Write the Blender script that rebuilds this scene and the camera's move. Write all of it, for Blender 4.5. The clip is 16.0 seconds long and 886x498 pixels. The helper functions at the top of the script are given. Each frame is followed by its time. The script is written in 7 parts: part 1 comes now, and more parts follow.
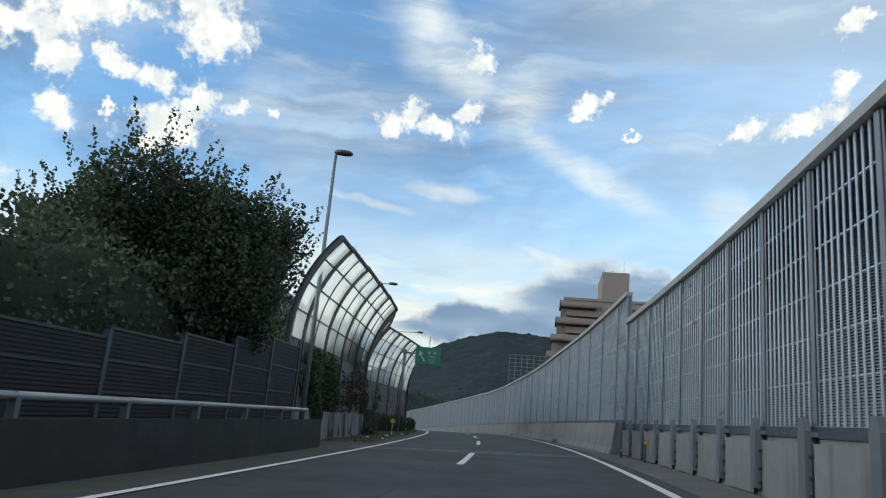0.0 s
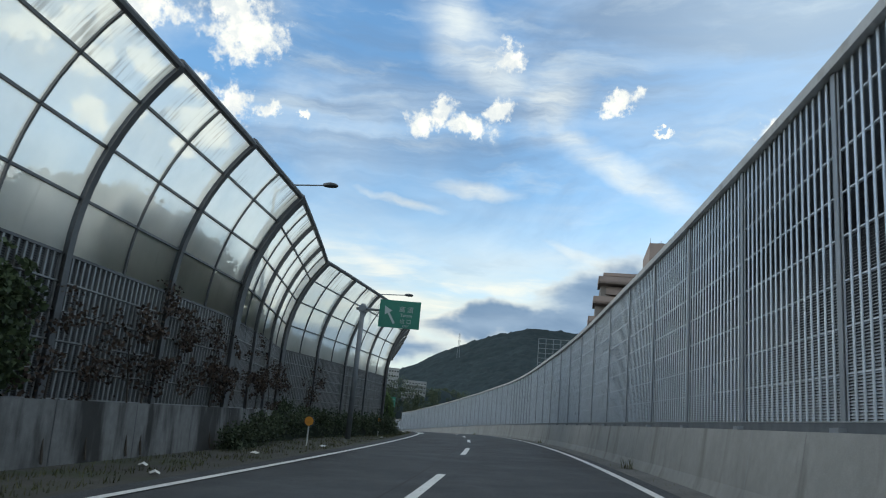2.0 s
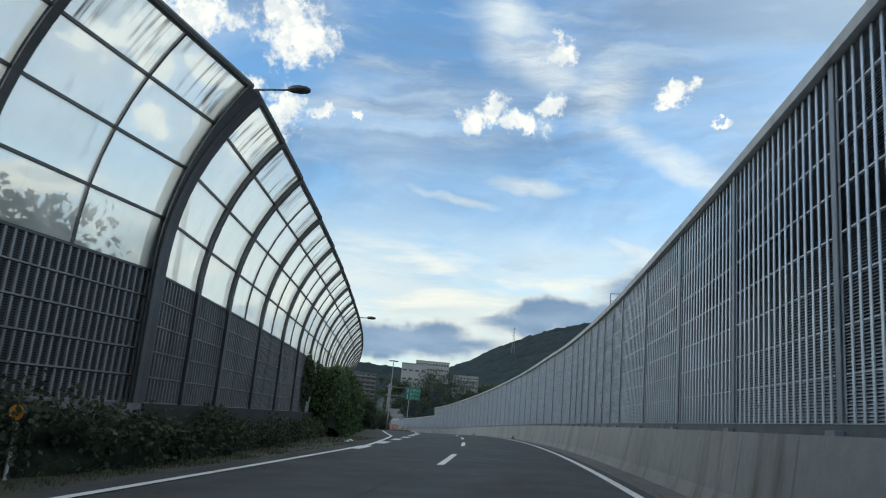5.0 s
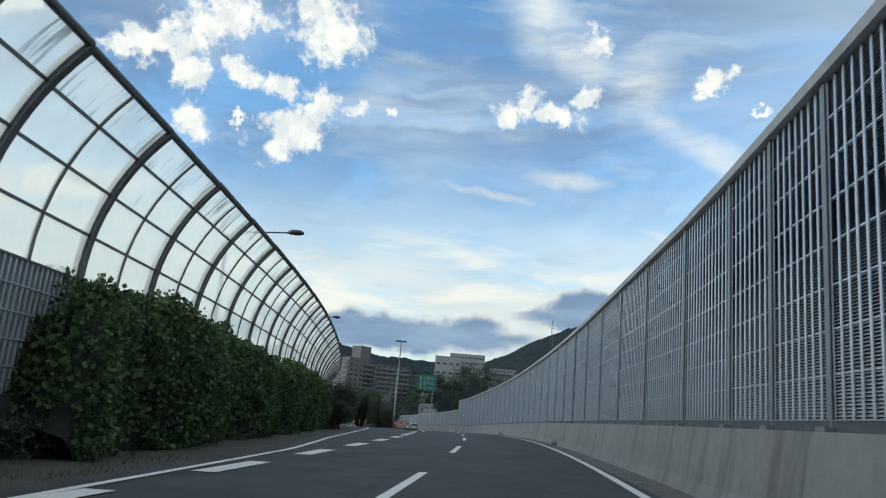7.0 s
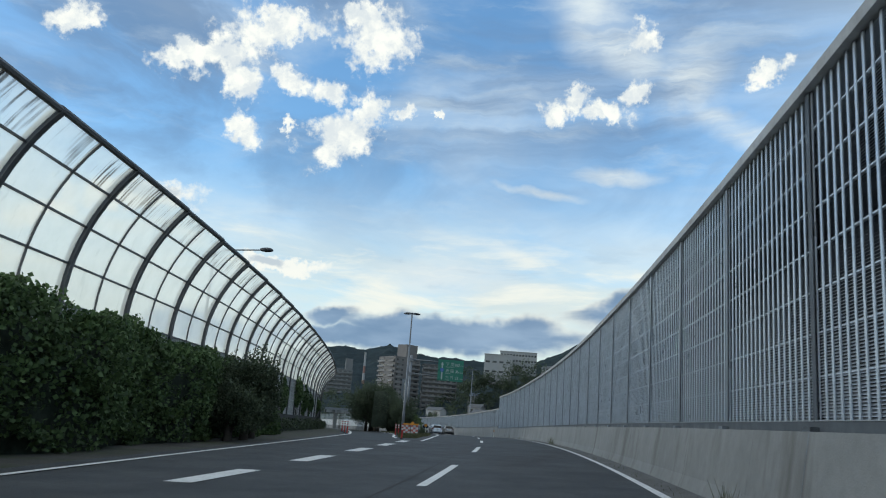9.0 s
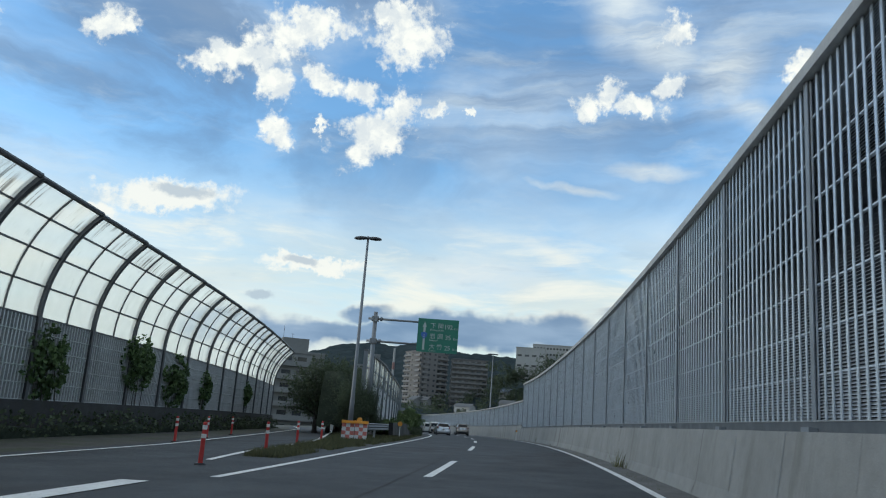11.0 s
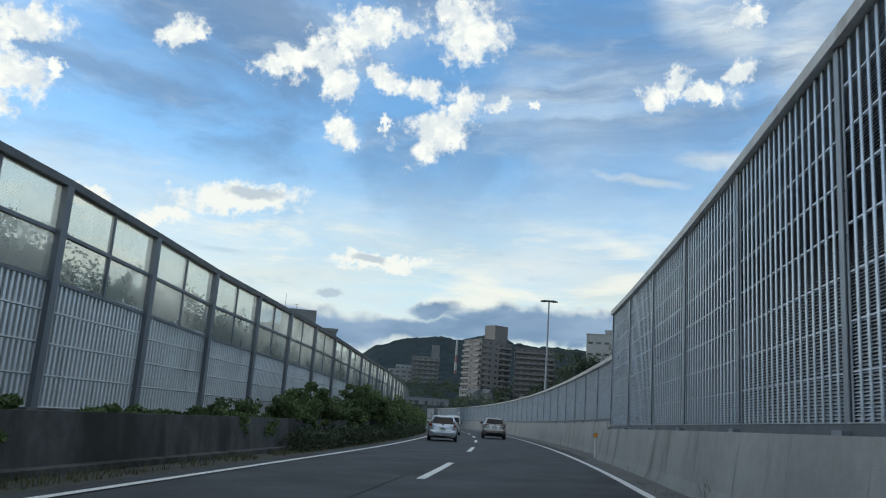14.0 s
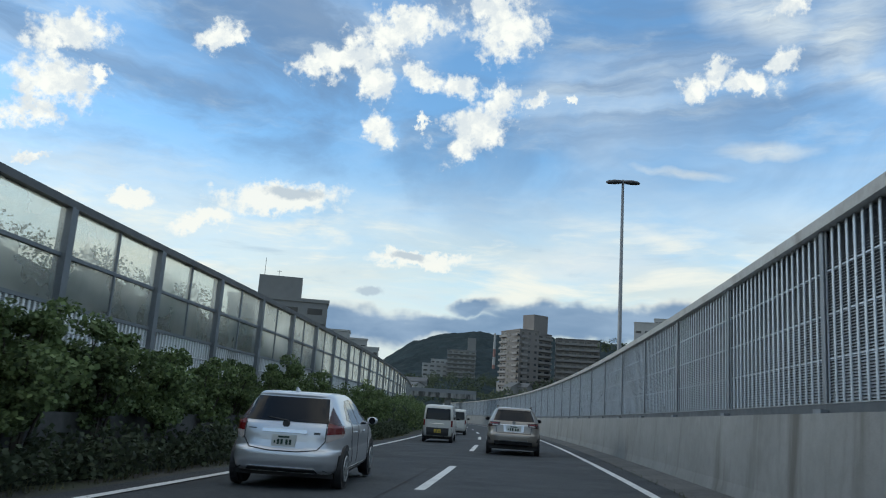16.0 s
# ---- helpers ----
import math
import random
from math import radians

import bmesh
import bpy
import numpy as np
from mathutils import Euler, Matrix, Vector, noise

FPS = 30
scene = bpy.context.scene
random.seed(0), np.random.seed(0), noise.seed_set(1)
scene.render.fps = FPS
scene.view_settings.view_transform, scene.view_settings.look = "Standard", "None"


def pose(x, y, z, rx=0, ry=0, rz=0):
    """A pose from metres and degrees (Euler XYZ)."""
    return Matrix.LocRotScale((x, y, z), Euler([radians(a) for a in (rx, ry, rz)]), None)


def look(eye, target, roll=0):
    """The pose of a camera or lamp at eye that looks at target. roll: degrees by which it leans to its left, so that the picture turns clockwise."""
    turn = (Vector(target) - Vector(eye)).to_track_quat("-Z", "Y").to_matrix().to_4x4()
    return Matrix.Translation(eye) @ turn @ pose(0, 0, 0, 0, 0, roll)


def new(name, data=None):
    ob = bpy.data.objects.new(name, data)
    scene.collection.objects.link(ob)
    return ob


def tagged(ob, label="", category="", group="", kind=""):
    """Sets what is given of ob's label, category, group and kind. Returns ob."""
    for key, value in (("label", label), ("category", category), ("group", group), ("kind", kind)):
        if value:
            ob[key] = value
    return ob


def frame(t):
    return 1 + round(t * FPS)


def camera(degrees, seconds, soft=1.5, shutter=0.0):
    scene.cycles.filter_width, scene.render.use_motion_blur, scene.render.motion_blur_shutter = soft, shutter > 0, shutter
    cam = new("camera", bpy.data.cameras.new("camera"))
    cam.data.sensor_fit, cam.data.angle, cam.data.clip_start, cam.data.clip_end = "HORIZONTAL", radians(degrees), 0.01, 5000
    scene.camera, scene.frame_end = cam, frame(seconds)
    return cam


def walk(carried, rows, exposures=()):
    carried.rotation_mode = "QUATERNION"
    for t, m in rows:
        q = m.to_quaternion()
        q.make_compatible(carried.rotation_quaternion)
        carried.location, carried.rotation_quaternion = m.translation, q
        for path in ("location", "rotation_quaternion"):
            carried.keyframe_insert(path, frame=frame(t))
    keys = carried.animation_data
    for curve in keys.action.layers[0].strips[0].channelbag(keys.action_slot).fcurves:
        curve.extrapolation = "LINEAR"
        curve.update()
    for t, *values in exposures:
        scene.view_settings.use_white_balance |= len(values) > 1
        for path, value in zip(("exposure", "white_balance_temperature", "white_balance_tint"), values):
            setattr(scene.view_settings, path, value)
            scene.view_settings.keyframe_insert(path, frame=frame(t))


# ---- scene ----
cam = camera(59.7, 16.0, soft=1.1, shutter=0.06)
PATH = [
    (0.0, 0.000, 0.000, 1.040, 0.39, 14.19, -5.06),
    (0.5, 0.602, 5.934, 1.291, 1.04, 14.10, -4.81),
    (1.0, 1.161, 11.821, 1.528, 1.46, 13.98, -5.22),
    (1.5, 1.668, 17.678, 1.752, 2.15, 13.95, -5.06),
    (2.0, 2.115, 23.520, 1.963, 2.70, 13.88, -5.21),
    (2.5, 2.496, 29.361, 2.163, 3.11, 13.72, -5.78),
    (3.0, 2.808, 35.215, 2.352, 4.02, 13.80, -5.31),
    (3.5, 3.044, 41.094, 2.530, 4.80, 13.71, -5.25),
    (4.0, 3.204, 47.007, 2.698, 5.59, 13.63, -5.19),
    (4.5, 3.282, 52.967, 2.855, 6.23, 13.47, -5.17),
    (5.0, 3.279, 58.981, 3.001, 6.88, 13.32, -5.14),
    (5.5, 3.192, 65.059, 3.137, 7.54, 13.16, -5.09),
    (6.0, 3.019, 71.207, 3.263, 8.20, 13.01, -5.03),
    (6.5, 2.761, 77.433, 3.378, 8.87, 12.87, -4.97),
    (7.0, 2.415, 83.742, 3.483, 9.74, 12.75, -4.85),
    (7.5, 1.983, 90.139, 3.576, 10.71, 12.70, -4.72),
    (8.0, 1.463, 96.629, 3.658, 11.82, 12.60, -4.62),
    (8.5, 0.855, 103.216, 3.728, 12.76, 12.58, -4.54),
    (9.0, 0.157, 109.901, 3.787, 13.69, 12.53, -4.37),
    (9.5, -0.631, 116.688, 3.833, 14.32, 12.44, -4.33),
    (10.0, -1.510, 123.576, 3.866, 14.94, 12.35, -4.30),
    (10.5, -2.484, 130.567, 3.885, 15.57, 12.26, -4.28),
    (11.0, -3.555, 137.660, 3.891, 16.21, 12.17, -4.27),
    (11.5, -4.728, 144.852, 3.883, 16.85, 12.08, -4.27),
    (12.0, -6.008, 152.140, 3.860, 17.62, 11.99, -4.16),
    (12.5, -7.402, 159.520, 3.822, 18.48, 11.89, -4.09),
    (13.0, -8.920, 166.986, 3.769, 19.45, 11.74, -4.10),
    (13.5, -10.571, 174.530, 3.699, 20.38, 11.65, -3.99),
    (14.0, -12.370, 182.145, 3.614, 21.31, 11.50, -4.06),
    (14.5, -14.330, 189.817, 3.511, 22.16, 11.40, -4.02),
    (15.0, -16.471, 197.533, 3.392, 22.96, 11.26, -3.97),
    (15.5, -18.810, 205.277, 3.256, 23.69, 11.19, -3.83),
    (16.0, -21.372, 213.029, 3.103, 24.30, 11.08, -3.82),
]
EXPOSURES = ((0.0, 0.24, 6520, 7), (4.0, 0.21, 6450, 7), (7.0, 0.15, 6380, 7), (11.5, 0.1, 6280, 7), (16.0, 0.1, 6280, 7))
walk(cam, [(t, pose(x, y, z, 90 + pitch, roll, yaw)) for t, x, y, z, yaw, pitch, roll in PATH], EXPOSURES)

# ---- the line of the road: metres along it (s), metres to the right (u), metres up (w) ----
BEND = (1.199, -4.4792, 15.4648, -7.1423)
S_FIRST, S_LAST = -80, 520


def heading(s):
    """Degrees to the left of the y axis."""
    q = min(max(s, -10.0), 216.0) / 100
    rate = 9.0 if s > 0 else 3 * BEND[0] * q * q + 2 * BEND[1] * q + BEND[2]
    return ((BEND[0] * q + BEND[1]) * q + BEND[2]) * q + BEND[3] + (s / 100 - q) * rate


def grade(s):
    return 2.3225 - 1.6654 * min(max(s, -20.0), 205.0) / 100


def bank(s):
    return radians(2.8 - 0.72 * min(max(s, -20.0), 230.0) / 100)


LINE = {0: Vector((-0.352, 0, 0.032))}
for step in (1, -1):
    k = 0
    while S_FIRST - 2 < k < S_LAST + 2:
        mid = k + step / 2
        a, g = radians(heading(mid)), radians(grade(mid))
        LINE[k + step] = LINE[k] + step * Vector((-math.sin(a) * math.cos(g), math.cos(a) * math.cos(g), math.sin(g)))
        k += step


def side(s):
    """The level direction to the right of the road."""
    a = radians(heading(s))
    return Vector((math.cos(a), math.sin(a), 0))


def ahead(s):
    a = radians(heading(s))
    return Vector((-math.sin(a), math.cos(a), 0))


def at(s, u=0.0, w=0.0):
    k = min(max(int(math.floor(s)), S_FIRST), S_LAST - 1)
    p = LINE[k].lerp(LINE[k + 1], s - k)
    return p + side(s) * (u * math.cos(bank(s))) + Vector((0, 0, u * math.sin(bank(s)) + w))
# ---- world, sun, exposure ----
SUN_AZ, SUN_EL = -112.0, 15.0
world = bpy.data.worlds.new("evening_sky")
scene.world = world
world.use_nodes = True
wt = world.node_tree
wt.nodes.clear()


def wnode(kind, **inputs):
    n = wt.nodes.new(kind)
    for key, value in inputs.items():
        if key == "operation":
            n.operation = value
        elif key == "use_clamp":
            n.use_clamp = value
        elif key == "interpolation_type":
            n.interpolation_type = value
        elif key == "vector_type":
            n.vector_type = value
        else:
            socket = n.inputs[int(key[2:])]
            if isinstance(value, bpy.types.NodeSocket):
                wt.links.new(value, socket)
            else:
                socket.default_value = value
    return n


def wmath(op, a, b=0.0, c=0.0, clamp=False):
    return wnode("ShaderNodeMath", operation=op, use_clamp=clamp, in0=a, in1=b, in2=c).outputs[0]


def wsmooth(x, lo, hi, a=0.0, b=1.0):
    return wnode("ShaderNodeMapRange", interpolation_type="SMOOTHSTEP", in0=x, in1=lo, in2=hi, in3=a, in4=b).outputs[0]


def wmix(f, a, b, blend="MIX"):
    n = wt.nodes.new("ShaderNodeMix")
    n.data_type, n.blend_type = "RGBA", blend
    for s, v in ((n.inputs[0], f), (n.inputs[6], a), (n.inputs[7], b)):
        if isinstance(v, bpy.types.NodeSocket):
            wt.links.new(v, s)
        else:
            s.default_value = v
    return n.outputs[2]


def wnoise(vec, scale, detail=5.0, rough=0.55, dist=0.0):
    n = wnode("ShaderNodeTexNoise", in0=vec)
    n.inputs["Scale"].default_value, n.inputs["Detail"].default_value = scale, detail
    n.inputs["Roughness"].default_value, n.inputs["Distortion"].default_value = rough, dist
    return n


# azimuth (to the right of the y axis) and elevation, in degrees
tc = wt.nodes.new("ShaderNodeTexCoord")
sep = wnode("ShaderNodeSeparateXYZ", in0=tc.outputs["Generated"])
az = wmath("MULTIPLY", wmath("ARCTAN2", sep.outputs[0], sep.outputs[1]), 57.2958)
el = wmath("MULTIPLY", wmath("ARCSINE", wmath("MINIMUM", wmath("MAXIMUM", sep.outputs[2], -1.0), 1.0)), 57.2958)
flat = wnode("ShaderNodeCombineXYZ", in0=az, in1=el, in2=0.0).outputs[0]
# ragged cloud edges: the place is shifted by noise at two scales
rag1 = wnoise(flat, 0.42, 3.0).outputs["Color"]
rag2 = wnoise(flat, 1.7, 4.0).outputs["Color"]


def shifted(base, tex, amount):
    v = wnode("ShaderNodeVectorMath", operation="SUBTRACT", in0=tex, in1=(0.5, 0.5, 0.5)).outputs[0]
    v = wnode("ShaderNodeVectorMath", operation="MULTIPLY", in0=v, in1=(amount, amount, 0)).outputs[0]
    return wnode("ShaderNodeVectorMath", operation="ADD", in0=base, in1=v).outputs[0]


rag3 = wnoise(flat, 4.5, 3.0).outputs["Color"]
ragged = shifted(shifted(shifted(flat, rag1, 2.4), rag2, 1.3), rag3, 0.55)
wavy = shifted(flat, rag1, 1.1)


def blobs(base, rows):
    """The least distance (1 at the rim) from any of the ellipses (az, el, half width, half height, turn)."""
    least = None
    for a, e, w, h, turn in rows:
        m = wnode("ShaderNodeMapping", vector_type="TEXTURE", in0=base, in1=(a, e, 0), in2=(0, 0, radians(turn)), in3=(w, h, 1))
        d = wnode("ShaderNodeVectorMath", operation="LENGTH", in0=m.outputs[0]).outputs["Value"]
        least = d if least is None else wnode("ShaderNodeMath", operation="SMOOTH_MIN", in0=least, in1=d, in2=0.12).outputs[0]
    return least


CUMULUS = [
    (-6.6, 22.8, 1.60, 1.23, 3),
    (-4.9, 23.8, 1.51, 1.22, 2),
    (-2.8, 22.9, 2.28, 0.97, 2),
    (-0.6, 24.3, 1.66, 1.03, 26),
    (-23.1, 19.9, 3.33, 2.21, 29),
    (-24.4, 22.9, 2.15, 1.19, -5),
    (-21.0, 22.2, 1.31, 1.82, 9),
    (-27.7, 23.5, 2.10, 1.23, -8),
    (-31.3, 22.6, 1.69, 1.27, 13),
    (-33.4, 24.2, 4.97, 1.52, 15),
    (-29.3, 26.9, 5.06, 1.50, 13),
    (-36.0, 23.4, 2.68, 0.98, 16),
    (-21.0, 27.0, 3.21, 2.63, 9),
    (-22.6, 28.7, 2.68, 1.17, 10),
    (-30.5, 19.5, 1.52, 1.73, 32),
    (-0.1, 27.9, 1.59, 1.25, -0),
    (9.2, 25.2, 2.01, 0.87, 21),
    (-18.5, 22.2, 1.06, 0.74, 38),
    (-15.9, 22.1, 0.76, 0.33, 7),
    (-27.2, 20.1, 0.50, 0.70, 11),
    (12.3, 22.8, 0.76, 0.28, -4),
    (-51.0, 19.8, 0.87, 0.95, 16),
    (-43.1, 24.4, 2.34, 1.14, 14),
    (-53.7, 19.1, 3.51, 1.82, -1),
    (-53.4, 22.3, 3.42, 1.40, 16),
    (-54.9, 16.8, 2.37, 1.14, 14),
    (-54.4, 13.9, 1.14, 0.39, 12),
    (27.3, 25.8, 1.50, 0.90, 27),
    (24.7, 23.6, 3.50, 0.88, 14),
    (28.0, 29.4, 1.89, 0.70, 15),
    (20.7, 23.3, 1.75, 0.79, 16),
]
STREAKS = [
    (-2.0, 27.9, 8.48, 2.96, -35),
    (6.4, 21.6, 5.70, 1.44, -27),
    (-7.7, 17.0, 5.01, 0.50, -9),
    (-8.8, 12.1, 3.85, 0.75, -24),
    (-1.9, 18.3, 4.71, 0.89, -3),
    (-4.4, 29.5, 3.25, 4.44, 26),
    (3.4, 25.3, 4.05, 4.48, -27),
    (9.9, 19.8, 8.08, 1.60, -29),
    (6.8, 13.9, 4.64, 0.66, -19),
    (19.7, 17.4, 3.44, 2.19, -21),
    (-14.2, 10.3, 8.49, 1.88, 1),
]
CREAM_CLOUDS = [
    (-37.6, 13.6, 5.2, 1.15, 8),
    (-42.8, 11.4, 2.6, 0.8, 24),
    (-26.9, 10.1, 3.7, 0.7, 1),
    (-47.7, 12.2, 1.7, 0.75, 6),
]
CREAM_CORES = [
    (-36.6, 14.1, 2.6, 0.5, 3),
    (-27.6, 10.3, 1.6, 0.35, 0),
    (-30.2, 7.6, 1.2, 0.4, 2),
]
BANKS = [
    (8.2, 10.9, 4.76, 2.11, 11),
    (2.5, 8.9, 3.99, 1.25, 10),
    (13.5, 11.8, 2.39, 1.56, 2),
    (0.1, 8.8, 4.18, 1.16, 9),
    (-11.3, 6.4, 7.97, 1.25, 2),
    (-15.8, 6.5, 6.27, 1.00, -1),
    (-26.5, 5.1, 2.47, 0.82, 5),
    (-30.3, 5.1, 5.40, 1.32, -1),
    (-22.8, 6.8, 1.68, 0.58, 4),
    (-19.9, 5.6, 13.81, 0.83, 1),
    (6.2, 9.3, 9.55, 1.23, 8),
]
sky = wt.nodes.new("ShaderNodeTexSky")
sky.sky_type, sky.sun_disc = "NISHITA", False
sky.sun_elevation, sky.sun_rotation = radians(SUN_EL), radians(SUN_AZ)
sky.air_density, sky.dust_density, sky.ozone_density = 1.0, 0.6, 2.5
blue = wmix(1.0, sky.outputs[0], (0.195, 0.235, 0.25, 1), "MULTIPLY")
# the milky evening light low over the hills
low = wsmooth(el, 19.0, 7.0)
veil = wnoise(wnode("ShaderNodeMapping", in0=flat, in3=(0.05, 0.22, 1)).outputs[0], 1.0, 5.0, 0.6, 0.6).outputs[0]
low = wmath("MULTIPLY", low, wsmooth(veil, 0.25, 0.62, 0.35, 0.95))
colour = wmix(low, blue, (0.72, 0.76, 0.70, 1))
# thin streaks of high cloud
thin = wsmooth(blobs(wavy, STREAKS), 1.15, 0.1)
fibre = wnoise(wnode("ShaderNodeMapping", in0=wavy, in2=(0, 0, radians(28)), in3=(0.12, 0.55, 1)).outputs[0], 1.0, 6.0, 0.6, 1.0).outputs[0]
thin = wmath("MULTIPLY", thin, wsmooth(fibre, 0.25, 0.7, 0.4, 0.95))
haze = wnoise(wnode("ShaderNodeMapping", in0=flat, in3=(0.03, 0.09, 1)).outputs[0], 1.0, 6.0, 0.55, 0.8).outputs[0]
thin = wmath("MAXIMUM", thin, wsmooth(haze, 0.4, 0.72, 0.0, 0.5))
colour = wmix(thin, colour, (0.78, 0.83, 0.83, 1))
# grey-blue thin cloud overhead
grey = wnoise(wnode("ShaderNodeMapping", in0=wavy, in2=(0, 0, radians(-12)), in3=(0.035, 0.11, 1)).outputs[0], 1.0, 6.0, 0.6, 1.2).outputs[0]
colour = wmix(wmath("MULTIPLY", wsmooth(grey, 0.38, 0.64), wsmooth(el, 9.0, 24.0, 0.1, 0.75)), colour, (0.16, 0.25, 0.40, 1))
wisp = wnoise(wnode("ShaderNodeMapping", in0=wavy, in2=(0, 0, radians(14)), in3=(0.07, 0.3, 1)).outputs[0], 1.0, 7.0, 0.6, 0.3).outputs[0]
colour = wmix(wsmooth(wisp, 0.5, 0.78, 0.0, 0.55), colour, (0.66, 0.74, 0.78, 1))
# low broken cream cloud over the hills
lowc = wnoise(wnode("ShaderNodeMapping", in0=flat, in3=(0.09, 0.42, 1)).outputs[0], 1.0, 6.0, 0.58, 0.4).outputs[0]
lowb = wmath("MULTIPLY", wsmooth(el, 5.5, 8.0), wsmooth(el, 15.0, 11.0))
colour = wmix(wmath("MULTIPLY", lowb, wsmooth(lowc, 0.46, 0.66, 0.0, 0.85)), colour, (0.90, 0.88, 0.78, 1))
colour = wmix(wmath("MULTIPLY", lowb, wsmooth(lowc, 0.42, 0.3, 0.0, 0.4)), colour, (0.36, 0.48, 0.60, 1))
# the grey bank behind the hills
bank_d = blobs(shifted(flat, rag1, 2.0), BANKS)
billow = wnoise(wnode("ShaderNodeMapping", in0=flat, in3=(0.16, 0.55, 1)).outputs[0], 1.0, 5.0, 0.5, 0.3).outputs[0]
bank_d = wmath("ADD", bank_d, wmath("MULTIPLY", wmath("SUBTRACT", billow, 0.5), 1.3))
bank_a = wsmooth(bank_d, 1.35, 0.6)
rim = wmath("MULTIPLY", wsmooth(bank_d, 1.35, 1.0), wsmooth(el, 3.0, 8.0))
colour = wmix(wmath("MULTIPLY", rim, 0.45), colour, (0.86, 0.83, 0.72, 1))
bank_c = wmix(wsmooth(billow, 0.3, 0.7), (0.15, 0.25, 0.4, 1), (0.27, 0.38, 0.53, 1))
colour = wmix(wmath("MULTIPLY", bank_a, 0.94), colour, bank_c)
# the sky pales towards the right
pale = wmath("MULTIPLY", wsmooth(az, 0.0, 24.0, 0.0, 0.42), wsmooth(el, 10.0, 18.0))
colour = wmix(pale, colour, (0.62, 0.75, 0.86, 1))
# small cream clouds with grey undersides, low on the left
cream_d = wmath("ADD", blobs(ragged, CREAM_CLOUDS), wmath("MULTIPLY", wmath("SUBTRACT", wnoise(flat, 0.9, 6.0, 0.6).outputs[0], 0.48), 1.3))
colour = wmix(wsmooth(cream_d, 1.15, 0.55, 0.0, 0.9), colour, (0.92, 0.90, 0.82, 1))
core_d = wmath("ADD", blobs(wavy, CREAM_CORES), wmath("MULTIPLY", wmath("SUBTRACT", wnoise(flat, 1.4, 5.0, 0.6).outputs[0], 0.5), 1.2))
colour = wmix(wsmooth(core_d, 1.1, 0.5, 0.0, 0.75), colour, (0.42, 0.50, 0.58, 1))
# heaped white clouds
heap_d = blobs(ragged, CUMULUS)
puff = wnoise(flat, 0.8, 7.0, 0.6).outputs[0]
heap_d = wmath("ADD", heap_d, wmath("MULTIPLY", wmath("SUBTRACT", puff, 0.46), 2.1))
heap_a = wsmooth(heap_d, 1.12, 0.5)
inner = wnoise(shifted(flat, rag2, 0.8), 0.6, 5.0, 0.6).outputs[0]
heap_c = wmix(wsmooth(inner, 0.36, 0.62), (0.70, 0.74, 0.76, 1), (0.95, 0.94, 0.87, 1))
colour = wmix(heap_a, colour, heap_c)
# broken bright cloud like the heaps, added above the view to brighten the ground
over = wnoise(tc.outputs["Generated"], 3.2, 5.0, 0.55).outputs[0]
colour = wmix(wmath("MULTIPLY", wsmooth(over, 0.4, 0.56), wsmooth(el, 38.0, 50.0)), colour, (0.95, 0.95, 0.92, 1))
# under the horizon
colour = wmix(wsmooth(el, 0.0, -4.0), colour, (0.05, 0.06, 0.06, 1))
back = wnode("ShaderNodeBackground", in0=colour, in1=1.0)
wnode("ShaderNodeOutputWorld", in0=back.outputs[0])

sun = new("sun", bpy.data.lights.new("sun", "SUN"))
sun.data.energy, sun.data.angle, sun.data.color = 1.1, radians(20), (1.0, 0.985, 0.965)
sun.matrix_basis = look((0, 0, 0), (-math.sin(radians(SUN_AZ)) * 10, -math.cos(radians(SUN_AZ)) * 10, -10 * math.tan(radians(SUN_EL))))
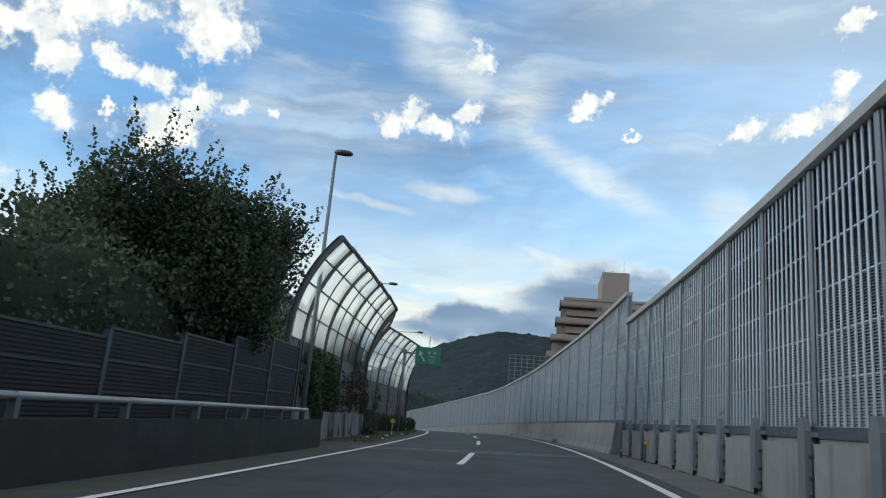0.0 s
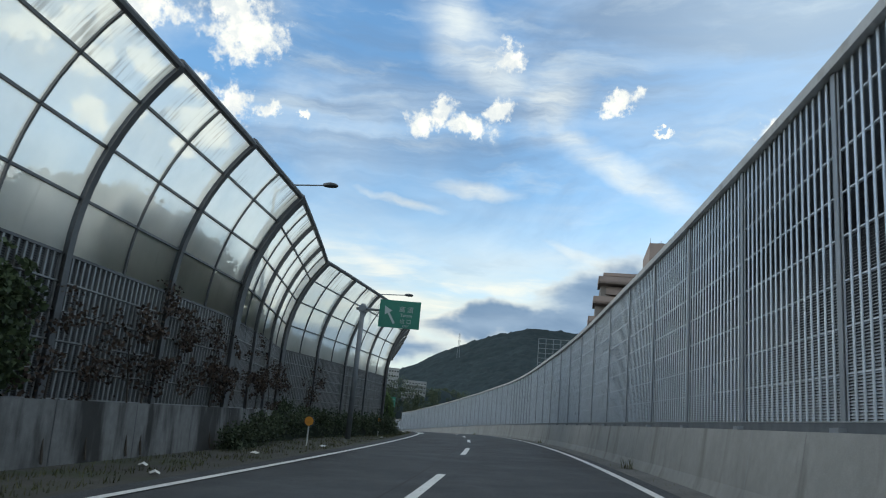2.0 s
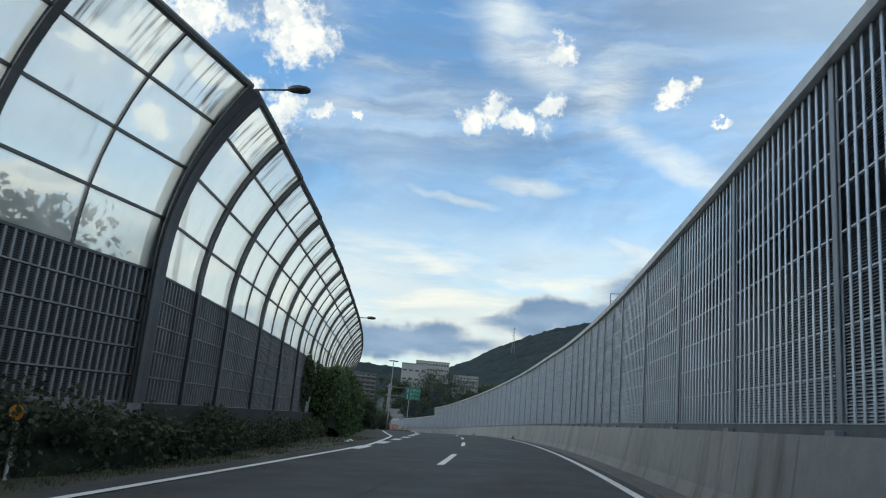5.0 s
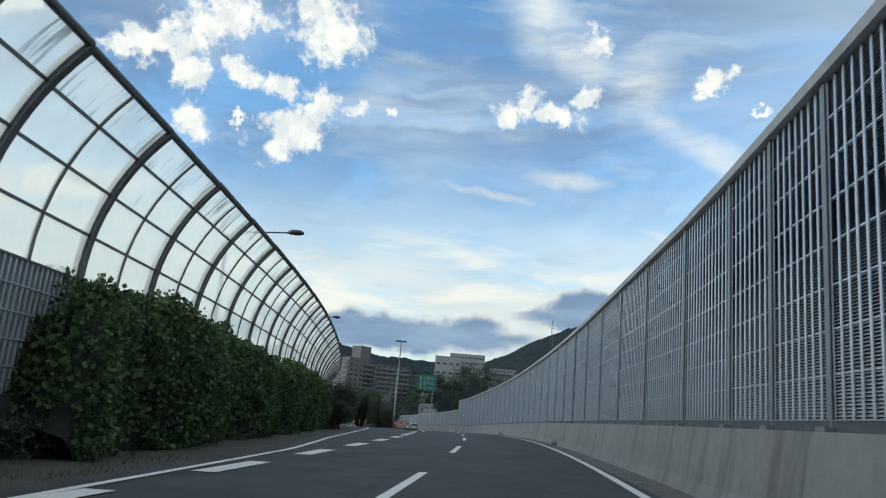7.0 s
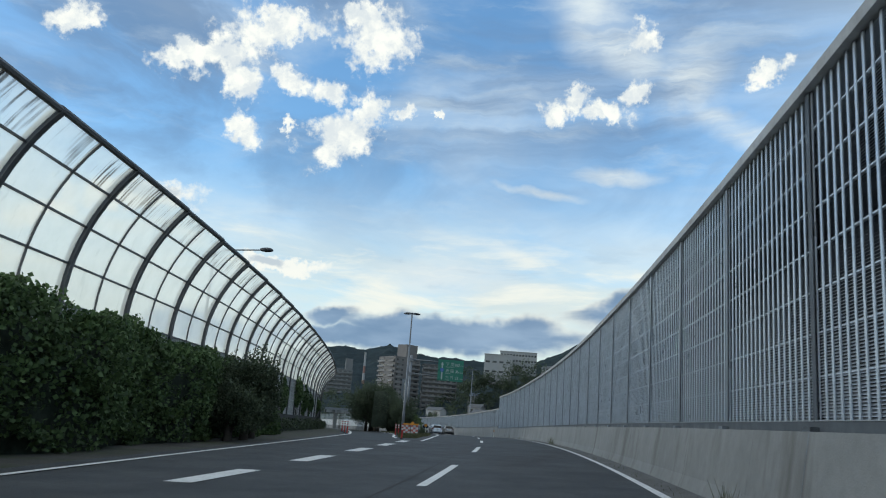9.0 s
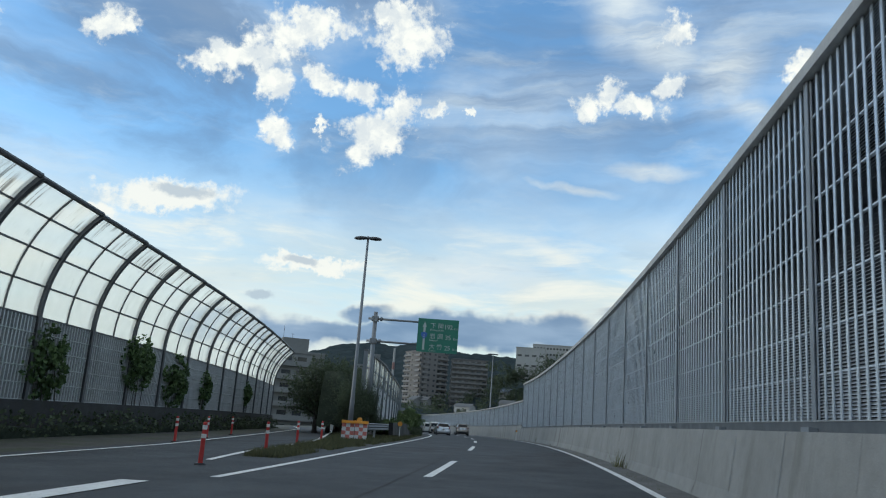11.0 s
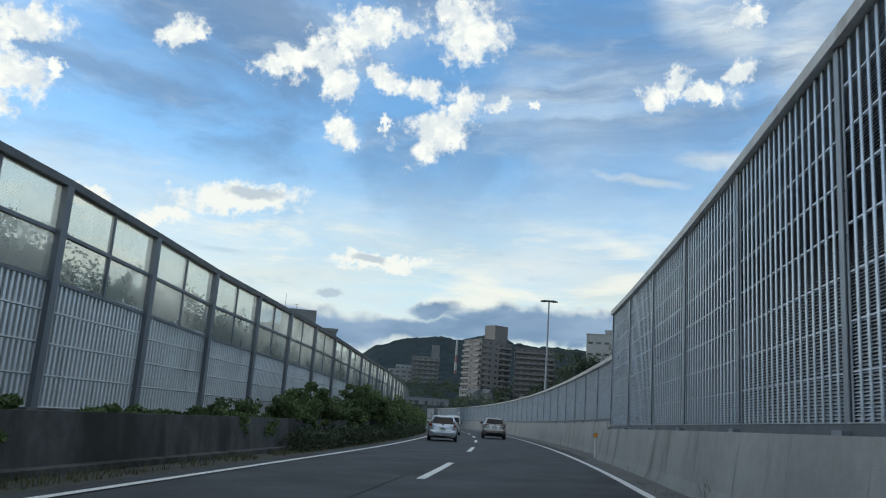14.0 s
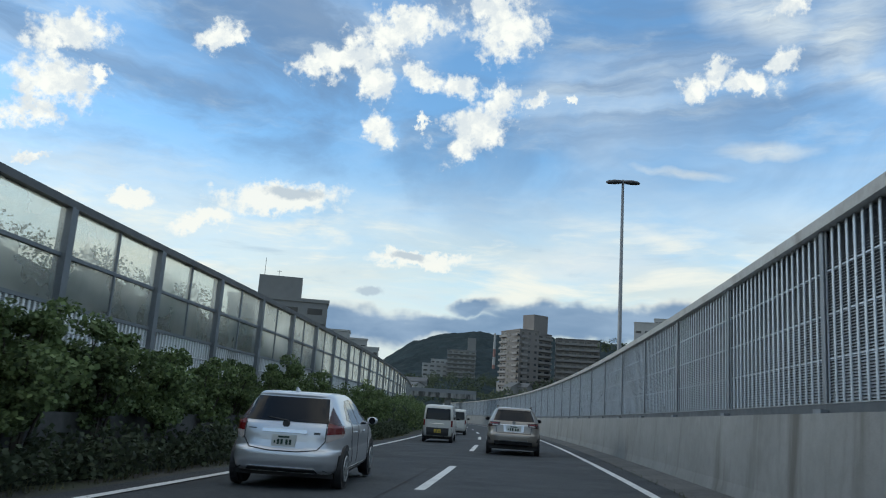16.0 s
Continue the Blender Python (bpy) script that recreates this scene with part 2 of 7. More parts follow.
# ---- materials ----
def material(name, base, rough=0.7, metal=0.0, vary=(), grain=0.0, grain_scale=60.0, stain=None, spec=0.5, per_piece=0.0, coat=0.0):
    """Base colour varied by noise: vary = (scale, amount) pairs; grain: bump; stain = (colour, scale, low, high, stretch)."""
    m = bpy.data.materials.new(name)
    m.use_nodes = True
    nt = m.node_tree
    b = nt.nodes["Principled BSDF"]
    b.inputs["Roughness"].default_value, b.inputs["Metallic"].default_value = rough, metal
    b.inputs["Specular IOR Level"].default_value = spec
    b.inputs["Coat Weight"].default_value = coat
    tcn = nt.nodes.new("ShaderNodeTexCoord")
    place = nt.nodes.new("ShaderNodeNewGeometry").outputs["Position"]
    out = nt.nodes.new("ShaderNodeRGB").outputs[0]
    out.default_value = (*base, 1)

    def mixed(f, a, bb, blend):
        x = nt.nodes.new("ShaderNodeMix")
        x.data_type, x.blend_type = "RGBA", blend
        for sock, v in ((x.inputs[0], f), (x.inputs[6], a), (x.inputs[7], bb)):
            if isinstance(v, bpy.types.NodeSocket):
                nt.links.new(v, sock)
            else:
                sock.default_value = v
        return x.outputs[2]

    def noisy(scale, detail=4.0, stretch=(1, 1, 1)):
        mp = nt.nodes.new("ShaderNodeMapping")
        nt.links.new(place, mp.inputs[0])
        mp.inputs[3].default_value = stretch
        n = nt.nodes.new("ShaderNodeTexNoise")
        nt.links.new(mp.outputs[0], n.inputs["Vector"])
        n.inputs["Scale"].default_value, n.inputs["Detail"].default_value = scale, detail
        n.inputs["Roughness"].default_value = 0.6
        return n.outputs[0]

    def ranged(x, lo, hi, a, bb):
        r = nt.nodes.new("ShaderNodeMapRange")
        nt.links.new(x, r.inputs[0])
        for k, v in ((1, lo), (2, hi), (3, a), (4, bb)):
            r.inputs[k].default_value = v
        return r.outputs[0]

    for scale, amount in vary:
        g = ranged(noisy(scale), 0.25, 0.75, 1 - amount, 1 + amount)
        out = mixed(1.0, out, g, "MULTIPLY")
    if per_piece:
        info = nt.nodes.new("ShaderNodeObjectInfo").outputs["Random"]
        out = mixed(1.0, out, ranged(info, 0, 1, 1 - per_piece, 1 + per_piece), "MULTIPLY")
    if stain:
        colour, scale, lo, hi, stretch = stain
        out = mixed(ranged(noisy(scale, 6.0, stretch), lo, hi, 0.0, 1.0), out, (*colour, 1), "MIX")
    nt.links.new(out, b.inputs["Base Color"])
    if vary:
        nt.links.new(ranged(noisy(vary[0][0] * 2.3), 0.3, 0.7, max(rough - 0.1, 0.02), min(rough + 0.1, 1)), b.inputs["Roughness"])
    if grain:
        bump = nt.nodes.new("ShaderNodeBump")
        bump.inputs["Strength"].default_value, bump.inputs["Distance"].default_value = grain, 0.01
        nt.links.new(noisy(grain_scale, 3.0), bump.inputs["Height"])
        nt.links.new(bump.outputs[0], b.inputs["Normal"])
    return m


ASPHALT = material("asphalt", (0.044, 0.05, 0.056), 0.82, vary=((0.35, 0.22), (9, 0.2), (90, 0.25)), grain=0.6, grain_scale=140, stain=((0.03, 0.031, 0.033), 0.5, 0.52, 0.75, (1, 0.12, 1)), spec=0.35)
PAINT = material("road_paint", (0.62, 0.63, 0.62), 0.7, vary=((1.5, 0.12), (25, 0.15)), stain=((0.16, 0.16, 0.16), 14, 0.6, 0.72, (1, 1, 1)))
CONCRETE = material("concrete", (0.19, 0.195, 0.188), 0.9, vary=((0.5, 0.14), (5, 0.1), (60, 0.1)), grain=0.35, grain_scale=45, stain=((0.1, 0.098, 0.088), 1.2, 0.55, 0.72, (1, 1, 0.14)))
OLD_CONCRETE = material("old_concrete", (0.19, 0.194, 0.19), 0.92, vary=((0.7, 0.2), (7, 0.15)), grain=0.4, grain_scale=40, stain=((0.04, 0.04, 0.038), 0.9, 0.46, 0.58, (1, 1, 0.22)))
DARK_CONCRETE = material("near_black_concrete", (0.027, 0.028, 0.029), 0.92, vary=((0.7, 0.3), (7, 0.2)), grain=0.4, grain_scale=40, stain=((0.025, 0.026, 0.022), 1.0, 0.45, 0.62, (1, 1, 0.3)))
LOW_CONCRETE = material("dark_stained_concrete", (0.075, 0.077, 0.075), 0.92, vary=((0.7, 0.3), (7, 0.2)), grain=0.4, grain_scale=40, stain=((0.03, 0.032, 0.028), 1.0, 0.45, 0.62, (1, 1, 0.3)))
GRIT = material("gritty_concrete", (0.1, 0.1, 0.096), 0.92, vary=((0.8, 0.25), (9, 0.25), (60, 0.2)), grain=0.6, grain_scale=60)
SOIL = material("soil", (0.052, 0.05, 0.044), 0.95, vary=((0.4, 0.3), (6, 0.3), (40, 0.3)), grain=1.0, grain_scale=18, stain=((0.035, 0.045, 0.02), 0.7, 0.45, 0.65, (1, 1, 1)))
STEEL = material("grey_steel", (0.15, 0.165, 0.18), 0.5, 0.25, vary=((1.2, 0.1), (20, 0.08)), grain=0.05, stain=((0.12, 0.125, 0.13), 2.0, 0.55, 0.8, (1, 1, 0.2)))
WHITE_PIPE = material("pale_pipe_paint", (0.3, 0.315, 0.325), 0.4, 0.2, vary=((2, 0.12), (35, 0.1)))
POST_PAINT = material("blue_grey_post_paint", (0.18, 0.2, 0.22), 0.5, 0.3, vary=((1.2, 0.1), (20, 0.08)), stain=((0.2, 0.21, 0.22), 2.0, 0.55, 0.8, (1, 1, 0.2)))
CAP = material("weathered_cap_flashing", (0.29, 0.29, 0.28), 0.6, 0.2, vary=((0.8, 0.12), (14, 0.1)), stain=((0.19, 0.18, 0.165), 2.0, 0.5, 0.75, (1, 1, 1)))
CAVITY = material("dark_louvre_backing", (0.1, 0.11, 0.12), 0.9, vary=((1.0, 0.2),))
GALV = material("galvanised_steel", (0.34, 0.36, 0.37), 0.42, 0.55, vary=((2, 0.12), (35, 0.1)))
RIB = material("panel_rib", (0.48, 0.53, 0.58), 0.36, 0.55, vary=((1.0, 0.12), (16, 0.1)), stain=((0.4, 0.43, 0.46), 1.5, 0.58, 0.85, (1, 1, 0.25)))
RIB_OLD = material("old_panel_rib", (0.25, 0.255, 0.255), 0.5, 0.3, vary=((1.0, 0.2), (16, 0.12)), stain=((0.1, 0.095, 0.085), 1.3, 0.52, 0.75, (1, 1, 0.25)))
RIB_RAMP = material("ramp_panel_rib", (0.5, 0.515, 0.52), 0.45, 0.3, vary=((1.0, 0.14), (16, 0.1)), stain=((0.2, 0.2, 0.19), 1.3, 0.55, 0.8, (1, 1, 0.25)))
RIB_SILVER = material("silver_panel_rib", (0.74, 0.76, 0.77), 0.4, 0.3, vary=((1.0, 0.1), (16, 0.1)), stain=((0.3, 0.3, 0.29), 1.3, 0.55, 0.8, (1, 1, 0.25)))
BROWN_STEEL = material("dark_brown_steel", (0.085, 0.087, 0.09), 0.5, 0.2, vary=((1.5, 0.2), (22, 0.15)), stain=((0.10, 0.085, 0.07), 3.0, 0.6, 0.8, (1, 1, 0.2)))
DARK_STEEL = material("dark_blue_grey_steel", (0.075, 0.085, 0.095), 0.5, 0.25, vary=((1.2, 0.1), (20, 0.08)))
POLE_PAINT = material("weathered_pole_paint", (0.16, 0.17, 0.18), 0.5, 0.2, vary=((2, 0.12), (30, 0.1)))
DARK_METAL = material("dark_metal", (0.05, 0.053, 0.058), 0.45, 0.3, vary=((3, 0.1),))
SIGN_GREEN = material("sign_green", (0.008, 0.13, 0.085), 0.45, vary=((2, 0.1), (20, 0.06)))
SIGN_WHITE = material("sign_white", (0.3, 0.36, 0.35), 0.4, vary=((6, 0.05),))
SIGN_BLUE = material("sign_blue", (0.02, 0.09, 0.32), 0.4, vary=((6, 0.05),))
RED = material("warning_red", (0.42, 0.035, 0.03), 0.5, vary=((5, 0.1),))
FAINT_RED = material("faded_red", (0.5, 0.16, 0.13), 0.6, vary=((8, 0.15),))
ORANGE = material("warning_orange", (0.72, 0.3, 0.035), 0.5, vary=((5, 0.12),))
WHITE = material("white_plastic", (0.6, 0.6, 0.58), 0.5, vary=((6, 0.1),))
SCREEN = material("dark_screen_sheet", (0.022, 0.022, 0.024), 0.8, 0.0, vary=((0.8, 0.2), (12, 0.12)))
BARK = material("bark", (0.06, 0.05, 0.04), 0.95, vary=((4, 0.3), (30, 0.2)), grain=0.8, grain_scale=30)
RUBBER = material("tyre_rubber", (0.018, 0.018, 0.02), 0.85, vary=((20, 0.15),))
BLACK = material("black_plastic", (0.02, 0.02, 0.022), 0.55, vary=((15, 0.1),))
CAR_GLASS = material("tinted_car_glass", (0.008, 0.009, 0.011), 0.08, 0.0, spec=0.3)
SILVER = material("silver_car_paint", (0.6, 0.62, 0.65), 0.3, 0.6, coat=0.6)
BRONZE = material("grey_beige_car_paint", (0.27, 0.25, 0.225), 0.3, 0.55, coat=0.6)
CREAM = material("white_van_paint", (0.5, 0.5, 0.47), 0.35, 0.1, vary=((3, 0.03),), coat=0.4)
LAMP_RED = material("tail_lamp_red", (0.14, 0.01, 0.012), 0.15, spec=0.6)
LAMP_DARK = material("smoked_lamp_red", (0.045, 0.016, 0.018), 0.12, spec=0.6)
SIDE_GLASS = material("side_window_glass", (0.03, 0.036, 0.04), 0.05, 0.0, spec=1.0)
LAMP_CLEAR = material("clear_lamp_plastic", (0.5, 0.45, 0.43), 0.15, spec=0.6)
CHROME = material("chrome", (0.65, 0.66, 0.67), 0.15, 1.0)
PLATE = material("number_plate", (0.6, 0.61, 0.58), 0.5, vary=((20, 0.04),))
PLATE_YELLOW = material("yellow_number_plate", (0.6, 0.42, 0.05), 0.5, vary=((20, 0.04),))
INK = material("dark_green_ink", (0.02, 0.05, 0.035), 0.6, vary=((20, 0.05),))
TAN_WALL = material("tan_facade", (0.155, 0.145, 0.138), 0.85, vary=((0.06, 0.12), (0.8, 0.08)), stain=((0.13, 0.12, 0.113), 0.1, 0.5, 0.8, (1, 1, 0.3)))
BAND_WALL = material("pale_brown_balcony_front", (0.2, 0.193, 0.186), 0.85, vary=((0.08, 0.1), (0.9, 0.08)))
GREY_WALL = material("grey_facade", (0.18, 0.182, 0.178), 0.85, vary=((0.08, 0.12), (0.9, 0.08)), stain=((0.14, 0.14, 0.137), 0.15, 0.5, 0.8, (1, 1, 0.3)))
PALE_WALL = material("pale_facade", (0.29, 0.295, 0.29), 0.85, vary=((0.08, 0.08), (0.9, 0.06)), stain=((0.33, 0.32, 0.3), 0.15, 0.5, 0.8, (1, 1, 0.3)))
PINK_WALL = material("pinkish_facade", (0.23, 0.185, 0.165), 0.85, vary=((0.1, 0.08), (1.0, 0.06)))
CHIMNEY_RED = material("dull_chimney_red", (0.2, 0.11, 0.095), 0.8, vary=((0.3, 0.1),))
ROOF = material("grey_roof", (0.09, 0.095, 0.1), 0.8, vary=((0.5, 0.15), (5, 0.1)))
BLUE_ROOF = material("blue_roof", (0.08, 0.11, 0.16), 0.6, vary=((0.5, 0.1), (5, 0.1)))
WINDOW = material("window_glass", (0.03, 0.035, 0.04), 0.12, spec=0.6, per_piece=0.5)


def leaf_material(name, base, amount=0.45):
    """Leaves: each its own shade, light shining partly through."""
    m = bpy.data.materials.new(name)
    m.use_nodes = True
    nt = m.node_tree
    b = nt.nodes["Principled BSDF"]
    b.inputs["Roughness"].default_value, b.inputs["Specular IOR Level"].default_value = 0.6, 0.22
    geo = nt.nodes.new("ShaderNodeNewGeometry")
    ramp = nt.nodes.new("ShaderNodeValToRGB")
    nt.links.new(geo.outputs["Random Per Island"], ramp.inputs[0])
    ramp.color_ramp.elements[0].color = (*[c * (1 - amount) for c in base], 1)
    ramp.color_ramp.elements[1].color = (base[0] * (1 + amount * 1.3), base[1] * (1 + amount), base[2] * (1 + amount * 0.6), 1)
    n = nt.nodes.new("ShaderNodeTexNoise")
    nt.links.new(geo.outputs["Position"], n.inputs["Vector"])
    n.inputs["Scale"].default_value = 0.8
    x = nt.nodes.new("ShaderNodeMix")
    x.data_type, x.blend_type = "RGBA", "OVERLAY"
    x.inputs[0].default_value = 0.5
    nt.links.new(ramp.outputs[0], x.inputs[6])
    nt.links.new(n.outputs[0], x.inputs[7])
    nt.links.new(x.outputs[2], b.inputs["Base Color"])
    t = nt.nodes.new("ShaderNodeBsdfTranslucent")
    nt.links.new(x.outputs[2], t.inputs[0])
    s = nt.nodes.new("ShaderNodeMixShader")
    s.inputs[0].default_value = 0.25
    nt.links.new(b.outputs[0], s.inputs[1])
    nt.links.new(t.outputs[0], s.inputs[2])
    nt.links.new(s.outputs[0], nt.nodes["Material Output"].inputs[0])
    return m


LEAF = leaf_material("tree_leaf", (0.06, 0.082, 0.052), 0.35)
IVY = leaf_material("ivy_leaf", (0.07, 0.118, 0.052), 0.5)
DRY_IVY = leaf_material("dry_ivy_leaf", (0.07, 0.055, 0.048), 0.5)
IVY_DARK = leaf_material("old_ivy_leaf", (0.06, 0.088, 0.048), 0.5)
SHRUB = leaf_material("shrub_leaf", (0.105, 0.155, 0.07), 0.5)
GRASS = leaf_material("dry_grass", (0.095, 0.105, 0.06), 0.5)
# dark colour stands for the shade between the leaves of a bank
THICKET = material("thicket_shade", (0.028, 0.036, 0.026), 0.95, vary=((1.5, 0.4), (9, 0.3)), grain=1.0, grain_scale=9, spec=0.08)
# the blue of distance haze is mixed into the forest's base colour
FOREST = material("haze_blue_forest", (0.02, 0.031, 0.034), 0.95, vary=((0.01, 0.15), (0.06, 0.2), (0.25, 0.25)), grain=0.5, grain_scale=0.15, spec=0.08)
TOWN_GROUND = material("town_ground", (0.06, 0.065, 0.055), 0.95, vary=((0.01, 0.25), (0.08, 0.3), (1.0, 0.2)))


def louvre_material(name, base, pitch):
    """Pressed metal sheet with fine level slots, drawn by bumps and painted shade."""
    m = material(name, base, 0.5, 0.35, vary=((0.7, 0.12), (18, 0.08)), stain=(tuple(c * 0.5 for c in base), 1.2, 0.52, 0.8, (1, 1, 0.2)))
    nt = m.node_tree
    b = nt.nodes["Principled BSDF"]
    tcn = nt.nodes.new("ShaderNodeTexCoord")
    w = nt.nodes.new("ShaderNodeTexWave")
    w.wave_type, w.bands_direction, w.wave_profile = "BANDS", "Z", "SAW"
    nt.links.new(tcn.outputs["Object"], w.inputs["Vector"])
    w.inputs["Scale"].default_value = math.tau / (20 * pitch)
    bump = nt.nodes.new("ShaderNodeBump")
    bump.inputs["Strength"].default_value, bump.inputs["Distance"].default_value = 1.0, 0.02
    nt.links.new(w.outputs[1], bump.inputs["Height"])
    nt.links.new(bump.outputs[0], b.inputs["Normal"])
    # the shade in the slot at the foot of each louvre, painted as a stripe
    slot_shade = nt.nodes.new("ShaderNodeMapRange")
    nt.links.new(w.outputs[1], slot_shade.inputs[0])
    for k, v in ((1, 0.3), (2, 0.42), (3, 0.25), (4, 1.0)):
        slot_shade.inputs[k].default_value = v
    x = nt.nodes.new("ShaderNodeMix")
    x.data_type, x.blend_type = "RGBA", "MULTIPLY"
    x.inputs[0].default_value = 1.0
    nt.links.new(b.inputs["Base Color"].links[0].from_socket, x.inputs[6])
    nt.links.new(slot_shade.outputs[0], x.inputs[7])
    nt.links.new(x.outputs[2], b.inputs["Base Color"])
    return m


LOUVRE = material("louvre_steel", (0.42, 0.465, 0.51), 0.5, 0.25, vary=((0.7, 0.08), (18, 0.06)), stain=((0.37, 0.4, 0.43), 1.2, 0.52, 0.8, (1, 1, 0.2)))
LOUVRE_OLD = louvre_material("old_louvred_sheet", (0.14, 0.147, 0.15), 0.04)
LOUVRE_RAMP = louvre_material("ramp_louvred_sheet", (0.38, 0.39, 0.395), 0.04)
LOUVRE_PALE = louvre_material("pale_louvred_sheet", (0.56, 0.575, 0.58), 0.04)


def pane_material(name, clear, milk, streaks=0.0):
    """Weathered see-through plastic sheet, milky and streaked with dirt."""
    m = bpy.data.materials.new(name)
    m.use_nodes = True
    nt = m.node_tree
    nt.nodes.remove(nt.nodes["Principled BSDF"])
    out = nt.nodes["Material Output"]
    geo = nt.nodes.new("ShaderNodeNewGeometry")

    def noisy(scale, stretch, lo, hi, a, bb):
        mp = nt.nodes.new("ShaderNodeMapping")
        nt.links.new(geo.outputs["Position"], mp.inputs[0])
        mp.inputs[3].default_value = stretch
        n = nt.nodes.new("ShaderNodeTexNoise")
        nt.links.new(mp.outputs[0], n.inputs["Vector"])
        n.inputs["Scale"].default_value, n.inputs["Detail"].default_value = scale, 5.0
        r = nt.nodes.new("ShaderNodeMapRange")
        nt.links.new(n.outputs[0], r.inputs[0])
        for k, v in ((1, lo), (2, hi), (3, a), (4, bb)):
            r.inputs[k].default_value = v
        return r.outputs[0]

    see = nt.nodes.new("ShaderNodeBsdfTransparent")
    see.inputs[0].default_value = (*clear, 1)
    glow = nt.nodes.new("ShaderNodeBsdfTranslucent")
    glow.inputs[0].default_value = (0.76, 0.78, 0.72, 1)
    dirt = nt.nodes.new("ShaderNodeBsdfDiffuse")
    dirt.inputs[0].default_value = (0.12, 0.11, 0.1, 1)
    gloss = nt.nodes.new("ShaderNodeBsdfGlossy")
    gloss.inputs["Roughness"].default_value = 0.15
    a = nt.nodes.new("ShaderNodeMixShader")
    nt.links.new(noisy(0.5, (1, 1, 1), 0.3, 0.7, milk - 0.12, milk + 0.12), a.inputs[0])
    nt.links.new(see.outputs[0], a.inputs[1])
    nt.links.new(glow.outputs[0], a.inputs[2])
    b = nt.nodes.new("ShaderNodeMixShader")
    if streaks:
        # rusty runs down the sheet from the rail above, in bunches
        tcn, info = nt.nodes.new("ShaderNodeTexCoord"), nt.nodes.new("ShaderNodeObjectInfo")
        move = nt.nodes.new("ShaderNodeVectorMath")
        nt.links.new(tcn.outputs["Object"], move.inputs[0])
        nt.links.new(info.outputs["Location"], move.inputs[1])
        dirt.inputs[0].default_value = (0.15, 0.115, 0.09, 1)

        def runs(stretch, lo, hi, top):
            mp = nt.nodes.new("ShaderNodeMapping")
            nt.links.new(move.outputs[0], mp.inputs[0])
            mp.inputs[3].default_value = stretch
            n = nt.nodes.new("ShaderNodeTexNoise")
            nt.links.new(mp.outputs[0], n.inputs["Vector"])
            n.inputs["Scale"].default_value, n.inputs["Detail"].default_value = 1.0, 3.0
            r = nt.nodes.new("ShaderNodeMapRange")
            nt.links.new(n.outputs[0], r.inputs[0])
            for k, v in ((1, lo), (2, hi), (3, 0.0), (4, top)):
                r.inputs[k].default_value = v
            return r.outputs[0]

        both = nt.nodes.new("ShaderNodeMath")
        both.operation = "MULTIPLY"
        nt.links.new(runs((11.0, 0.5, 0.5), 0.5, 0.62, streaks), both.inputs[0])
        nt.links.new(runs((0.9, 0.8, 0.8), 0.42, 0.62, 1.0), both.inputs[1])
        nt.links.new(both.outputs[0], b.inputs[0])
    else:
        nt.links.new(noisy(2.2, (1.6, 1.6, 0.16), 0.64, 0.85, 0.01, 0.35), b.inputs[0])
    nt.links.new(a.outputs[0], b.inputs[1])
    nt.links.new(dirt.outputs[0], b.inputs[2])
    c = nt.nodes.new("ShaderNodeMixShader")
    c.inputs[0].default_value = 0.04
    nt.links.new(b.outputs[0], c.inputs[1])
    nt.links.new(gloss.outputs[0], c.inputs[2])
    nt.links.new(c.outputs[0], out.inputs[0])
    return m


PANE = pane_material("milky_pane", (0.95, 0.97, 0.93), 0.64)
PANE_STREAKED = pane_material("streaked_milky_pane", (0.95, 0.97, 0.93), 0.6, 0.85)
PANE_CLEAR = pane_material("clear_pane", (0.86, 0.89, 0.86), 0.28)
# ---- building blocks ----
rng = random.Random(7)
nrg = np.random.default_rng(11)


def table(rows):
    """A function of s that runs straight from row to row."""
    def value(s):
        if s <= rows[0][0]:
            return rows[0][1]
        for (a, p), (b, q) in zip(rows, rows[1:]):
            if s <= b:
                return p + (q - p) * (s - a) / (b - a)
        return rows[-1][1]
    return value


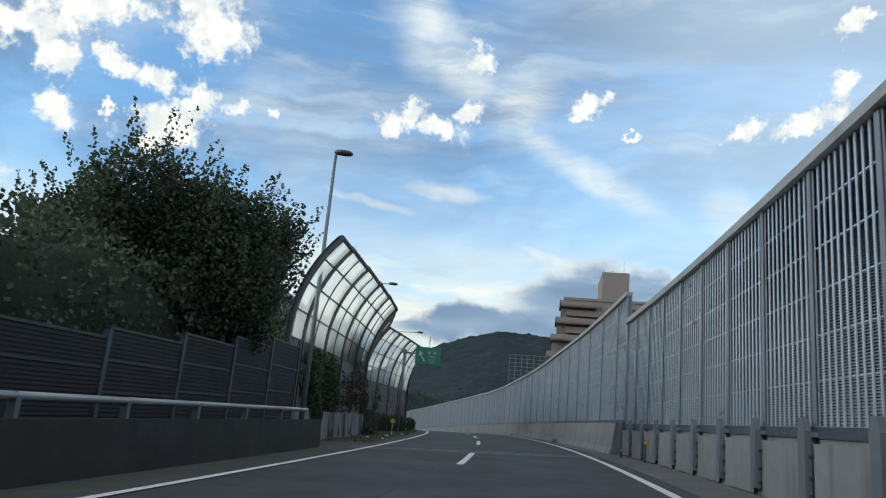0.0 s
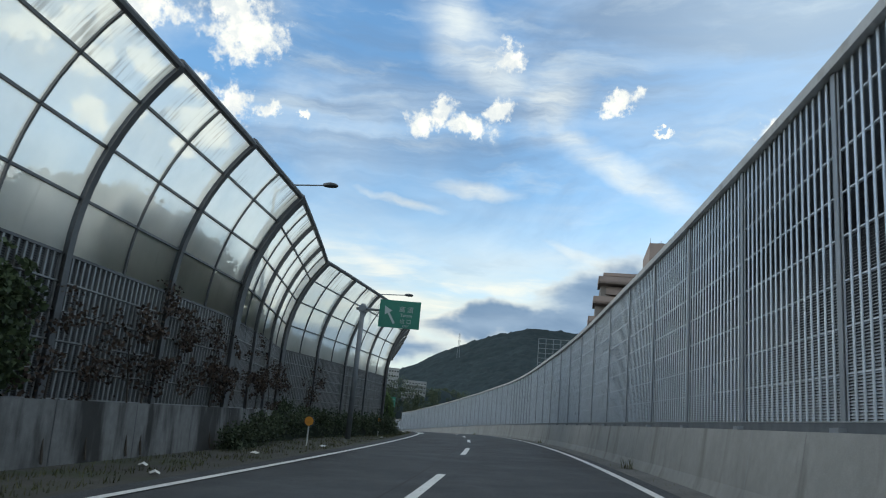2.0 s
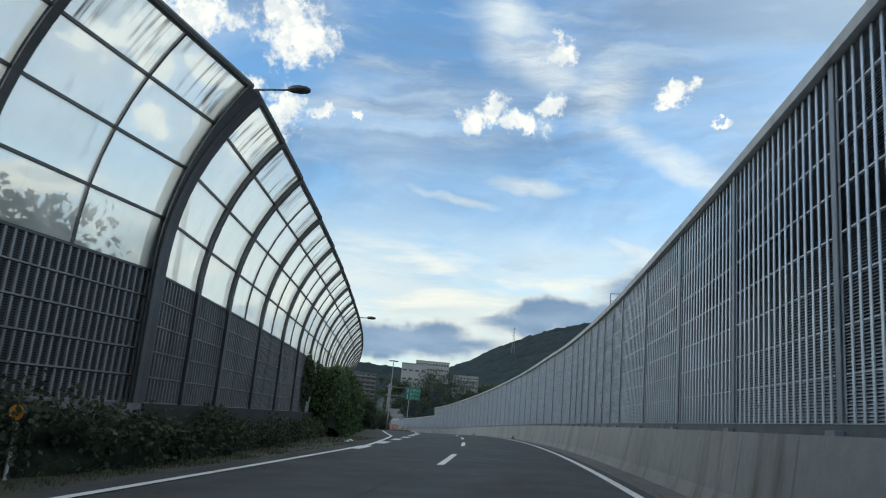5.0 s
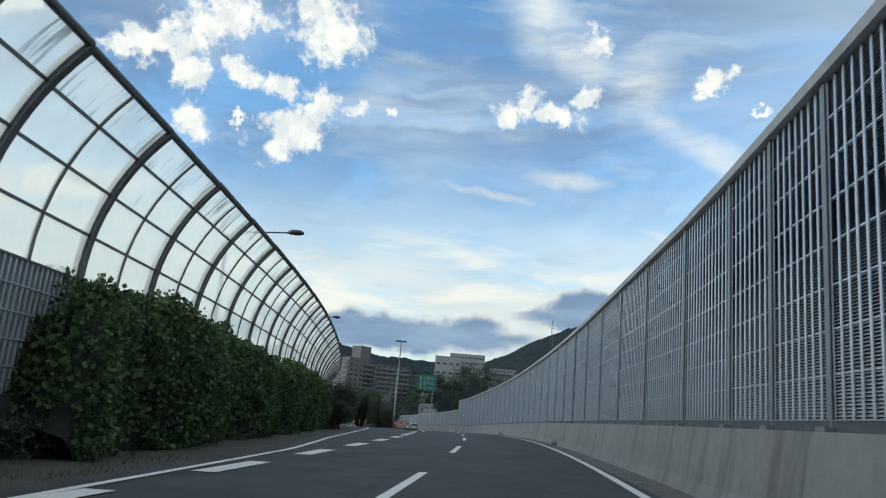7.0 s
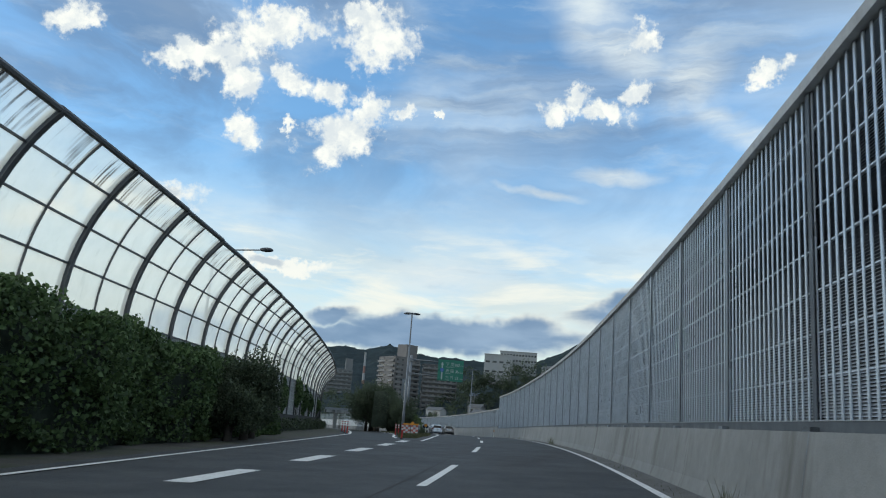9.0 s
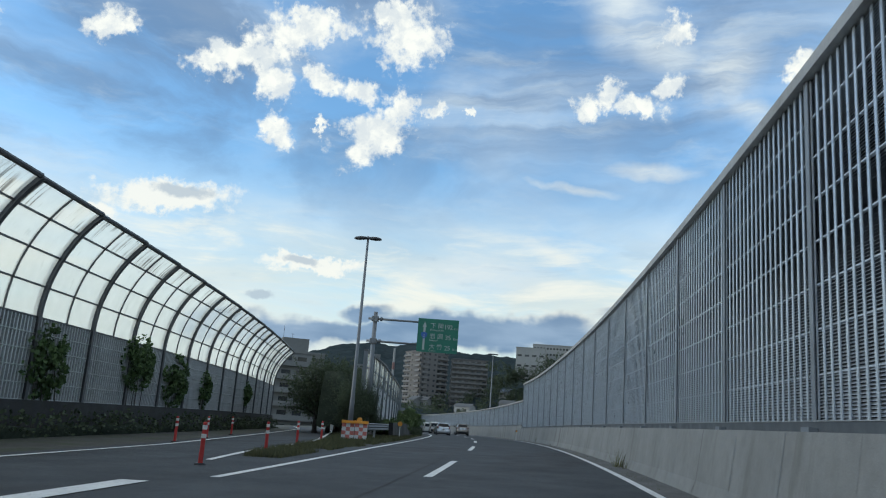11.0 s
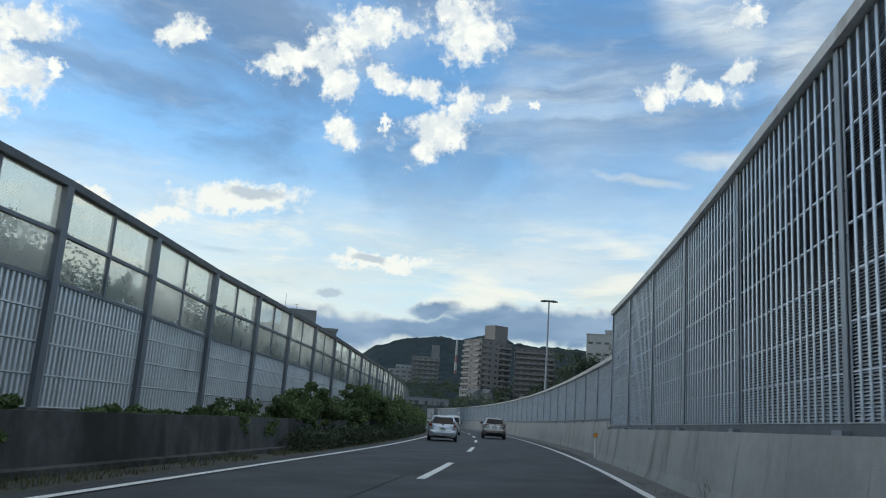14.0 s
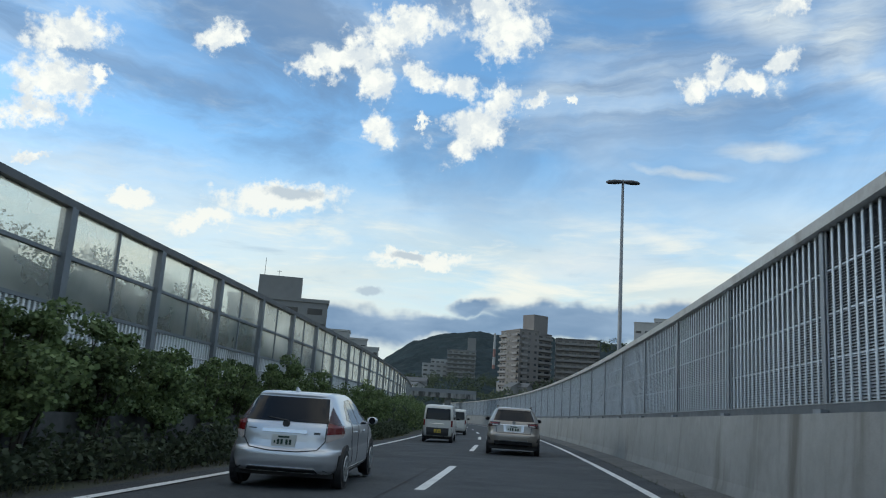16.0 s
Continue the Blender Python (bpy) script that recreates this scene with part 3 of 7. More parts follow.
class Shape:
    """Collects the corners and faces of one mesh."""

    def __init__(self):
        self.v, self.f = [], []

    def quad(self, *pts):
        n = len(self.v)
        self.v += [tuple(p) for p in pts]
        self.f.append(tuple(range(n, n + len(pts))))

    def box(self, x0, x1, y0, y1, z0, z1, shear=0.0):
        n = len(self.v)
        self.v += [(x, y, z + shear * x) for z in (z0, z1) for x, y in ((x0, y0), (x1, y0), (x1, y1), (x0, y1))]
        self.f += [tuple(n + k for k in q) for q in ((3, 2, 1, 0), (4, 5, 6, 7), (0, 1, 5, 4), (1, 2, 6, 5), (2, 3, 7, 6), (3, 0, 4, 7))]
        return self

    def tube(self, pts, radii, sides=8, cap=True):
        pts = [Vector(p) for p in pts]
        rings = []
        for i, p in enumerate(pts):
            d = (pts[min(i + 1, len(pts) - 1)] - pts[max(i - 1, 0)]).normalized()
            a = d.cross(Vector((0, 0, 1)) if abs(d.z) < 0.9 else Vector((1, 0, 0))).normalized()
            b = d.cross(a)
            n = len(self.v)
            for k in range(sides):
                t = math.tau * k / sides
                self.v.append(tuple(p + (a * math.cos(t) + b * math.sin(t)) * radii[i]))
            rings.append(n)
        for r, q in zip(rings, rings[1:]):
            for k in range(sides):
                self.f.append((r + k, r + (k + 1) % sides, q + (k + 1) % sides, q + k))
        if cap:
            self.f.append(tuple(rings[0] + k for k in range(sides)))
            self.f.append(tuple(rings[-1] + k for k in reversed(range(sides))))
        return self

    def loft(self, sections, closed=False, caps=False):
        """Sections: lists of points, all of one length."""
        base = len(self.v)
        m = len(sections[0])
        for sec in sections:
            self.v += [tuple(p) for p in sec]
        for i in range(len(sections) - 1):
            for k in range(m if closed else m - 1):
                a, b = base + i * m + k, base + i * m + (k + 1) % m
                self.f.append((a, b, b + m, a + m))
        if caps:
            self.f.append(tuple(base + k for k in reversed(range(m))))
            self.f.append(tuple(base + (len(sections) - 1) * m + k for k in range(m)))
        return self

    def mesh(self, name, mat, smooth=False):
        me = bpy.data.meshes.new(name)
        me.from_pydata(self.v, [], self.f)
        bm = bmesh.new()
        bm.from_mesh(me)
        bmesh.ops.recalc_face_normals(bm, faces=bm.faces)
        bm.to_mesh(me)
        bm.free()
        me.materials.append(mat)
        if smooth:
            me.polygons.foreach_set("use_smooth", [True] * len(me.polygons))
        return me


def part(name, me, parent, m=None, label=""):
    ob = new(name, me)
    ob.parent = parent
    if m is not None:
        ob.matrix_basis = m
    if label:
        ob["label"] = label
    return ob


def thing(name, m, label, category, group="", kind=""):
    ob = new(name)
    ob.empty_display_size = 0.3
    ob.matrix_basis = m
    return tagged(ob, label, category, group, kind)


def ribbon(name, mat, prof, s0, s1, step=2.0):
    """A surface along the road; prof gives (u, w) points at s."""
    sh = Shape()
    n = max(1, int(math.ceil((s1 - s0) / step)))
    sh.loft([[at(s0 + (s1 - s0) * i / n, u, w) for u, w in prof(s0 + (s1 - s0) * i / n)] for i in range(n + 1)])
    return sh.mesh(name, mat)


def stand(s, u, w=0.0, turn=0.0):
    """A pose on the road's surface: x ahead, y to the left, z up."""
    p = at(s, u, w)
    return pose(p.x, p.y, p.z, 0, 0, heading(s) + 90 + turn)


def chord(p, q):
    """A pose at p with x level towards q, its length, and the rise per metre."""
    d = q - p
    flat_len = math.hypot(d.x, d.y)
    return pose(p.x, p.y, p.z, 0, 0, math.degrees(math.atan2(d.y, d.x))), flat_len, d.z / flat_len


def leaves(name, mat, places, size, droop=0.3, flatness=0.5):
    """A mesh of small pointed leaves at the places (n x 3)."""
    n = len(places)
    a = nrg.normal(size=(n, 3))
    a[:, 2] -= droop
    a /= np.linalg.norm(a, axis=1)[:, None]
    b = np.cross(a, nrg.normal(size=(n, 3)))
    b /= np.linalg.norm(b, axis=1)[:, None]
    ln = size * nrg.uniform(0.6, 1.3, (n, 1))
    wd = ln * nrg.uniform(0.3, 0.5, (n, 1)) * (1 + flatness * 0.3)
    v = np.stack([places - a * ln * 0.5, places + b * wd, places + a * ln * 0.5, places - b * wd], 1).reshape(-1, 3)
    me = bpy.data.meshes.new(name)
    me.vertices.add(4 * n)
    me.vertices.foreach_set("co", v.ravel())
    me.loops.add(4 * n)
    me.loops.foreach_set("vertex_index", np.arange(4 * n))
    me.polygons.add(n)
    me.polygons.foreach_set("loop_start", np.arange(0, 4 * n, 4))
    me.polygons.foreach_set("loop_total", np.full(n, 4))
    me.update()
    me.materials.append(mat)
    return me


# ---- the ground and the road ----
wall_u = table([(-80, 3.75), (30, 3.75), (55, 3.7), (78, 3.68), (90, 3.7), (98, 3.64), (106, 3.53), (112, 3.5), (157, 3.35), (185, 3.22), (211.5, 3.18)])
low_u = table([(205, 3.5), (240, 3.4), (520, 3.2)])
mid_u = table([(-80, -1.15), (90, -1.15), (115, -1.3), (185, -1.7), (250, -1.75), (520, -1.7)])
right_u = table([(-80, 2.3), (70, 2.4), (130, 2.4), (190, 2.15), (240, 1.8), (520, 1.7)])
left_u = table([(-80, -4.4), (90, -4.45), (150, -4.5), (165, -4.85), (200, -5.1), (520, -5.0)])
ramp_edge_u = table([(80, -4.3), (86, -4.35), (96, -4.9), (105, -5.4), (116, -6.7), (127, -7.6), (160, -9.9), (206, -16.5), (240, -22)])
gore_u = table([(150, -5.6), (158, -6.9), (170, -8.0), (185, -10.5), (206, -13.6), (240, -19)])
foot_u = table([(26, -7.8), (45.2, -7.95), (55.5, -9.25), (73.2, -6.7), (206.6, -19.1), (240, -22.4)])


def ground_mesh():
    """One sheet: flush under the road, falling away beside it, out to the horizon."""
    ss = np.arange(S_FIRST, S_LAST + 1, 2.0)
    line = np.array([LINE[int(s)] for s in ss])
    xs = np.concatenate([[-6000, -2500, -1200, -700], np.arange(-400, 281, 5.0), [420, 800, 2000, 6000]])
    ys = np.concatenate([[-6000, -2000, -700, -300], np.arange(-150, 601, 5.0), [750, 1000, 1600, 3000, 6000]])
    gx, gy = np.meshgrid(xs, ys)
    z = np.empty(gx.shape)
    hd = np.radians([heading(s) for s in ss])
    bk = np.array([bank(s) for s in ss])
    for j in range(len(ys)):
        d = np.hypot(gx[j][:, None] - line[None, :, 0], gy[j][:, None] - line[None, :, 1])
        k = d.argmin(1)
        u = (gx[j] - line[k, 0]) * np.cos(hd[k]) + (gy[j] - line[k, 1]) * np.sin(hd[k])
        near = line[k, 2] + np.clip(u, -26, 12) * np.sin(bk[k]) - 0.14
        far = np.clip((d.min(1) - 20) / 40, 0, 1)
        far = far * far * (3 - 2 * far)
        z[j] = near * (1 - far) + (-3.0 + 6.0 * np.clip((gy[j] - 250) / 400, 0, 1)) * far
    ny, nx = gx.shape
    idx = np.arange(nx * ny).reshape(ny, nx)
    f = np.stack([idx[:-1, :-1], idx[:-1, 1:], idx[1:, 1:], idx[1:, :-1]], -1).reshape(-1, 4)
    me = bpy.data.meshes.new("ground")
    me.from_pydata(np.stack([gx, gy, z], -1).reshape(-1, 3).tolist(), [], f.tolist())
    me.materials.append(TOWN_GROUND)
    return me


ground = tagged(new("ground", ground_mesh()), "bare and weedy ground beside the highway", "ground", kind="structure")
road = tagged(new("road", ribbon("road", ASPHALT, lambda s: [(min(left_u(s) - 0.55, ramp_edge_u(s) - 0.7) if 80 < s < 165 else left_u(s) - 0.55, -0.012), (-1.2, 0.0), (3.6, 0.0)], S_FIRST, 500)),
              "dark worn asphalt two-lane highway with a fine centre seam", "road", kind="structure")
ramp = tagged(new("ramp_road", ribbon("ramp_road", ASPHALT, lambda s: [(ramp_edge_u(s) - 0.8, -0.03), (gore_u(s) + 0.5, -0.03)], 165, 240)),
              "asphalt exit ramp leading off beside the highway", "road", kind="structure")
verge = tagged(new("verge", ribbon("verge", SOIL, lambda s: [(foot_u(s) - 0.3 if s > 26 else -8.6, -0.05), (-3.9, -0.05)], -20, 240)),
               "earth verge with litter and weeds between road and barrier", "verge", kind="structure")
tagged(new("verge", ribbon("verge", SOIL, lambda s: [(-9.4, -0.045), (-4.9, -0.045)], 236, 430)), "earth verge with shrubs beside the highway", "verge", kind="structure")
gutter = tagged(new("kerb", ribbon("kerb", GRIT, lambda s: [((wall_u(s) if s < 211 else low_u(s)) - 1.0, 0.004), ((wall_u(s) if s < 211 else low_u(s)) - 0.62, 0.03), ((wall_u(s) if s < 211 else low_u(s)) - 0.2, 0.05)], -30, 480)),
                "low concrete gutter strip with grit along the wall", "kerb", kind="structure")


def stripe(name, line, s0, s1, wide=0.16, label="white painted edge line, slightly worn"):
    sh = ribbon(name, PAINT, lambda s: [(line(s) - wide / 2, 0.005), (line(s) + wide / 2, 0.005)], s0, s1, 1.5)
    return tagged(new(name, sh), label, "road marking", kind="structure")


stripe("edge_line", right_u, -40, 480)
stripe("edge_line", left_u, -40, 86)
stripe("edge_line", left_u, 150, 480)
stripe("edge_line", ramp_edge_u, 85, 240)
stripe("edge_line", gore_u, 154, 235)
s = -27.5
while s < 470:
    stripe("lane_dash", mid_u, s, s + 6.2, 0.16, "white painted lane dash, slightly worn")
    s += 15.0
for i in range(11):
    a = 83.8 + i * 6.2
    wide = table([(80, -4.3), (110, -4.55), (125, -4.65), (140, -5.0), (150, -5.2)])
    stripe("wide_dash", lambda q: wide(q), a, a + 3.0, 0.42, "broad white dash along the exit lane")
for s0 in (24.0, 25.0):
    sh = Shape()
    sh.loft([[at(s0 + 0.1, u, 0.004), at(s0 + 0.36, u, 0.004)] for u in (-5.0, -2.5, 0, 2.5, 3.5)])
    tagged(new("expansion_joint", sh.mesh("expansion_joint", CONCRETE)), "pale expansion joint across the asphalt", "joint", kind="structure")
seam = tagged(new("seam", ribbon("seam", RUBBER, lambda s: [(mid_u(s) - 0.42, 0.004), (mid_u(s) - 0.385, 0.004)], -20, 300, 1.0)),
              "dark sealed seam in the asphalt", "seam", kind="structure")


# ---- the grey sound wall on the right ----
def panel_mesh(length, slope, high, pitch=0.22):
    """One stacked unit: flat louvre blades before a dark backing, upright ribs, a rail at the foot. The road lies on the +y side."""
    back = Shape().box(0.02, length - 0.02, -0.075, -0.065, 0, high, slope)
    slats = Shape()
    rows = round(high / 0.036)
    for i in range(rows):
        z = high * i / rows
        slats.quad(*[(x, y, z + dz + slope * x) for x, y, dz in ((0.03, -0.012, 0.002), (length - 0.03, -0.012, 0.002), (length - 0.03, -0.055, 0.033), (0.03, -0.055, 0.033))])
    ribs = Shape()
    n = int(length / pitch)
    for i in range(n + 1):
        x = 0.06 + (length - 0.12) * i / n
        ribs.box(x - 0.027, x + 0.027, -0.012, 0.0, 0.0, high, slope)
    slats.box(0.02, length - 0.02, -0.055, -0.011, -0.007, 0.009, slope)
    me = ribs.mesh("panel", RIB)
    bm = bmesh.new()
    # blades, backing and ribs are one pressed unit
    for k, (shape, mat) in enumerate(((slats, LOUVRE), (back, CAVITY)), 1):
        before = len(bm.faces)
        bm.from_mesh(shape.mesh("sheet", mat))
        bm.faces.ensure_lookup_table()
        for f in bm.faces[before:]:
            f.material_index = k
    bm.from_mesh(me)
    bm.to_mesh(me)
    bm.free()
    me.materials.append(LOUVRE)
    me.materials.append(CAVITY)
    return me


def post_mesh(high, foot=0.0):
    sh = Shape()
    sh.box(-0.062, 0.062, 0.018, 0.03, -foot, high)
    sh.box(-0.006, 0.006, -0.1, 0.018, -foot, high)
    sh.box(-0.062, 0.062, -0.115, -0.1, -foot, high)
    return sh.mesh("post", POST_PAINT)


def sound_wall(name, label, uw, s_list, base, tops, unit, face, cap, pitch=0.22):
    """Posts on a concrete wall with stacked louvred units between them."""
    s0, s1 = s_list[0], s_list[-1]
    wall = tagged(new(name, ribbon(name, CONCRETE, lambda s: [(uw(s) + face[0], -0.1), (uw(s) + face[1], 0.25), (uw(s) + face[2], base), (uw(s) + 0.24, base), (uw(s) + 0.3, -0.1)], s0, s1, 2.0)),
                  label, "sound wall", kind="structure")
    for a, b in zip(s_list, s_list[1:]):
        m, ln, slope = chord(at(a, uw(a), base), at(b, uw(b), base))
        foot = 0.12
        high = (tops(a) + tops(b)) / 2 - base - foot
        n = max(1, round(high / unit))
        me = panel_mesh(ln, slope, high / n, pitch)
        for k in range(n):
            part("panel", me, wall, m @ Matrix.Translation((0, 0, k * high / n + foot)))
        lean = slope + (tops(b) - tops(a)) / ln
        part("cap", Shape().box(-0.01, ln + 0.01, -0.13, 0.1, tops(a) - base - 0.03, tops(a) - base + 0.12, lean).mesh("cap", CAP), wall, m)
        part("sill", Shape().box(0, ln, -0.1, 0.03, -0.02, foot - 0.006, slope).mesh("sill", DARK_STEEL), wall, m)
        part("edge_strip", Shape().box(0.02, ln - 0.02, 0.004, 0.04, foot - 0.004, foot + 0.008, slope).mesh("edge_strip", GALV), wall, m)
    for a in s_list:
        p = at(a, uw(a), base)
        part("post", post_mesh(tops(a) - base + 0.05), wall, pose(p.x, p.y, p.z, 0, 0, heading(a) + 90))
        part("base_plate", Shape().box(-0.13, 0.13, 0.035, 0.13, -0.01, 0.05).mesh("base_plate", POST_PAINT), wall, pose(p.x, p.y, p.z, 0, 0, heading(a) + 90))
    return wall


first = [-29.3 + 2.08 * k for k in range(27)] + [26.55]
wall_a = sound_wall("wall_right_1", "grey louvred metal sound wall on a panelled concrete base", wall_u, first, 0.92, lambda s: 4.42, 0.58, (-0.1, -0.02, 0.0), 0.1, 0.2)
for a in first[10:]:
    p = at(a, wall_u(a), 0.92)
    m = pose(p.x, p.y, p.z, 0, 0, heading(a) + 90)
    foot = Shape()
    foot.loft([[(-0.13, 0.12, 0.06), (-0.06, 0.12, 0.22), (0.06, 0.12, 0.22), (0.13, 0.12, 0.06), (0.13, 0.12, -0.78), (-0.13, 0.12, -0.78)],
               [(-0.13, 0.2, 0.06), (-0.06, 0.2, 0.22), (0.06, 0.2, 0.22), (0.13, 0.2, 0.06), (0.13, 0.2, -0.78), (-0.13, 0.2, -0.78)]], closed=True, caps=True)
    part("bracket", foot.mesh("bracket", STEEL), wall_a, m)
    for z in (-0.25, -0.5, -0.7):
        part("bolt_bar", Shape().box(-0.2, 0.2, 0.1, 0.16, z - 0.02, z + 0.02).mesh("bolt_bar", DARK_METAL), wall_a, m)
    slab = ribbon("slab", CONCRETE, lambda s: [(wall_u(s) - 0.13, 0.06), (wall_u(s) - 0.13, 0.84)], a + 0.2, a + 1.85, 0.9)
    part("slab", slab, wall_a)
tops_b = table([(26, 5.42), (50, 5.36), (58, 5.2), (75, 5.08), (84, 4.98), (98, 4.96), (106, 5.05), (120, 5.12), (140, 5.22), (163, 5.18), (185, 5.1), (199, 5.0), (212, 5.03)])
second = [26.75, 28.9] + [28.9 + 3.83 * k for k in range(1, 7)] + [51.88 + 3.88 * k for k in range(1, 9)]
second += [84.8, 86.7, 88.6, 90.5, 92.4, 94.25, 96.2] + [99.3 + 4.01 * k for k in range(6)]
wall_b = sound_wall("wall_right_2", "tall grey louvred metal sound wall on a stained concrete parapet", wall_u, second, 1.06, tops_b, 0.5, (-0.55, -0.42, -0.3), 0.1)
third = [second[-1] + 3.98 * k for k in range(12)] + [163.2 + 4.03 * k for k in range(1, 10)] + [203.35, 207.3, 211.15]
wall_c = sound_wall("wall_right_3", "tall grey louvred metal sound wall on a stained concrete parapet", wall_u, third, 1.06, tops_b, 0.5, (-0.55, -0.42, -0.3), 0.1)
END_S = third[-1]
fourth = [END_S + 0.1, 213.0, 217.35, 221.6, 225.7] + [225.7 + 4.5 * k for k in range(1, 38)]
sound_wall("wall_right_4", "lower grey louvred metal sound wall on a pale concrete parapet", low_u, fourth, 1.34, lambda s: 3.64, 0.56, (-0.3, -0.22, -0.15), 0.1)
for w0, s0, u in ((wall_b, second[0], wall_u), (wall_c, END_S, wall_u)):
    p = [at(s0, u(s0) + x, z) for x, z in ((-0.55, -0.1), (-0.42, 0.25), (-0.3, 1.06), (0.24, 1.06), (0.3, -0.1))]
    sh = Shape()
    sh.quad(*p)
    part("end_face", sh.mesh("end_face", CONCRETE), w0)


# construction joints in the parapet of the tall wall
joint = 31.0
while joint < END_S - 2:
    jm = ribbon("joint", OLD_CONCRETE if rng.random() < 0.6 else STEEL, lambda s: [(wall_u(s) - 0.555, -0.1), (wall_u(s) - 0.425, 0.25), (wall_u(s) - 0.304, 1.05)], joint, joint + 0.018, 0.018)
    part("joint", jm, wall_b if joint < second[-1] else wall_c)
    joint += 2.04
# ---- the bent, glazed sound wall on the left ----
ARC_X, ARC_LOW = 1.45, 3.55


def arc(k, top):
    """A point of the bent upper part, k from 0 to 1: inward, up."""
    rise = top - ARC_LOW
    th = 2 * math.atan2(ARC_X, rise)
    r = rise / math.sin(th)
    return r * (1 - math.cos(th * k)), ARC_LOW + r * math.sin(th * k)


ROWS_K = (0.0, 0.25, 0.505, 0.755, 1.0)


def arc_bar(sh, k0, k1, top, x, wide, deep, slope=0.0, n=8, lift=0.0):
    secs = []
    for i in range(n + 1):
        k = k0 + (k1 - k0) * i / n
        y, z = arc(k, top)
        y2, z2 = arc(k + 0.01, top)
        d = Vector((0, -(y2 - y), z2 - z)).normalized()
        o = Vector((0, -d.z, d.y))
        c = Vector((x, -y, z + slope * x)) + o * lift
        secs.append([c + Vector((-wide, 0, 0)) - o * deep, c + Vector((wide, 0, 0)) - o * deep, c + Vector((wide, 0, 0)) + o * deep, c + Vector((-wide, 0, 0)) + o * deep])
    sh.loft(secs, closed=True, caps=True)


def glazed_bay(wall, p, q, top, rib_mat, base=1.05):
    m, ln, slope = chord(p, q)
    # panes
    for i in range(4):
        for x0, x1 in ((0.06, ln / 2 - 0.03), (ln / 2 + 0.03, ln - 0.06)) if ln > 2.9 else ((0.06, ln - 0.06),):
            sh = Shape()
            sh.loft([[(x, -arc(k, top)[0], arc(k, top)[1] + slope * x) for x in (x0, x1)] for k in (ROWS_K[i] + (ROWS_K[i + 1] - ROWS_K[i]) * t / 3 for t in range(4))])
            ob = part("pane", sh.mesh("pane", PANE_STREAKED if i == 3 else PANE, True), wall, m)
            ob.visible_shadow = False
    # the frame between the posts
    sh = Shape()
    if ln > 2.9:
        arc_bar(sh, 0, 1, top, ln / 2, 0.025, 0.04, slope)
        part("mullion", sh.mesh("mullion", BROWN_STEEL), wall, m)
    for k in ROWS_K[:-1]:
        y, z = arc(k, top)
        sh = Shape()
        sh.box(0.04, ln - 0.04, -y - 0.03, -y + 0.035, z - 0.025, z + 0.025, slope)
        part("rail", sh.mesh("rail", BROWN_STEEL), wall, m)
    y, z = arc(1.0, top)
    sh = Shape()
    sh.tube([(-0.02, -y, z), (ln + 0.02, -y, z + slope * ln)], [0.085, 0.085], 8)
    part("top_rail", sh.mesh("top_rail", BROWN_STEEL), wall, m)
    # louvred units under the glass
    n = 5
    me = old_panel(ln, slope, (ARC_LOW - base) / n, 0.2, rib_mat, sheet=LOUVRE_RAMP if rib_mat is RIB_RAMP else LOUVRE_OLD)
    for k in range(n):
        part("panel", me, wall, m @ Matrix.Translation((0, 0, base + k * (ARC_LOW - base) / n)))


def old_panel(ln, slope, high, pitch=0.2, mat=RIB_OLD, half=0.025, sheet=LOUVRE_OLD):
    sh = Shape()
    n = int(ln / pitch)
    for i in range(n + 1):
        x = 0.1 + (ln - 0.2) * i / n
        sh.box(x - half, x + half, -0.02, 0.02, 0.02, high - 0.02, slope)
    sh.box(0.03, ln - 0.03, -0.022, 0.02, 0, 0.025, slope)
    me = sh.mesh("panel", mat)
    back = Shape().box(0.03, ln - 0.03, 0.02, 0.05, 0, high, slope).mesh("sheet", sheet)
    bm = bmesh.new()
    bm.from_mesh(back)
    for f in bm.faces:
        f.material_index = 1
    bm.from_mesh(me)
    bm.to_mesh(me)
    bm.free()
    me.materials.append(sheet)
    return me


def bent_post(wall, p, turn, top, wide=0.1, deep=0.12):
    """An H-section post: two flanges and a web, straight and then bent over the road."""
    m = pose(p.x, p.y, p.z, 0, 0, turn)
    sh = Shape()
    for y0, y1, half in ((-deep, -deep + 0.02, wide), (deep - 0.02, deep, wide), (-deep + 0.02, deep - 0.02, wide * 0.2)):
        sh.box(-half, half, y0, y1, 0.0, ARC_LOW)
        arc_bar(sh, 0, 1.0, top, 0, half, (y1 - y0) / 2, n=10, lift=-(y0 + y1) / 2)
    part("post", sh.mesh("post", BROWN_STEEL), wall, m)


top_h = table([(26, 7.1), (46.4, 7.4), (75, 7.4), (100, 7.05), (130, 7.25), (165, 6.85), (206, 6.55)])
KNOTS = [25.9, 27.9, 31.95, 36.15, 40.5, 45.2, 48.6, 52.1, 55.5, 59.8, 64.3, 68.6]
MAIN = [73.2, 76.0, 78.8] + [78.8 + 4.15 * k for k in range(1, 15)] + [140.95 + 3.92 * k for k in range(16)] + [203.2, 206.4]


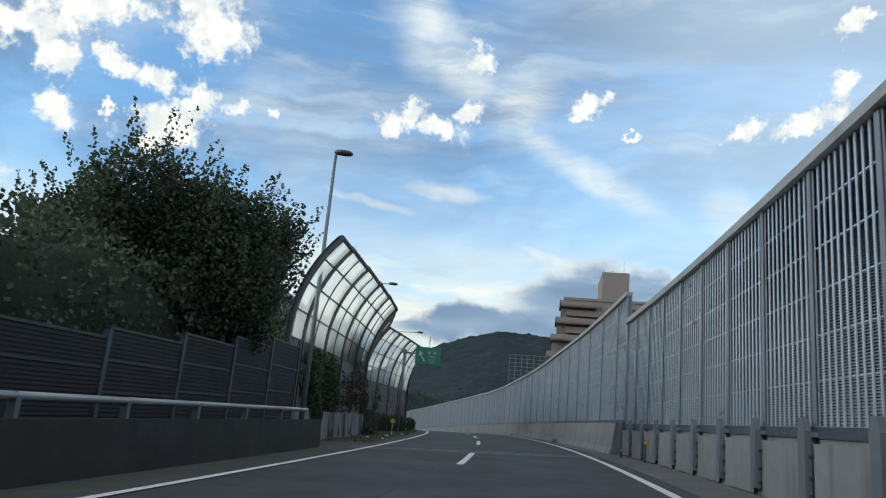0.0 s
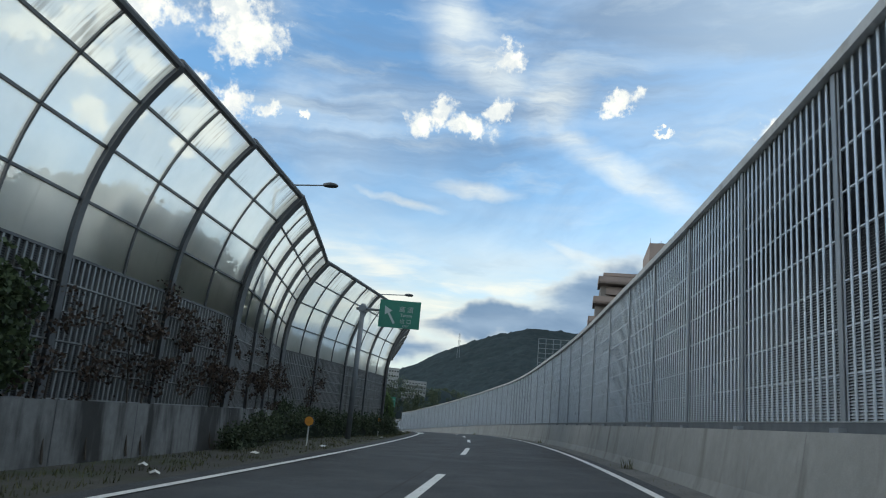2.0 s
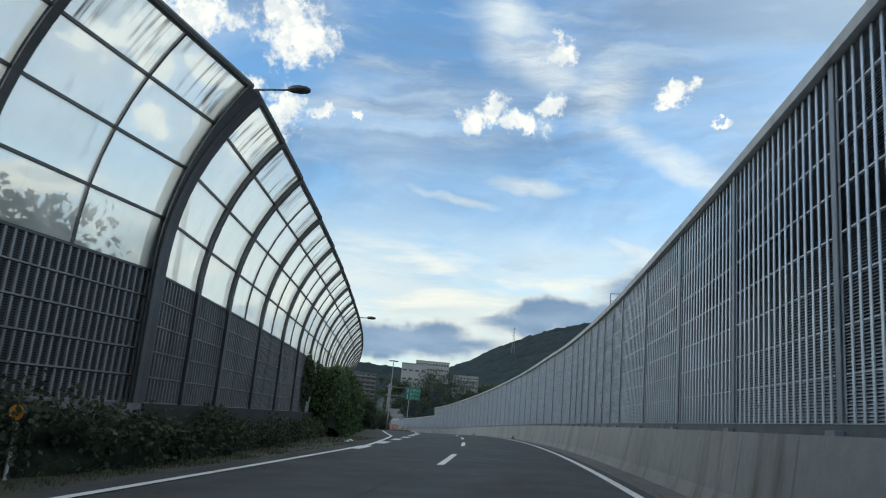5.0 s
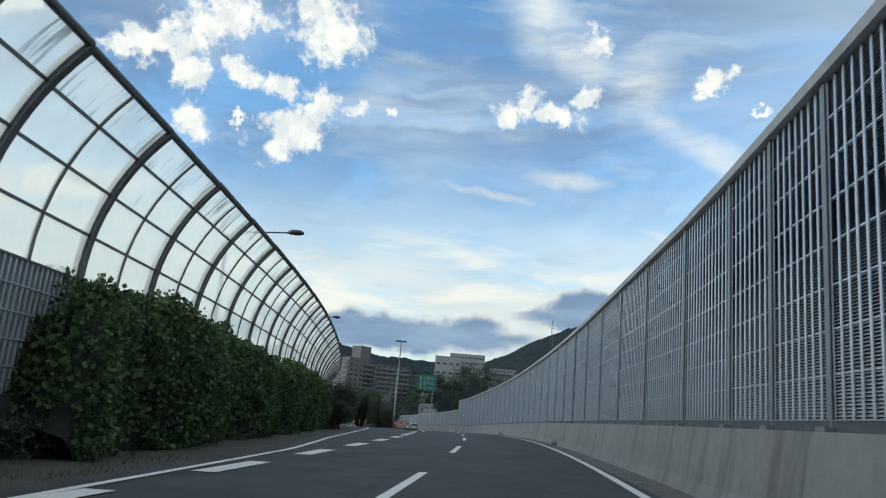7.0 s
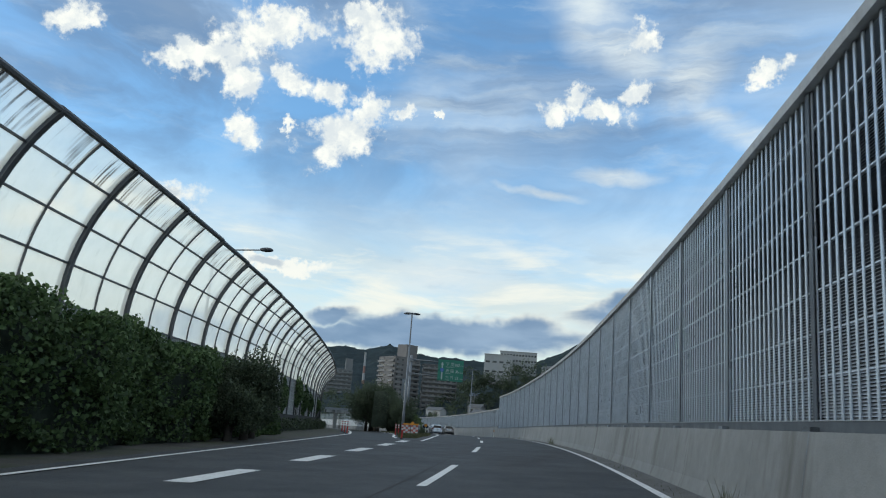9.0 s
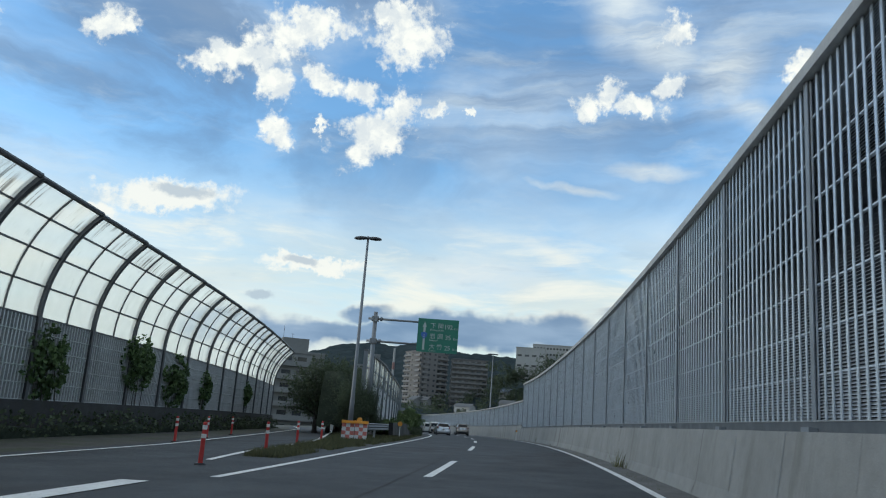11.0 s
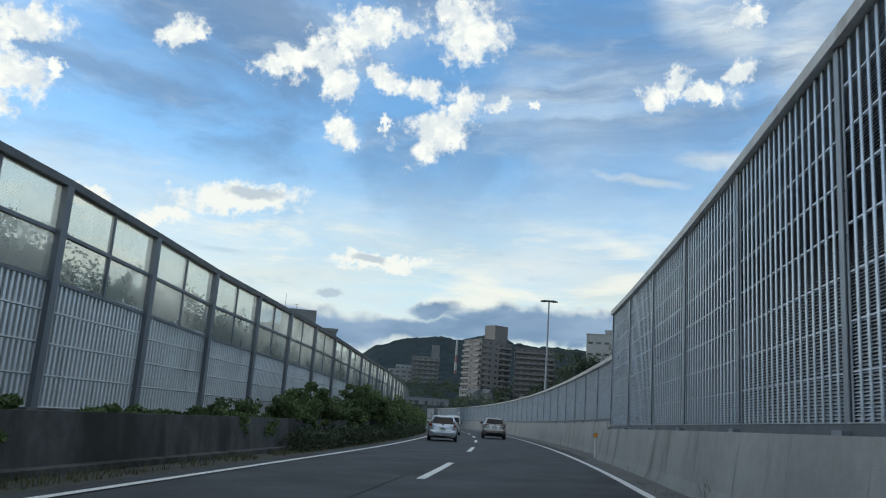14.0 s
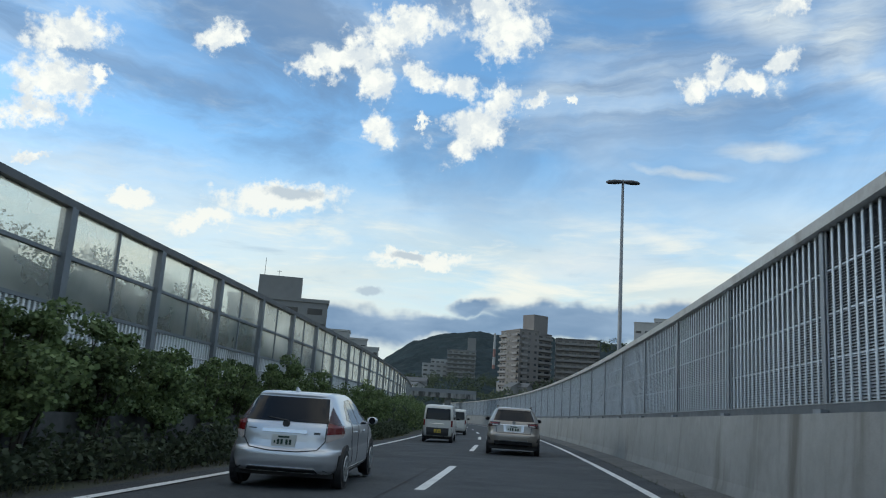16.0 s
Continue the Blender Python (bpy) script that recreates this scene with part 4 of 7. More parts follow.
def glazed_wall(name, knots, label, base_mat):
    wall = tagged(new(name, ribbon(name, base_mat, lambda s: [(foot_u(s) + 0.3, -0.2), (foot_u(s) + 0.24, 1.05), (foot_u(s) - 0.25, 1.05), (foot_u(s) - 0.3, -0.2)], knots[0], knots[-1], 1.7)),
                  label, "sound wall", kind="structure")
    for a, b in zip(knots, knots[1:]):
        glazed_bay(wall, at(a, foot_u(a)), at(b, foot_u(b)), (top_h(a) + top_h(b)) / 2, RIB_OLD if b < 99 else RIB_RAMP)
    for i, a in enumerate(knots):
        q = knots[min(i + 1, len(knots) - 1)]
        r = knots[max(i - 1, 0)]
        d = at(q, foot_u(q)) - at(r, foot_u(r))
        corner = a in (45.2, 55.5, 73.2)
        bent_post(wall, at(a, foot_u(a)), math.degrees(math.atan2(d.y, d.x)), top_h(a), 0.22 if corner else 0.09, 0.16 if corner else 0.11)
    return wall


glazed_1 = glazed_wall("wall_left_1", KNOTS + [73.2], "bent sound wall of milky panes over louvred panels, ivy-grown", OLD_CONCRETE)
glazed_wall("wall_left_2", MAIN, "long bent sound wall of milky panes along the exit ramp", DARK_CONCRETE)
sh = Shape()
sh.quad(*[at(25.9, foot_u(25.9) + x, z) for x, z in ((0.3, -0.2), (0.24, 1.05), (-0.25, 1.05), (-0.3, -0.2))])
part("end_face", sh.mesh("end_face", OLD_CONCRETE), glazed_1)
for k in range(8):
    a = 27.3 + 3.05 * k
    jm = ribbon("joint", DARK_METAL, lambda s: [(foot_u(s) + 0.303, -0.2), (foot_u(s) + 0.243, 1.045)], a, a + 0.03, 0.03)
    part("joint", jm, glazed_1)


# ---- the upright glazed sound wall past the exit ----
up_u = table([(185, -8.7), (212, -8.8), (260, -8.6), (420, -8.4)])


up_top = table([(185, 5.05), (197, 5.0), (204, 4.76), (217, 4.7), (230, 4.5), (300, 4.5)])


def upright_wall(name, s_list, base=0.9):
    wall = tagged(new(name, ribbon(name, OLD_CONCRETE, lambda s: [(up_u(s) + 0.3, -0.2), (up_u(s) + 0.24, base), (up_u(s) - 0.25, base), (up_u(s) - 0.3, -0.2)], s_list[0], s_list[-1], 2)),
                  "upright sound wall, clear panes over grey louvred panels", "sound wall", kind="structure")
    for a, b in zip(s_list, s_list[1:]):
        m, ln, slope = chord(at(a, up_u(a)), at(b, up_u(b)))
        top = up_top(a)
        lean = slope + (up_top(b) - up_top(a)) / ln
        glass, mid = top - 1.8, top - 0.9
        for z0, z1 in ((glass, mid), (mid, top)):
            for x0, x1 in ((0.07, ln / 2 - 0.03), (ln / 2 + 0.03, ln - 0.07)):
                ob = part("pane", Shape().box(x0, x1, -0.008, 0.008, z0 + 0.03, z1 - 0.03, lean).mesh("pane", PANE_CLEAR), wall, m)
                ob.visible_shadow = False
        for z in (glass, mid):
            part("rail", Shape().box(0.05, ln - 0.05, -0.05, 0.05, z - 0.035, z + 0.035, lean).mesh("rail", STEEL), wall, m)
        part("mullion", Shape().box(ln / 2 - 0.03, ln / 2 + 0.03, -0.045, 0.045, glass, top, lean).mesh("mullion", STEEL), wall, m)
        part("cap", Shape().box(-0.02, ln + 0.02, -0.13, 0.13, top - 0.02, top + 0.12, lean).mesh("cap", BROWN_STEEL), wall, m)
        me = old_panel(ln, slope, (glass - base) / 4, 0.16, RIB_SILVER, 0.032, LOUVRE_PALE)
        for k in range(4):
            part("panel", me, wall, m @ Matrix.Translation((0, 0, base + k * (glass - base) / 4)))
    for a in s_list:
        part("post", Shape().box(-0.1, 0.1, -0.13, 0.11, base - 0.05, up_top(a)).mesh("post", STEEL), wall, stand(a, up_u(a)))
    return wall


UP_S = [185.3 + 3.77 * k for k in range(5)] + [204.15, 208.1, 212.1, 216.2, 220.4, 224.6] + [228.7 + 3.7 * k for k in range(52)]
upright = upright_wall("wall_left_3", UP_S)


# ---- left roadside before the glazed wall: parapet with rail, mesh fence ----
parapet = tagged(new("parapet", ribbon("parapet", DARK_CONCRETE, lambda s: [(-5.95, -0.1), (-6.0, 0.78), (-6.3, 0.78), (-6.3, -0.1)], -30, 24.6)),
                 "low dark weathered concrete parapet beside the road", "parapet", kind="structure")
rail_thing = thing("parapet_rail", Matrix(), "grey steel pipe rail on top of the parapet", "railing", kind="structure")
s = -30.0
while s < 23.0:
    sh = Shape()
    sh.loft([[at(q, -6.15 + 0.07 * math.cos(t), 1.06 + 0.055 * math.sin(t)) for t in (k * math.tau / 8 for k in range(8))] for q in (s + 0.03, s + 1.4, s + 2.75)], closed=True, caps=True)
    part("rail", sh.mesh("rail", WHITE_PIPE, True), rail_thing)
    part("post", Shape().box(-0.05, 0.05, -0.06, 0.06, 0, 0.27).mesh("post", STEEL), rail_thing, stand(s, -6.15, 0.77))
    s += 2.8
screen_h = table([(-30, 2.0), (11, 2.1), (18, 2.6), (25.4, 3.25)])
screen = thing("screen_fence", Matrix(), "dark brown sheet-metal screen fence behind the parapet", "fence", kind="structure")
knots = [25.3 - 3.1 * k for k in range(18)]
for b, a in zip(knots, knots[1:]):
    m, ln, slope = chord(at(a, -7.2), at(b, -7.2))
    row = ((screen_h(a) + screen_h(b)) / 2 - 0.1) / 4
    for k in range(4):
        sh = Shape().box(0.03, ln - 0.03, -0.02, 0.02, 0.1 + k * row, 0.1 + (k + 1) * row - 0.05, slope)
        for j in range(6):
            z = 0.14 + k * row + j * (row - 0.1) / 6
            sh.box(0.04, ln - 0.04, -0.035, -0.02, z, z + 0.045, slope)
        part("panel", sh.mesh("panel", SCREEN), screen, m)
        part("rail", Shape().box(0, ln, -0.045, 0.03, 0.05 + (k + 1) * row, 0.1 + (k + 1) * row, slope).mesh("rail", DARK_METAL), screen, m)
for a in knots:
    part("post", Shape().box(-0.06, 0.06, -0.07, 0.05, -0.1, screen_h(a) + 0.05).mesh("post", DARK_STEEL), screen, stand(a, -7.2))
# bare triangular end brace of the screen
sh = Shape()
sh.loft([[at(25.55, -7.3, 1.9), at(25.55, -7.42, 3.32), at(25.55, -7.18, 3.32)], [at(25.58, -7.3, 1.9), at(25.58, -7.42, 3.32), at(25.58, -7.18, 3.32)]], closed=True, caps=True)
part("end_brace", sh.mesh("end_brace", GALV), screen, None, "bare grey metal end brace")


# ---- plants ----
def thicket(name, label, along, front, back, high, count, size, mat, category="hedge", s_step=0.8, lump=0.35, shoots=0):
    """A dense bank of leaves over a body coloured dark as the shade inside: along = (s0, s1); front, back (u) and high
    are functions of s.
    """
    body = Shape()
    s0, s1 = along

    def taper(q):
        return max(0.03, min(1.0, (q - s0) / 1.2, (s1 - q) / 1.2)) ** 0.5
    n = int((s1 - s0) / s_step)
    secs = []
    for i in range(n + 1):
        q = s0 + (s1 - s0) * i / n
        f, b, h = front(q), back(q), high(q) * taper(q)
        row = []
        for k in range(9):
            t = k / 8
            u = f + (b - f) * max(0, (t - 0.45) / 0.55)
            w = h * min(1, t / 0.55)
            g = noise.noise(Vector((q * 0.55, t * 4.0, 3.1))) * lump
            row.append(at(q, u - abs(g) * 0.8 - 0.12, max(-0.15, w - 0.22 + g * (0.5 if k > 3 else 0.1))))
        secs.append(row)
    body.loft(secs)
    ob = tagged(new(name), label, category, kind="stuff")
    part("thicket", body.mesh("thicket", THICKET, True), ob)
    pts = []
    while len(pts) < count:
        q = rng.uniform(s0, s1)
        t = rng.random() ** 0.9
        f, b, h = front(q), back(q), high(q) * taper(q)
        u = f + (b - f) * max(0, (t - 0.45) / 0.55)
        w = h * min(1, t / 0.55)
        g = noise.noise(Vector((q * 0.55, t * 4.0, 3.1))) * lump
        g2 = noise.noise(Vector((q * 1.9, t * 9.0, 7.7)))
        if g2 < -0.28:
            continue
        p = at(q, u - abs(g) * 0.5 + rng.uniform(-0.15, 0.3), max(0.02, w + g + g2 * 0.25 + rng.uniform(-0.12, 0.18)))
        pts.append(tuple(p))
    # loose shoots standing out of it
    for _ in range(shoots):
        q, k = rng.uniform(s0, s1), rng.random()
        foot = at(q, front(q) + (back(q) - front(q)) * k + 0.1, high(q) * taper(q) * rng.uniform(0.3, 0.9))
        lean = Vector((rng.uniform(-0.5, 0.5), rng.uniform(-0.5, 0.5), 1)) * rng.uniform(0.15, 0.55)
        for i in range(14):
            pts.append(tuple(foot + lean * (i / 14) + Vector((rng.gauss(0, 0.05), rng.gauss(0, 0.05), 0))))
    part("foliage", leaves("foliage", mat, np.array(pts), size), ob)
    return ob


# ivy on the first glazed wall, and the long overgrown bank
weed_h = table([(44, 0.2), (50, 0.45), (54, 1.1), (60, 0.9), (70, 0.75), (76, 0.5), (84, 0.3), (98, 0.3)])
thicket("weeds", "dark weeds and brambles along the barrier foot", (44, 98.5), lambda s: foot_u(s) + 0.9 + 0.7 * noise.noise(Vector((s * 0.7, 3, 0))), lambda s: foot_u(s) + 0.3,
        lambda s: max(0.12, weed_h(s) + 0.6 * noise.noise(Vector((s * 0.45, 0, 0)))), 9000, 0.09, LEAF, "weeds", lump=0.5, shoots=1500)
thicket("ivy_bank", "long thick bank of green ivy covering the wall foot", (97.3, 150), lambda s: foot_u(s) + 1.7 + 0.3 * math.sin(s * 0.8), lambda s: foot_u(s) + 0.1,
        table([(97, 2.8), (100, 3.15), (104, 3.0), (110, 2.9), (125, 2.9), (140, 2.8), (148, 2.2), (150, 1.2)]), 78000, 0.125, IVY, "hedge", lump=0.95, shoots=500)
thicket("brush", "low weeds at the foot of the ramp wall", (150, 206), lambda s: foot_u(s) + 0.7, lambda s: foot_u(s) + 0.25,
        lambda s: 0.5 + 0.4 * noise.noise(Vector((s * 0.4, 5, 0))), 2600, 0.13, LEAF, "weeds", lump=0.3)
def ivy_patch(c, w0, half_s, half_w, n, mat=IVY, size=0.15, gaps=-0.15, stems=5, label="clump of ivy hanging on the ramp wall panels"):
    """Ivy hanging flat against the panels of the ramp wall, with a few bare stems below."""
    ob = tagged(new("ivy"), label, "ivy", kind="stuff")
    pts = []
    while len(pts) < n:
        a, b = rng.gauss(0, 0.5), rng.gauss(0, 0.5)
        if a * a + b * b > 1.2 or noise.noise(Vector((a * 2.2 + c, b * 2.2, 0))) < gaps:
            continue
        q = c + a * half_s
        pts.append(tuple(at(q, foot_u(q) + 0.1 + rng.random() * 0.4 * max(0.1, 1 - a * a - b * b), w0 + b * half_w)))
    part("foliage", leaves("foliage", mat, np.array(pts), size), ob)
    for k in range(stems):
        q = c + rng.uniform(-0.6, 0.6) * half_s
        st = Shape().tube([at(q, foot_u(q) + 0.34, 0.0), at(q + 0.1, foot_u(q) + 0.1, 1.1), at(q + rng.uniform(-0.3, 0.3), foot_u(q) + 0.08, w0)], [0.025, 0.02, 0.012], 5)
        part("stem", st.mesh("stem", BARK), ob)


for c, w0, half_s, half_w, n in ((169.3, 2.75, 1.8, 1.1, 1500), (174.6, 2.3, 2.0, 1.2, 1500), (180.0, 2.1, 1.0, 1.0, 700), (192, 2.3, 0.9, 0.8, 450), (161.5, 2.2, 1.4, 1.2, 900)):
    ivy_patch(c, w0, half_s, half_w, n)
for c, w0, half_s, half_w, n in ((29.8, 2.45, 2.0, 0.95, 3200), (33.0, 2.6, 2.5, 0.85, 4600), (34.0, 1.7, 1.7, 0.8, 1500), (30.7, 0.95, 1.5, 0.95, 1900)):
    ivy_patch(c, w0, half_s, half_w, n, IVY_DARK, 0.12, -0.3, 3, "dark green ivy hanging over the louvred panels")
ivy_patch(94.7, 2.5, 1.2, 1.2, 1500, IVY_DARK, 0.13, -0.2, 3, "dark ivy climbing the panels beside the ivy bank")
for c, w0, half_s, half_w, n in ((40.4, 2.5, 2.2, 1.2, 1300), (44.0, 2.1, 2.4, 1.3, 1300), (36.8, 1.9, 2.2, 1.1, 700), (49.5, 2.2, 2.2, 1.3, 900), (54.5, 1.9, 2.4, 1.2, 900), (59.5, 2.1, 1.8, 1.2, 500)):
    ivy_patch(c, w0, half_s, half_w, n, DRY_IVY, 0.085, 0.02, 2, "dry reddish-brown ivy clinging to the louvred panels")
low_wall = tagged(new("low_wall", ribbon("low_wall", LOW_CONCRETE, lambda s: [(-6.75, -0.1), (-6.75, 0.06), (-6.95, 0.08), (-7.0, 0.88), (-7.25, 0.88), (-7.25, -0.1)], 188.5, 300)),
                  "low dark concrete wall in front of the shrubs", "low wall", kind="structure")
sh = Shape()
sh.quad(*[at(188.5, u, w) for u, w in ((-6.95, -0.1), (-7.0, 0.88), (-7.25, 0.88), (-7.25, -0.1))])
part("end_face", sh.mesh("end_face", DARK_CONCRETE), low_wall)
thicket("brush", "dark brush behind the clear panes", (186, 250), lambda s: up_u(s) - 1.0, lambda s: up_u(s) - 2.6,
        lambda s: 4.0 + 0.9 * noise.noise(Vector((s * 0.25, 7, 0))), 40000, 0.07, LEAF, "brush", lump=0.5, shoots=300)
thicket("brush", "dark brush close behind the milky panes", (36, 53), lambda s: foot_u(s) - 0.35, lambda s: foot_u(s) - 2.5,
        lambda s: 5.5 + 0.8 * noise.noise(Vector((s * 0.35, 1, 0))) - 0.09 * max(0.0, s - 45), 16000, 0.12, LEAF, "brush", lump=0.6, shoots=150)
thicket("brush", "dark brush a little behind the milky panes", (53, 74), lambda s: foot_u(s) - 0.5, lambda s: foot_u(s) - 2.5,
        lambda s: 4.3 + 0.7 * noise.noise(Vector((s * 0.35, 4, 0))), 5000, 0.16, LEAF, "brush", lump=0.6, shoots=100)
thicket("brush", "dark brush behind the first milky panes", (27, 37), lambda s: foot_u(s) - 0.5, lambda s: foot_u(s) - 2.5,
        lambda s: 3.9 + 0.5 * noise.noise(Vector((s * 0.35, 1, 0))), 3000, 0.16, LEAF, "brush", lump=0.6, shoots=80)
thicket("shrub_row", "far row of green shrubs in front of the sound wall", (262, 305), lambda s: -6.5 + 0.25 * math.sin(s * 0.9), lambda s: up_u(s) + 0.4,
        lambda s: 1.9 + 0.45 * noise.noise(Vector((s * 0.33, 0, 9))), 16000, 0.1, SHRUB, "shrubs", lump=0.6, shoots=160)


thicket("weeds", "dark weeds and dry grass at the foot of the low wall", (206, 264), lambda s: -6.3 + 0.2 * noise.noise(Vector((s * 0.8, 1, 2))), lambda s: -6.9,
        lambda s: 0.32 + 0.3 * noise.noise(Vector((s * 0.6, 8, 0))), 12000, 0.09, LEAF, "weeds", lump=0.25, shoots=900)


LOW_SHRUB_END = 206.0


def bush(s, u, high, spread, count, label, size=0.08, mat=SHRUB):
    """A roadside shrub: stems that fork from the foot, with loose pads of leaves and gaps between them."""
    t = thing("shrub", Matrix.Translation(at(s, u, -0.05)), label, "shrub", "shrubs before the upright wall")
    st, pts = Shape(), []
    pads = []
    for i in range(12):
        a = rng.uniform(0, math.tau)
        r = spread * rng.uniform(0.15, 0.95)
        top = Vector((math.cos(a) * r, math.sin(a) * r, high * rng.uniform(0.5, 1.0) * (1.08 - 0.3 * r / spread)))
        midp = Vector((top.x * 0.45, top.y * 0.45, top.z * 0.55))
        st.tube([(0.1 * math.cos(a), 0.1 * math.sin(a), 0), midp, top], [0.03, 0.022, 0.008], 5)
        pads += [(top, 1.0), (midp.lerp(top, 0.5) + Vector((rng.gauss(0, 0.2), rng.gauss(0, 0.2), 0)), 0.9)]
        if rng.random() < 0.6:
            pads.append((midp, 0.8))
    for c, k in pads:
        rad = spread * rng.uniform(0.22, 0.38) * k
        for _ in range(count // len(pads)):
            d = Vector((rng.gauss(0, 1), rng.gauss(0, 1), rng.gauss(0, 1))).normalized() * rng.random() ** 0.4
            if noise.noise((c + d) * 3.1) < -0.25:
                continue
            pts.append(tuple(c + Vector((d.x * rad, d.y * rad, d.z * rad * 0.62))))
    part("stems", st.mesh("stems", BARK), t)
    part("foliage", leaves("foliage", mat, np.array(pts), size, -0.3), t)
    return t


shrub_top = table([(189, 1.0), (203, 1.05), (208, 1.6), (214, 2.1), (216.6, 1.5), (217.8, 1.5), (220, 2.45), (228, 2.3), (231, 2.1), (236, 2.2), (253, 2.2), (270, 2.0)])
q = 189.5
while q < 262:
    h = shrub_top(q) * rng.uniform(0.98, 1.18)
    sp = rng.uniform(0.75, 1.05) * (0.8 if h < 1.5 else 1.0)
    bush(q, (-7.9 if q < LOW_SHRUB_END else -7.5) + rng.uniform(-0.25, 0.25), h, sp, 8000 if q < 240 else 4000, "leafy green shrub above the low wall" if h > 1.6 else "low leafy green shrub above the low wall")
    q += sp * (rng.uniform(2.0, 3.2) if q < LOW_SHRUB_END else rng.uniform(1.25, 1.75))
for s, u, h in ((225.4, -6.9, 2.4), (227.4, -7.0, 2.35), (223.0, -7.0, 2.3), (229.6, -7.1, 2.2)):
    bush(s, u, h, 1.05, 10000, "spreading green shrub hanging over the low wall")
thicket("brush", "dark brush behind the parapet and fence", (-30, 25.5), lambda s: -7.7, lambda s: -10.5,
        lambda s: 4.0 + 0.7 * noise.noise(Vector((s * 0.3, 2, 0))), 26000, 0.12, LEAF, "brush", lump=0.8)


def grass(name, label, along, u0, u1, count, high):
    pts, faces = [], []
    for _ in range(count):
        q = rng.uniform(*along)
        u = rng.uniform(u0(q), u1(q))
        if noise.noise(Vector((q * 0.6, u * 1.3, 1.0))) < -0.12:
            continue
        p = at(q, u, -0.05)
        d = Vector((rng.uniform(-1, 1), rng.uniform(-1, 1), 0)).normalized()
        h = high * rng.uniform(0.4, 1.2)
        lean = Vector((rng.uniform(-0.4, 0.4), rng.uniform(-0.4, 0.4), 1)) * h
        n = len(pts)
        pts += [p - d * 0.009, p + d * 0.009, p + lean * 0.6 + d * 0.006, p + lean]
        faces.append((n, n + 1, n + 2, n + 3))
    me = bpy.data.meshes.new(name)
    me.from_pydata([tuple(p) for p in pts], [], faces)
    me.materials.append(GRASS)
    return tagged(new(name, me), label, "grass", kind="stuff")


grass("grass", "dry grass tufts on the verge", (30, 100), lambda s: foot_u(s) + 0.6, lambda s: left_u(s) - 0.9, 9000, 0.1)
grass("grass", "rough grass on the island between road and ramp", (156, 188), lambda s: gore_u(s) + 0.3, lambda s: left_u(s) - 0.7, 34000, 0.2)
grass("grass", "dry grass along the shrubs", (186, 260), lambda s: up_u(s) + 1.6, lambda s: left_u(s) - 0.9, 9000, 0.14)
for q, u, hh in ((43.6, 3.05, 0.55), (159.7, 2.75, 0.75), (158.7, 2.85, 0.5), (195.5, 2.85, 0.6), (203.6, 2.85, 0.5), (206.5, 2.8, 0.4), (121.0, 2.9, 0.6), (70.0, 3.05, 0.35), (185.0, 2.8, 0.4)):
    grass("weeds", "tuft of thin weeds growing from the parapet foot", (q - 0.25, q + 0.25), lambda s, u=u: u - 0.12, lambda s, u=u: u + 0.1, 45, hh * 0.7)
grass("grass", "grit and sparse grass in the gutter", (30, 240), lambda s: wall_u(s) - 0.9, lambda s: wall_u(s) - 0.6, 4000, 0.1)


def tree(s, u, high, spread, count, label, size=0.17, mat=LEAF, low=0.3):
    base = at(s, u, -0.2)
    t = thing("tree", Matrix.Translation(base), label, "tree")
    tr = Shape()
    lean = Vector((rng.uniform(-0.3, 0.3), rng.uniform(-0.3, 0.3), 0))
    trunk = [Vector((0, 0, 0)) + lean * k + Vector((0, 0, high * 0.62 * k)) for k in (0, 0.25, 0.5, 0.75, 1)]
    tr.tube(trunk, [0.2, 0.16, 0.13, 0.1, 0.06], 8)
    tips = []
    for i in range(15):
        k = rng.uniform(low, 1.0)
        a = rng.uniform(0, math.tau)
        start = lean * k + Vector((0, 0, high * 0.62 * k))
        r = spread * rng.uniform(0.55, 1.0) * (1.15 - 0.55 * k)
        end = start + Vector((math.cos(a) * r, math.sin(a) * r, high * rng.uniform(0.1, 0.36)))
        end.z = min(end.z, high * 0.96)
        midp = start.lerp(end, 0.5) + Vector((0, 0, 0.25))
        tr.tube([start, midp, end], [0.07, 0.045, 0.015], 5)
        tips += [end, midp, start.lerp(end, 0.75)]
    part("trunk", tr.mesh("trunk", BARK, True), t)
    pts = []
    per = count // len(tips)
    for tip in tips:
        rad = spread * rng.uniform(0.24, 0.42)
        for _ in range(per):
            d = Vector((rng.gauss(0, 1), rng.gauss(0, 1), rng.gauss(0, 0.8)))
            d = d.normalized() * rad * rng.random() ** 0.45
            pts.append(tuple(tip + d))
        # upright shoots that break the outline
        for _ in range(6):
            a = Vector((rng.uniform(-1, 1), rng.uniform(-1, 1), 0)) * rad * 0.9
            h = rng.uniform(0.3, 1.3) * min(1.0, spread / 1.6)
            for k in range(30):
                f = k / 30
                pts.append(tuple(tip + a * (1 + 0.5 * f) + Vector((rng.gauss(0, 0.09 - 0.05 * f), rng.gauss(0, 0.09 - 0.05 * f), rad * 0.5 + h * f))))
    part("crown", leaves("crown", mat, np.array(pts), size), t)
    return t


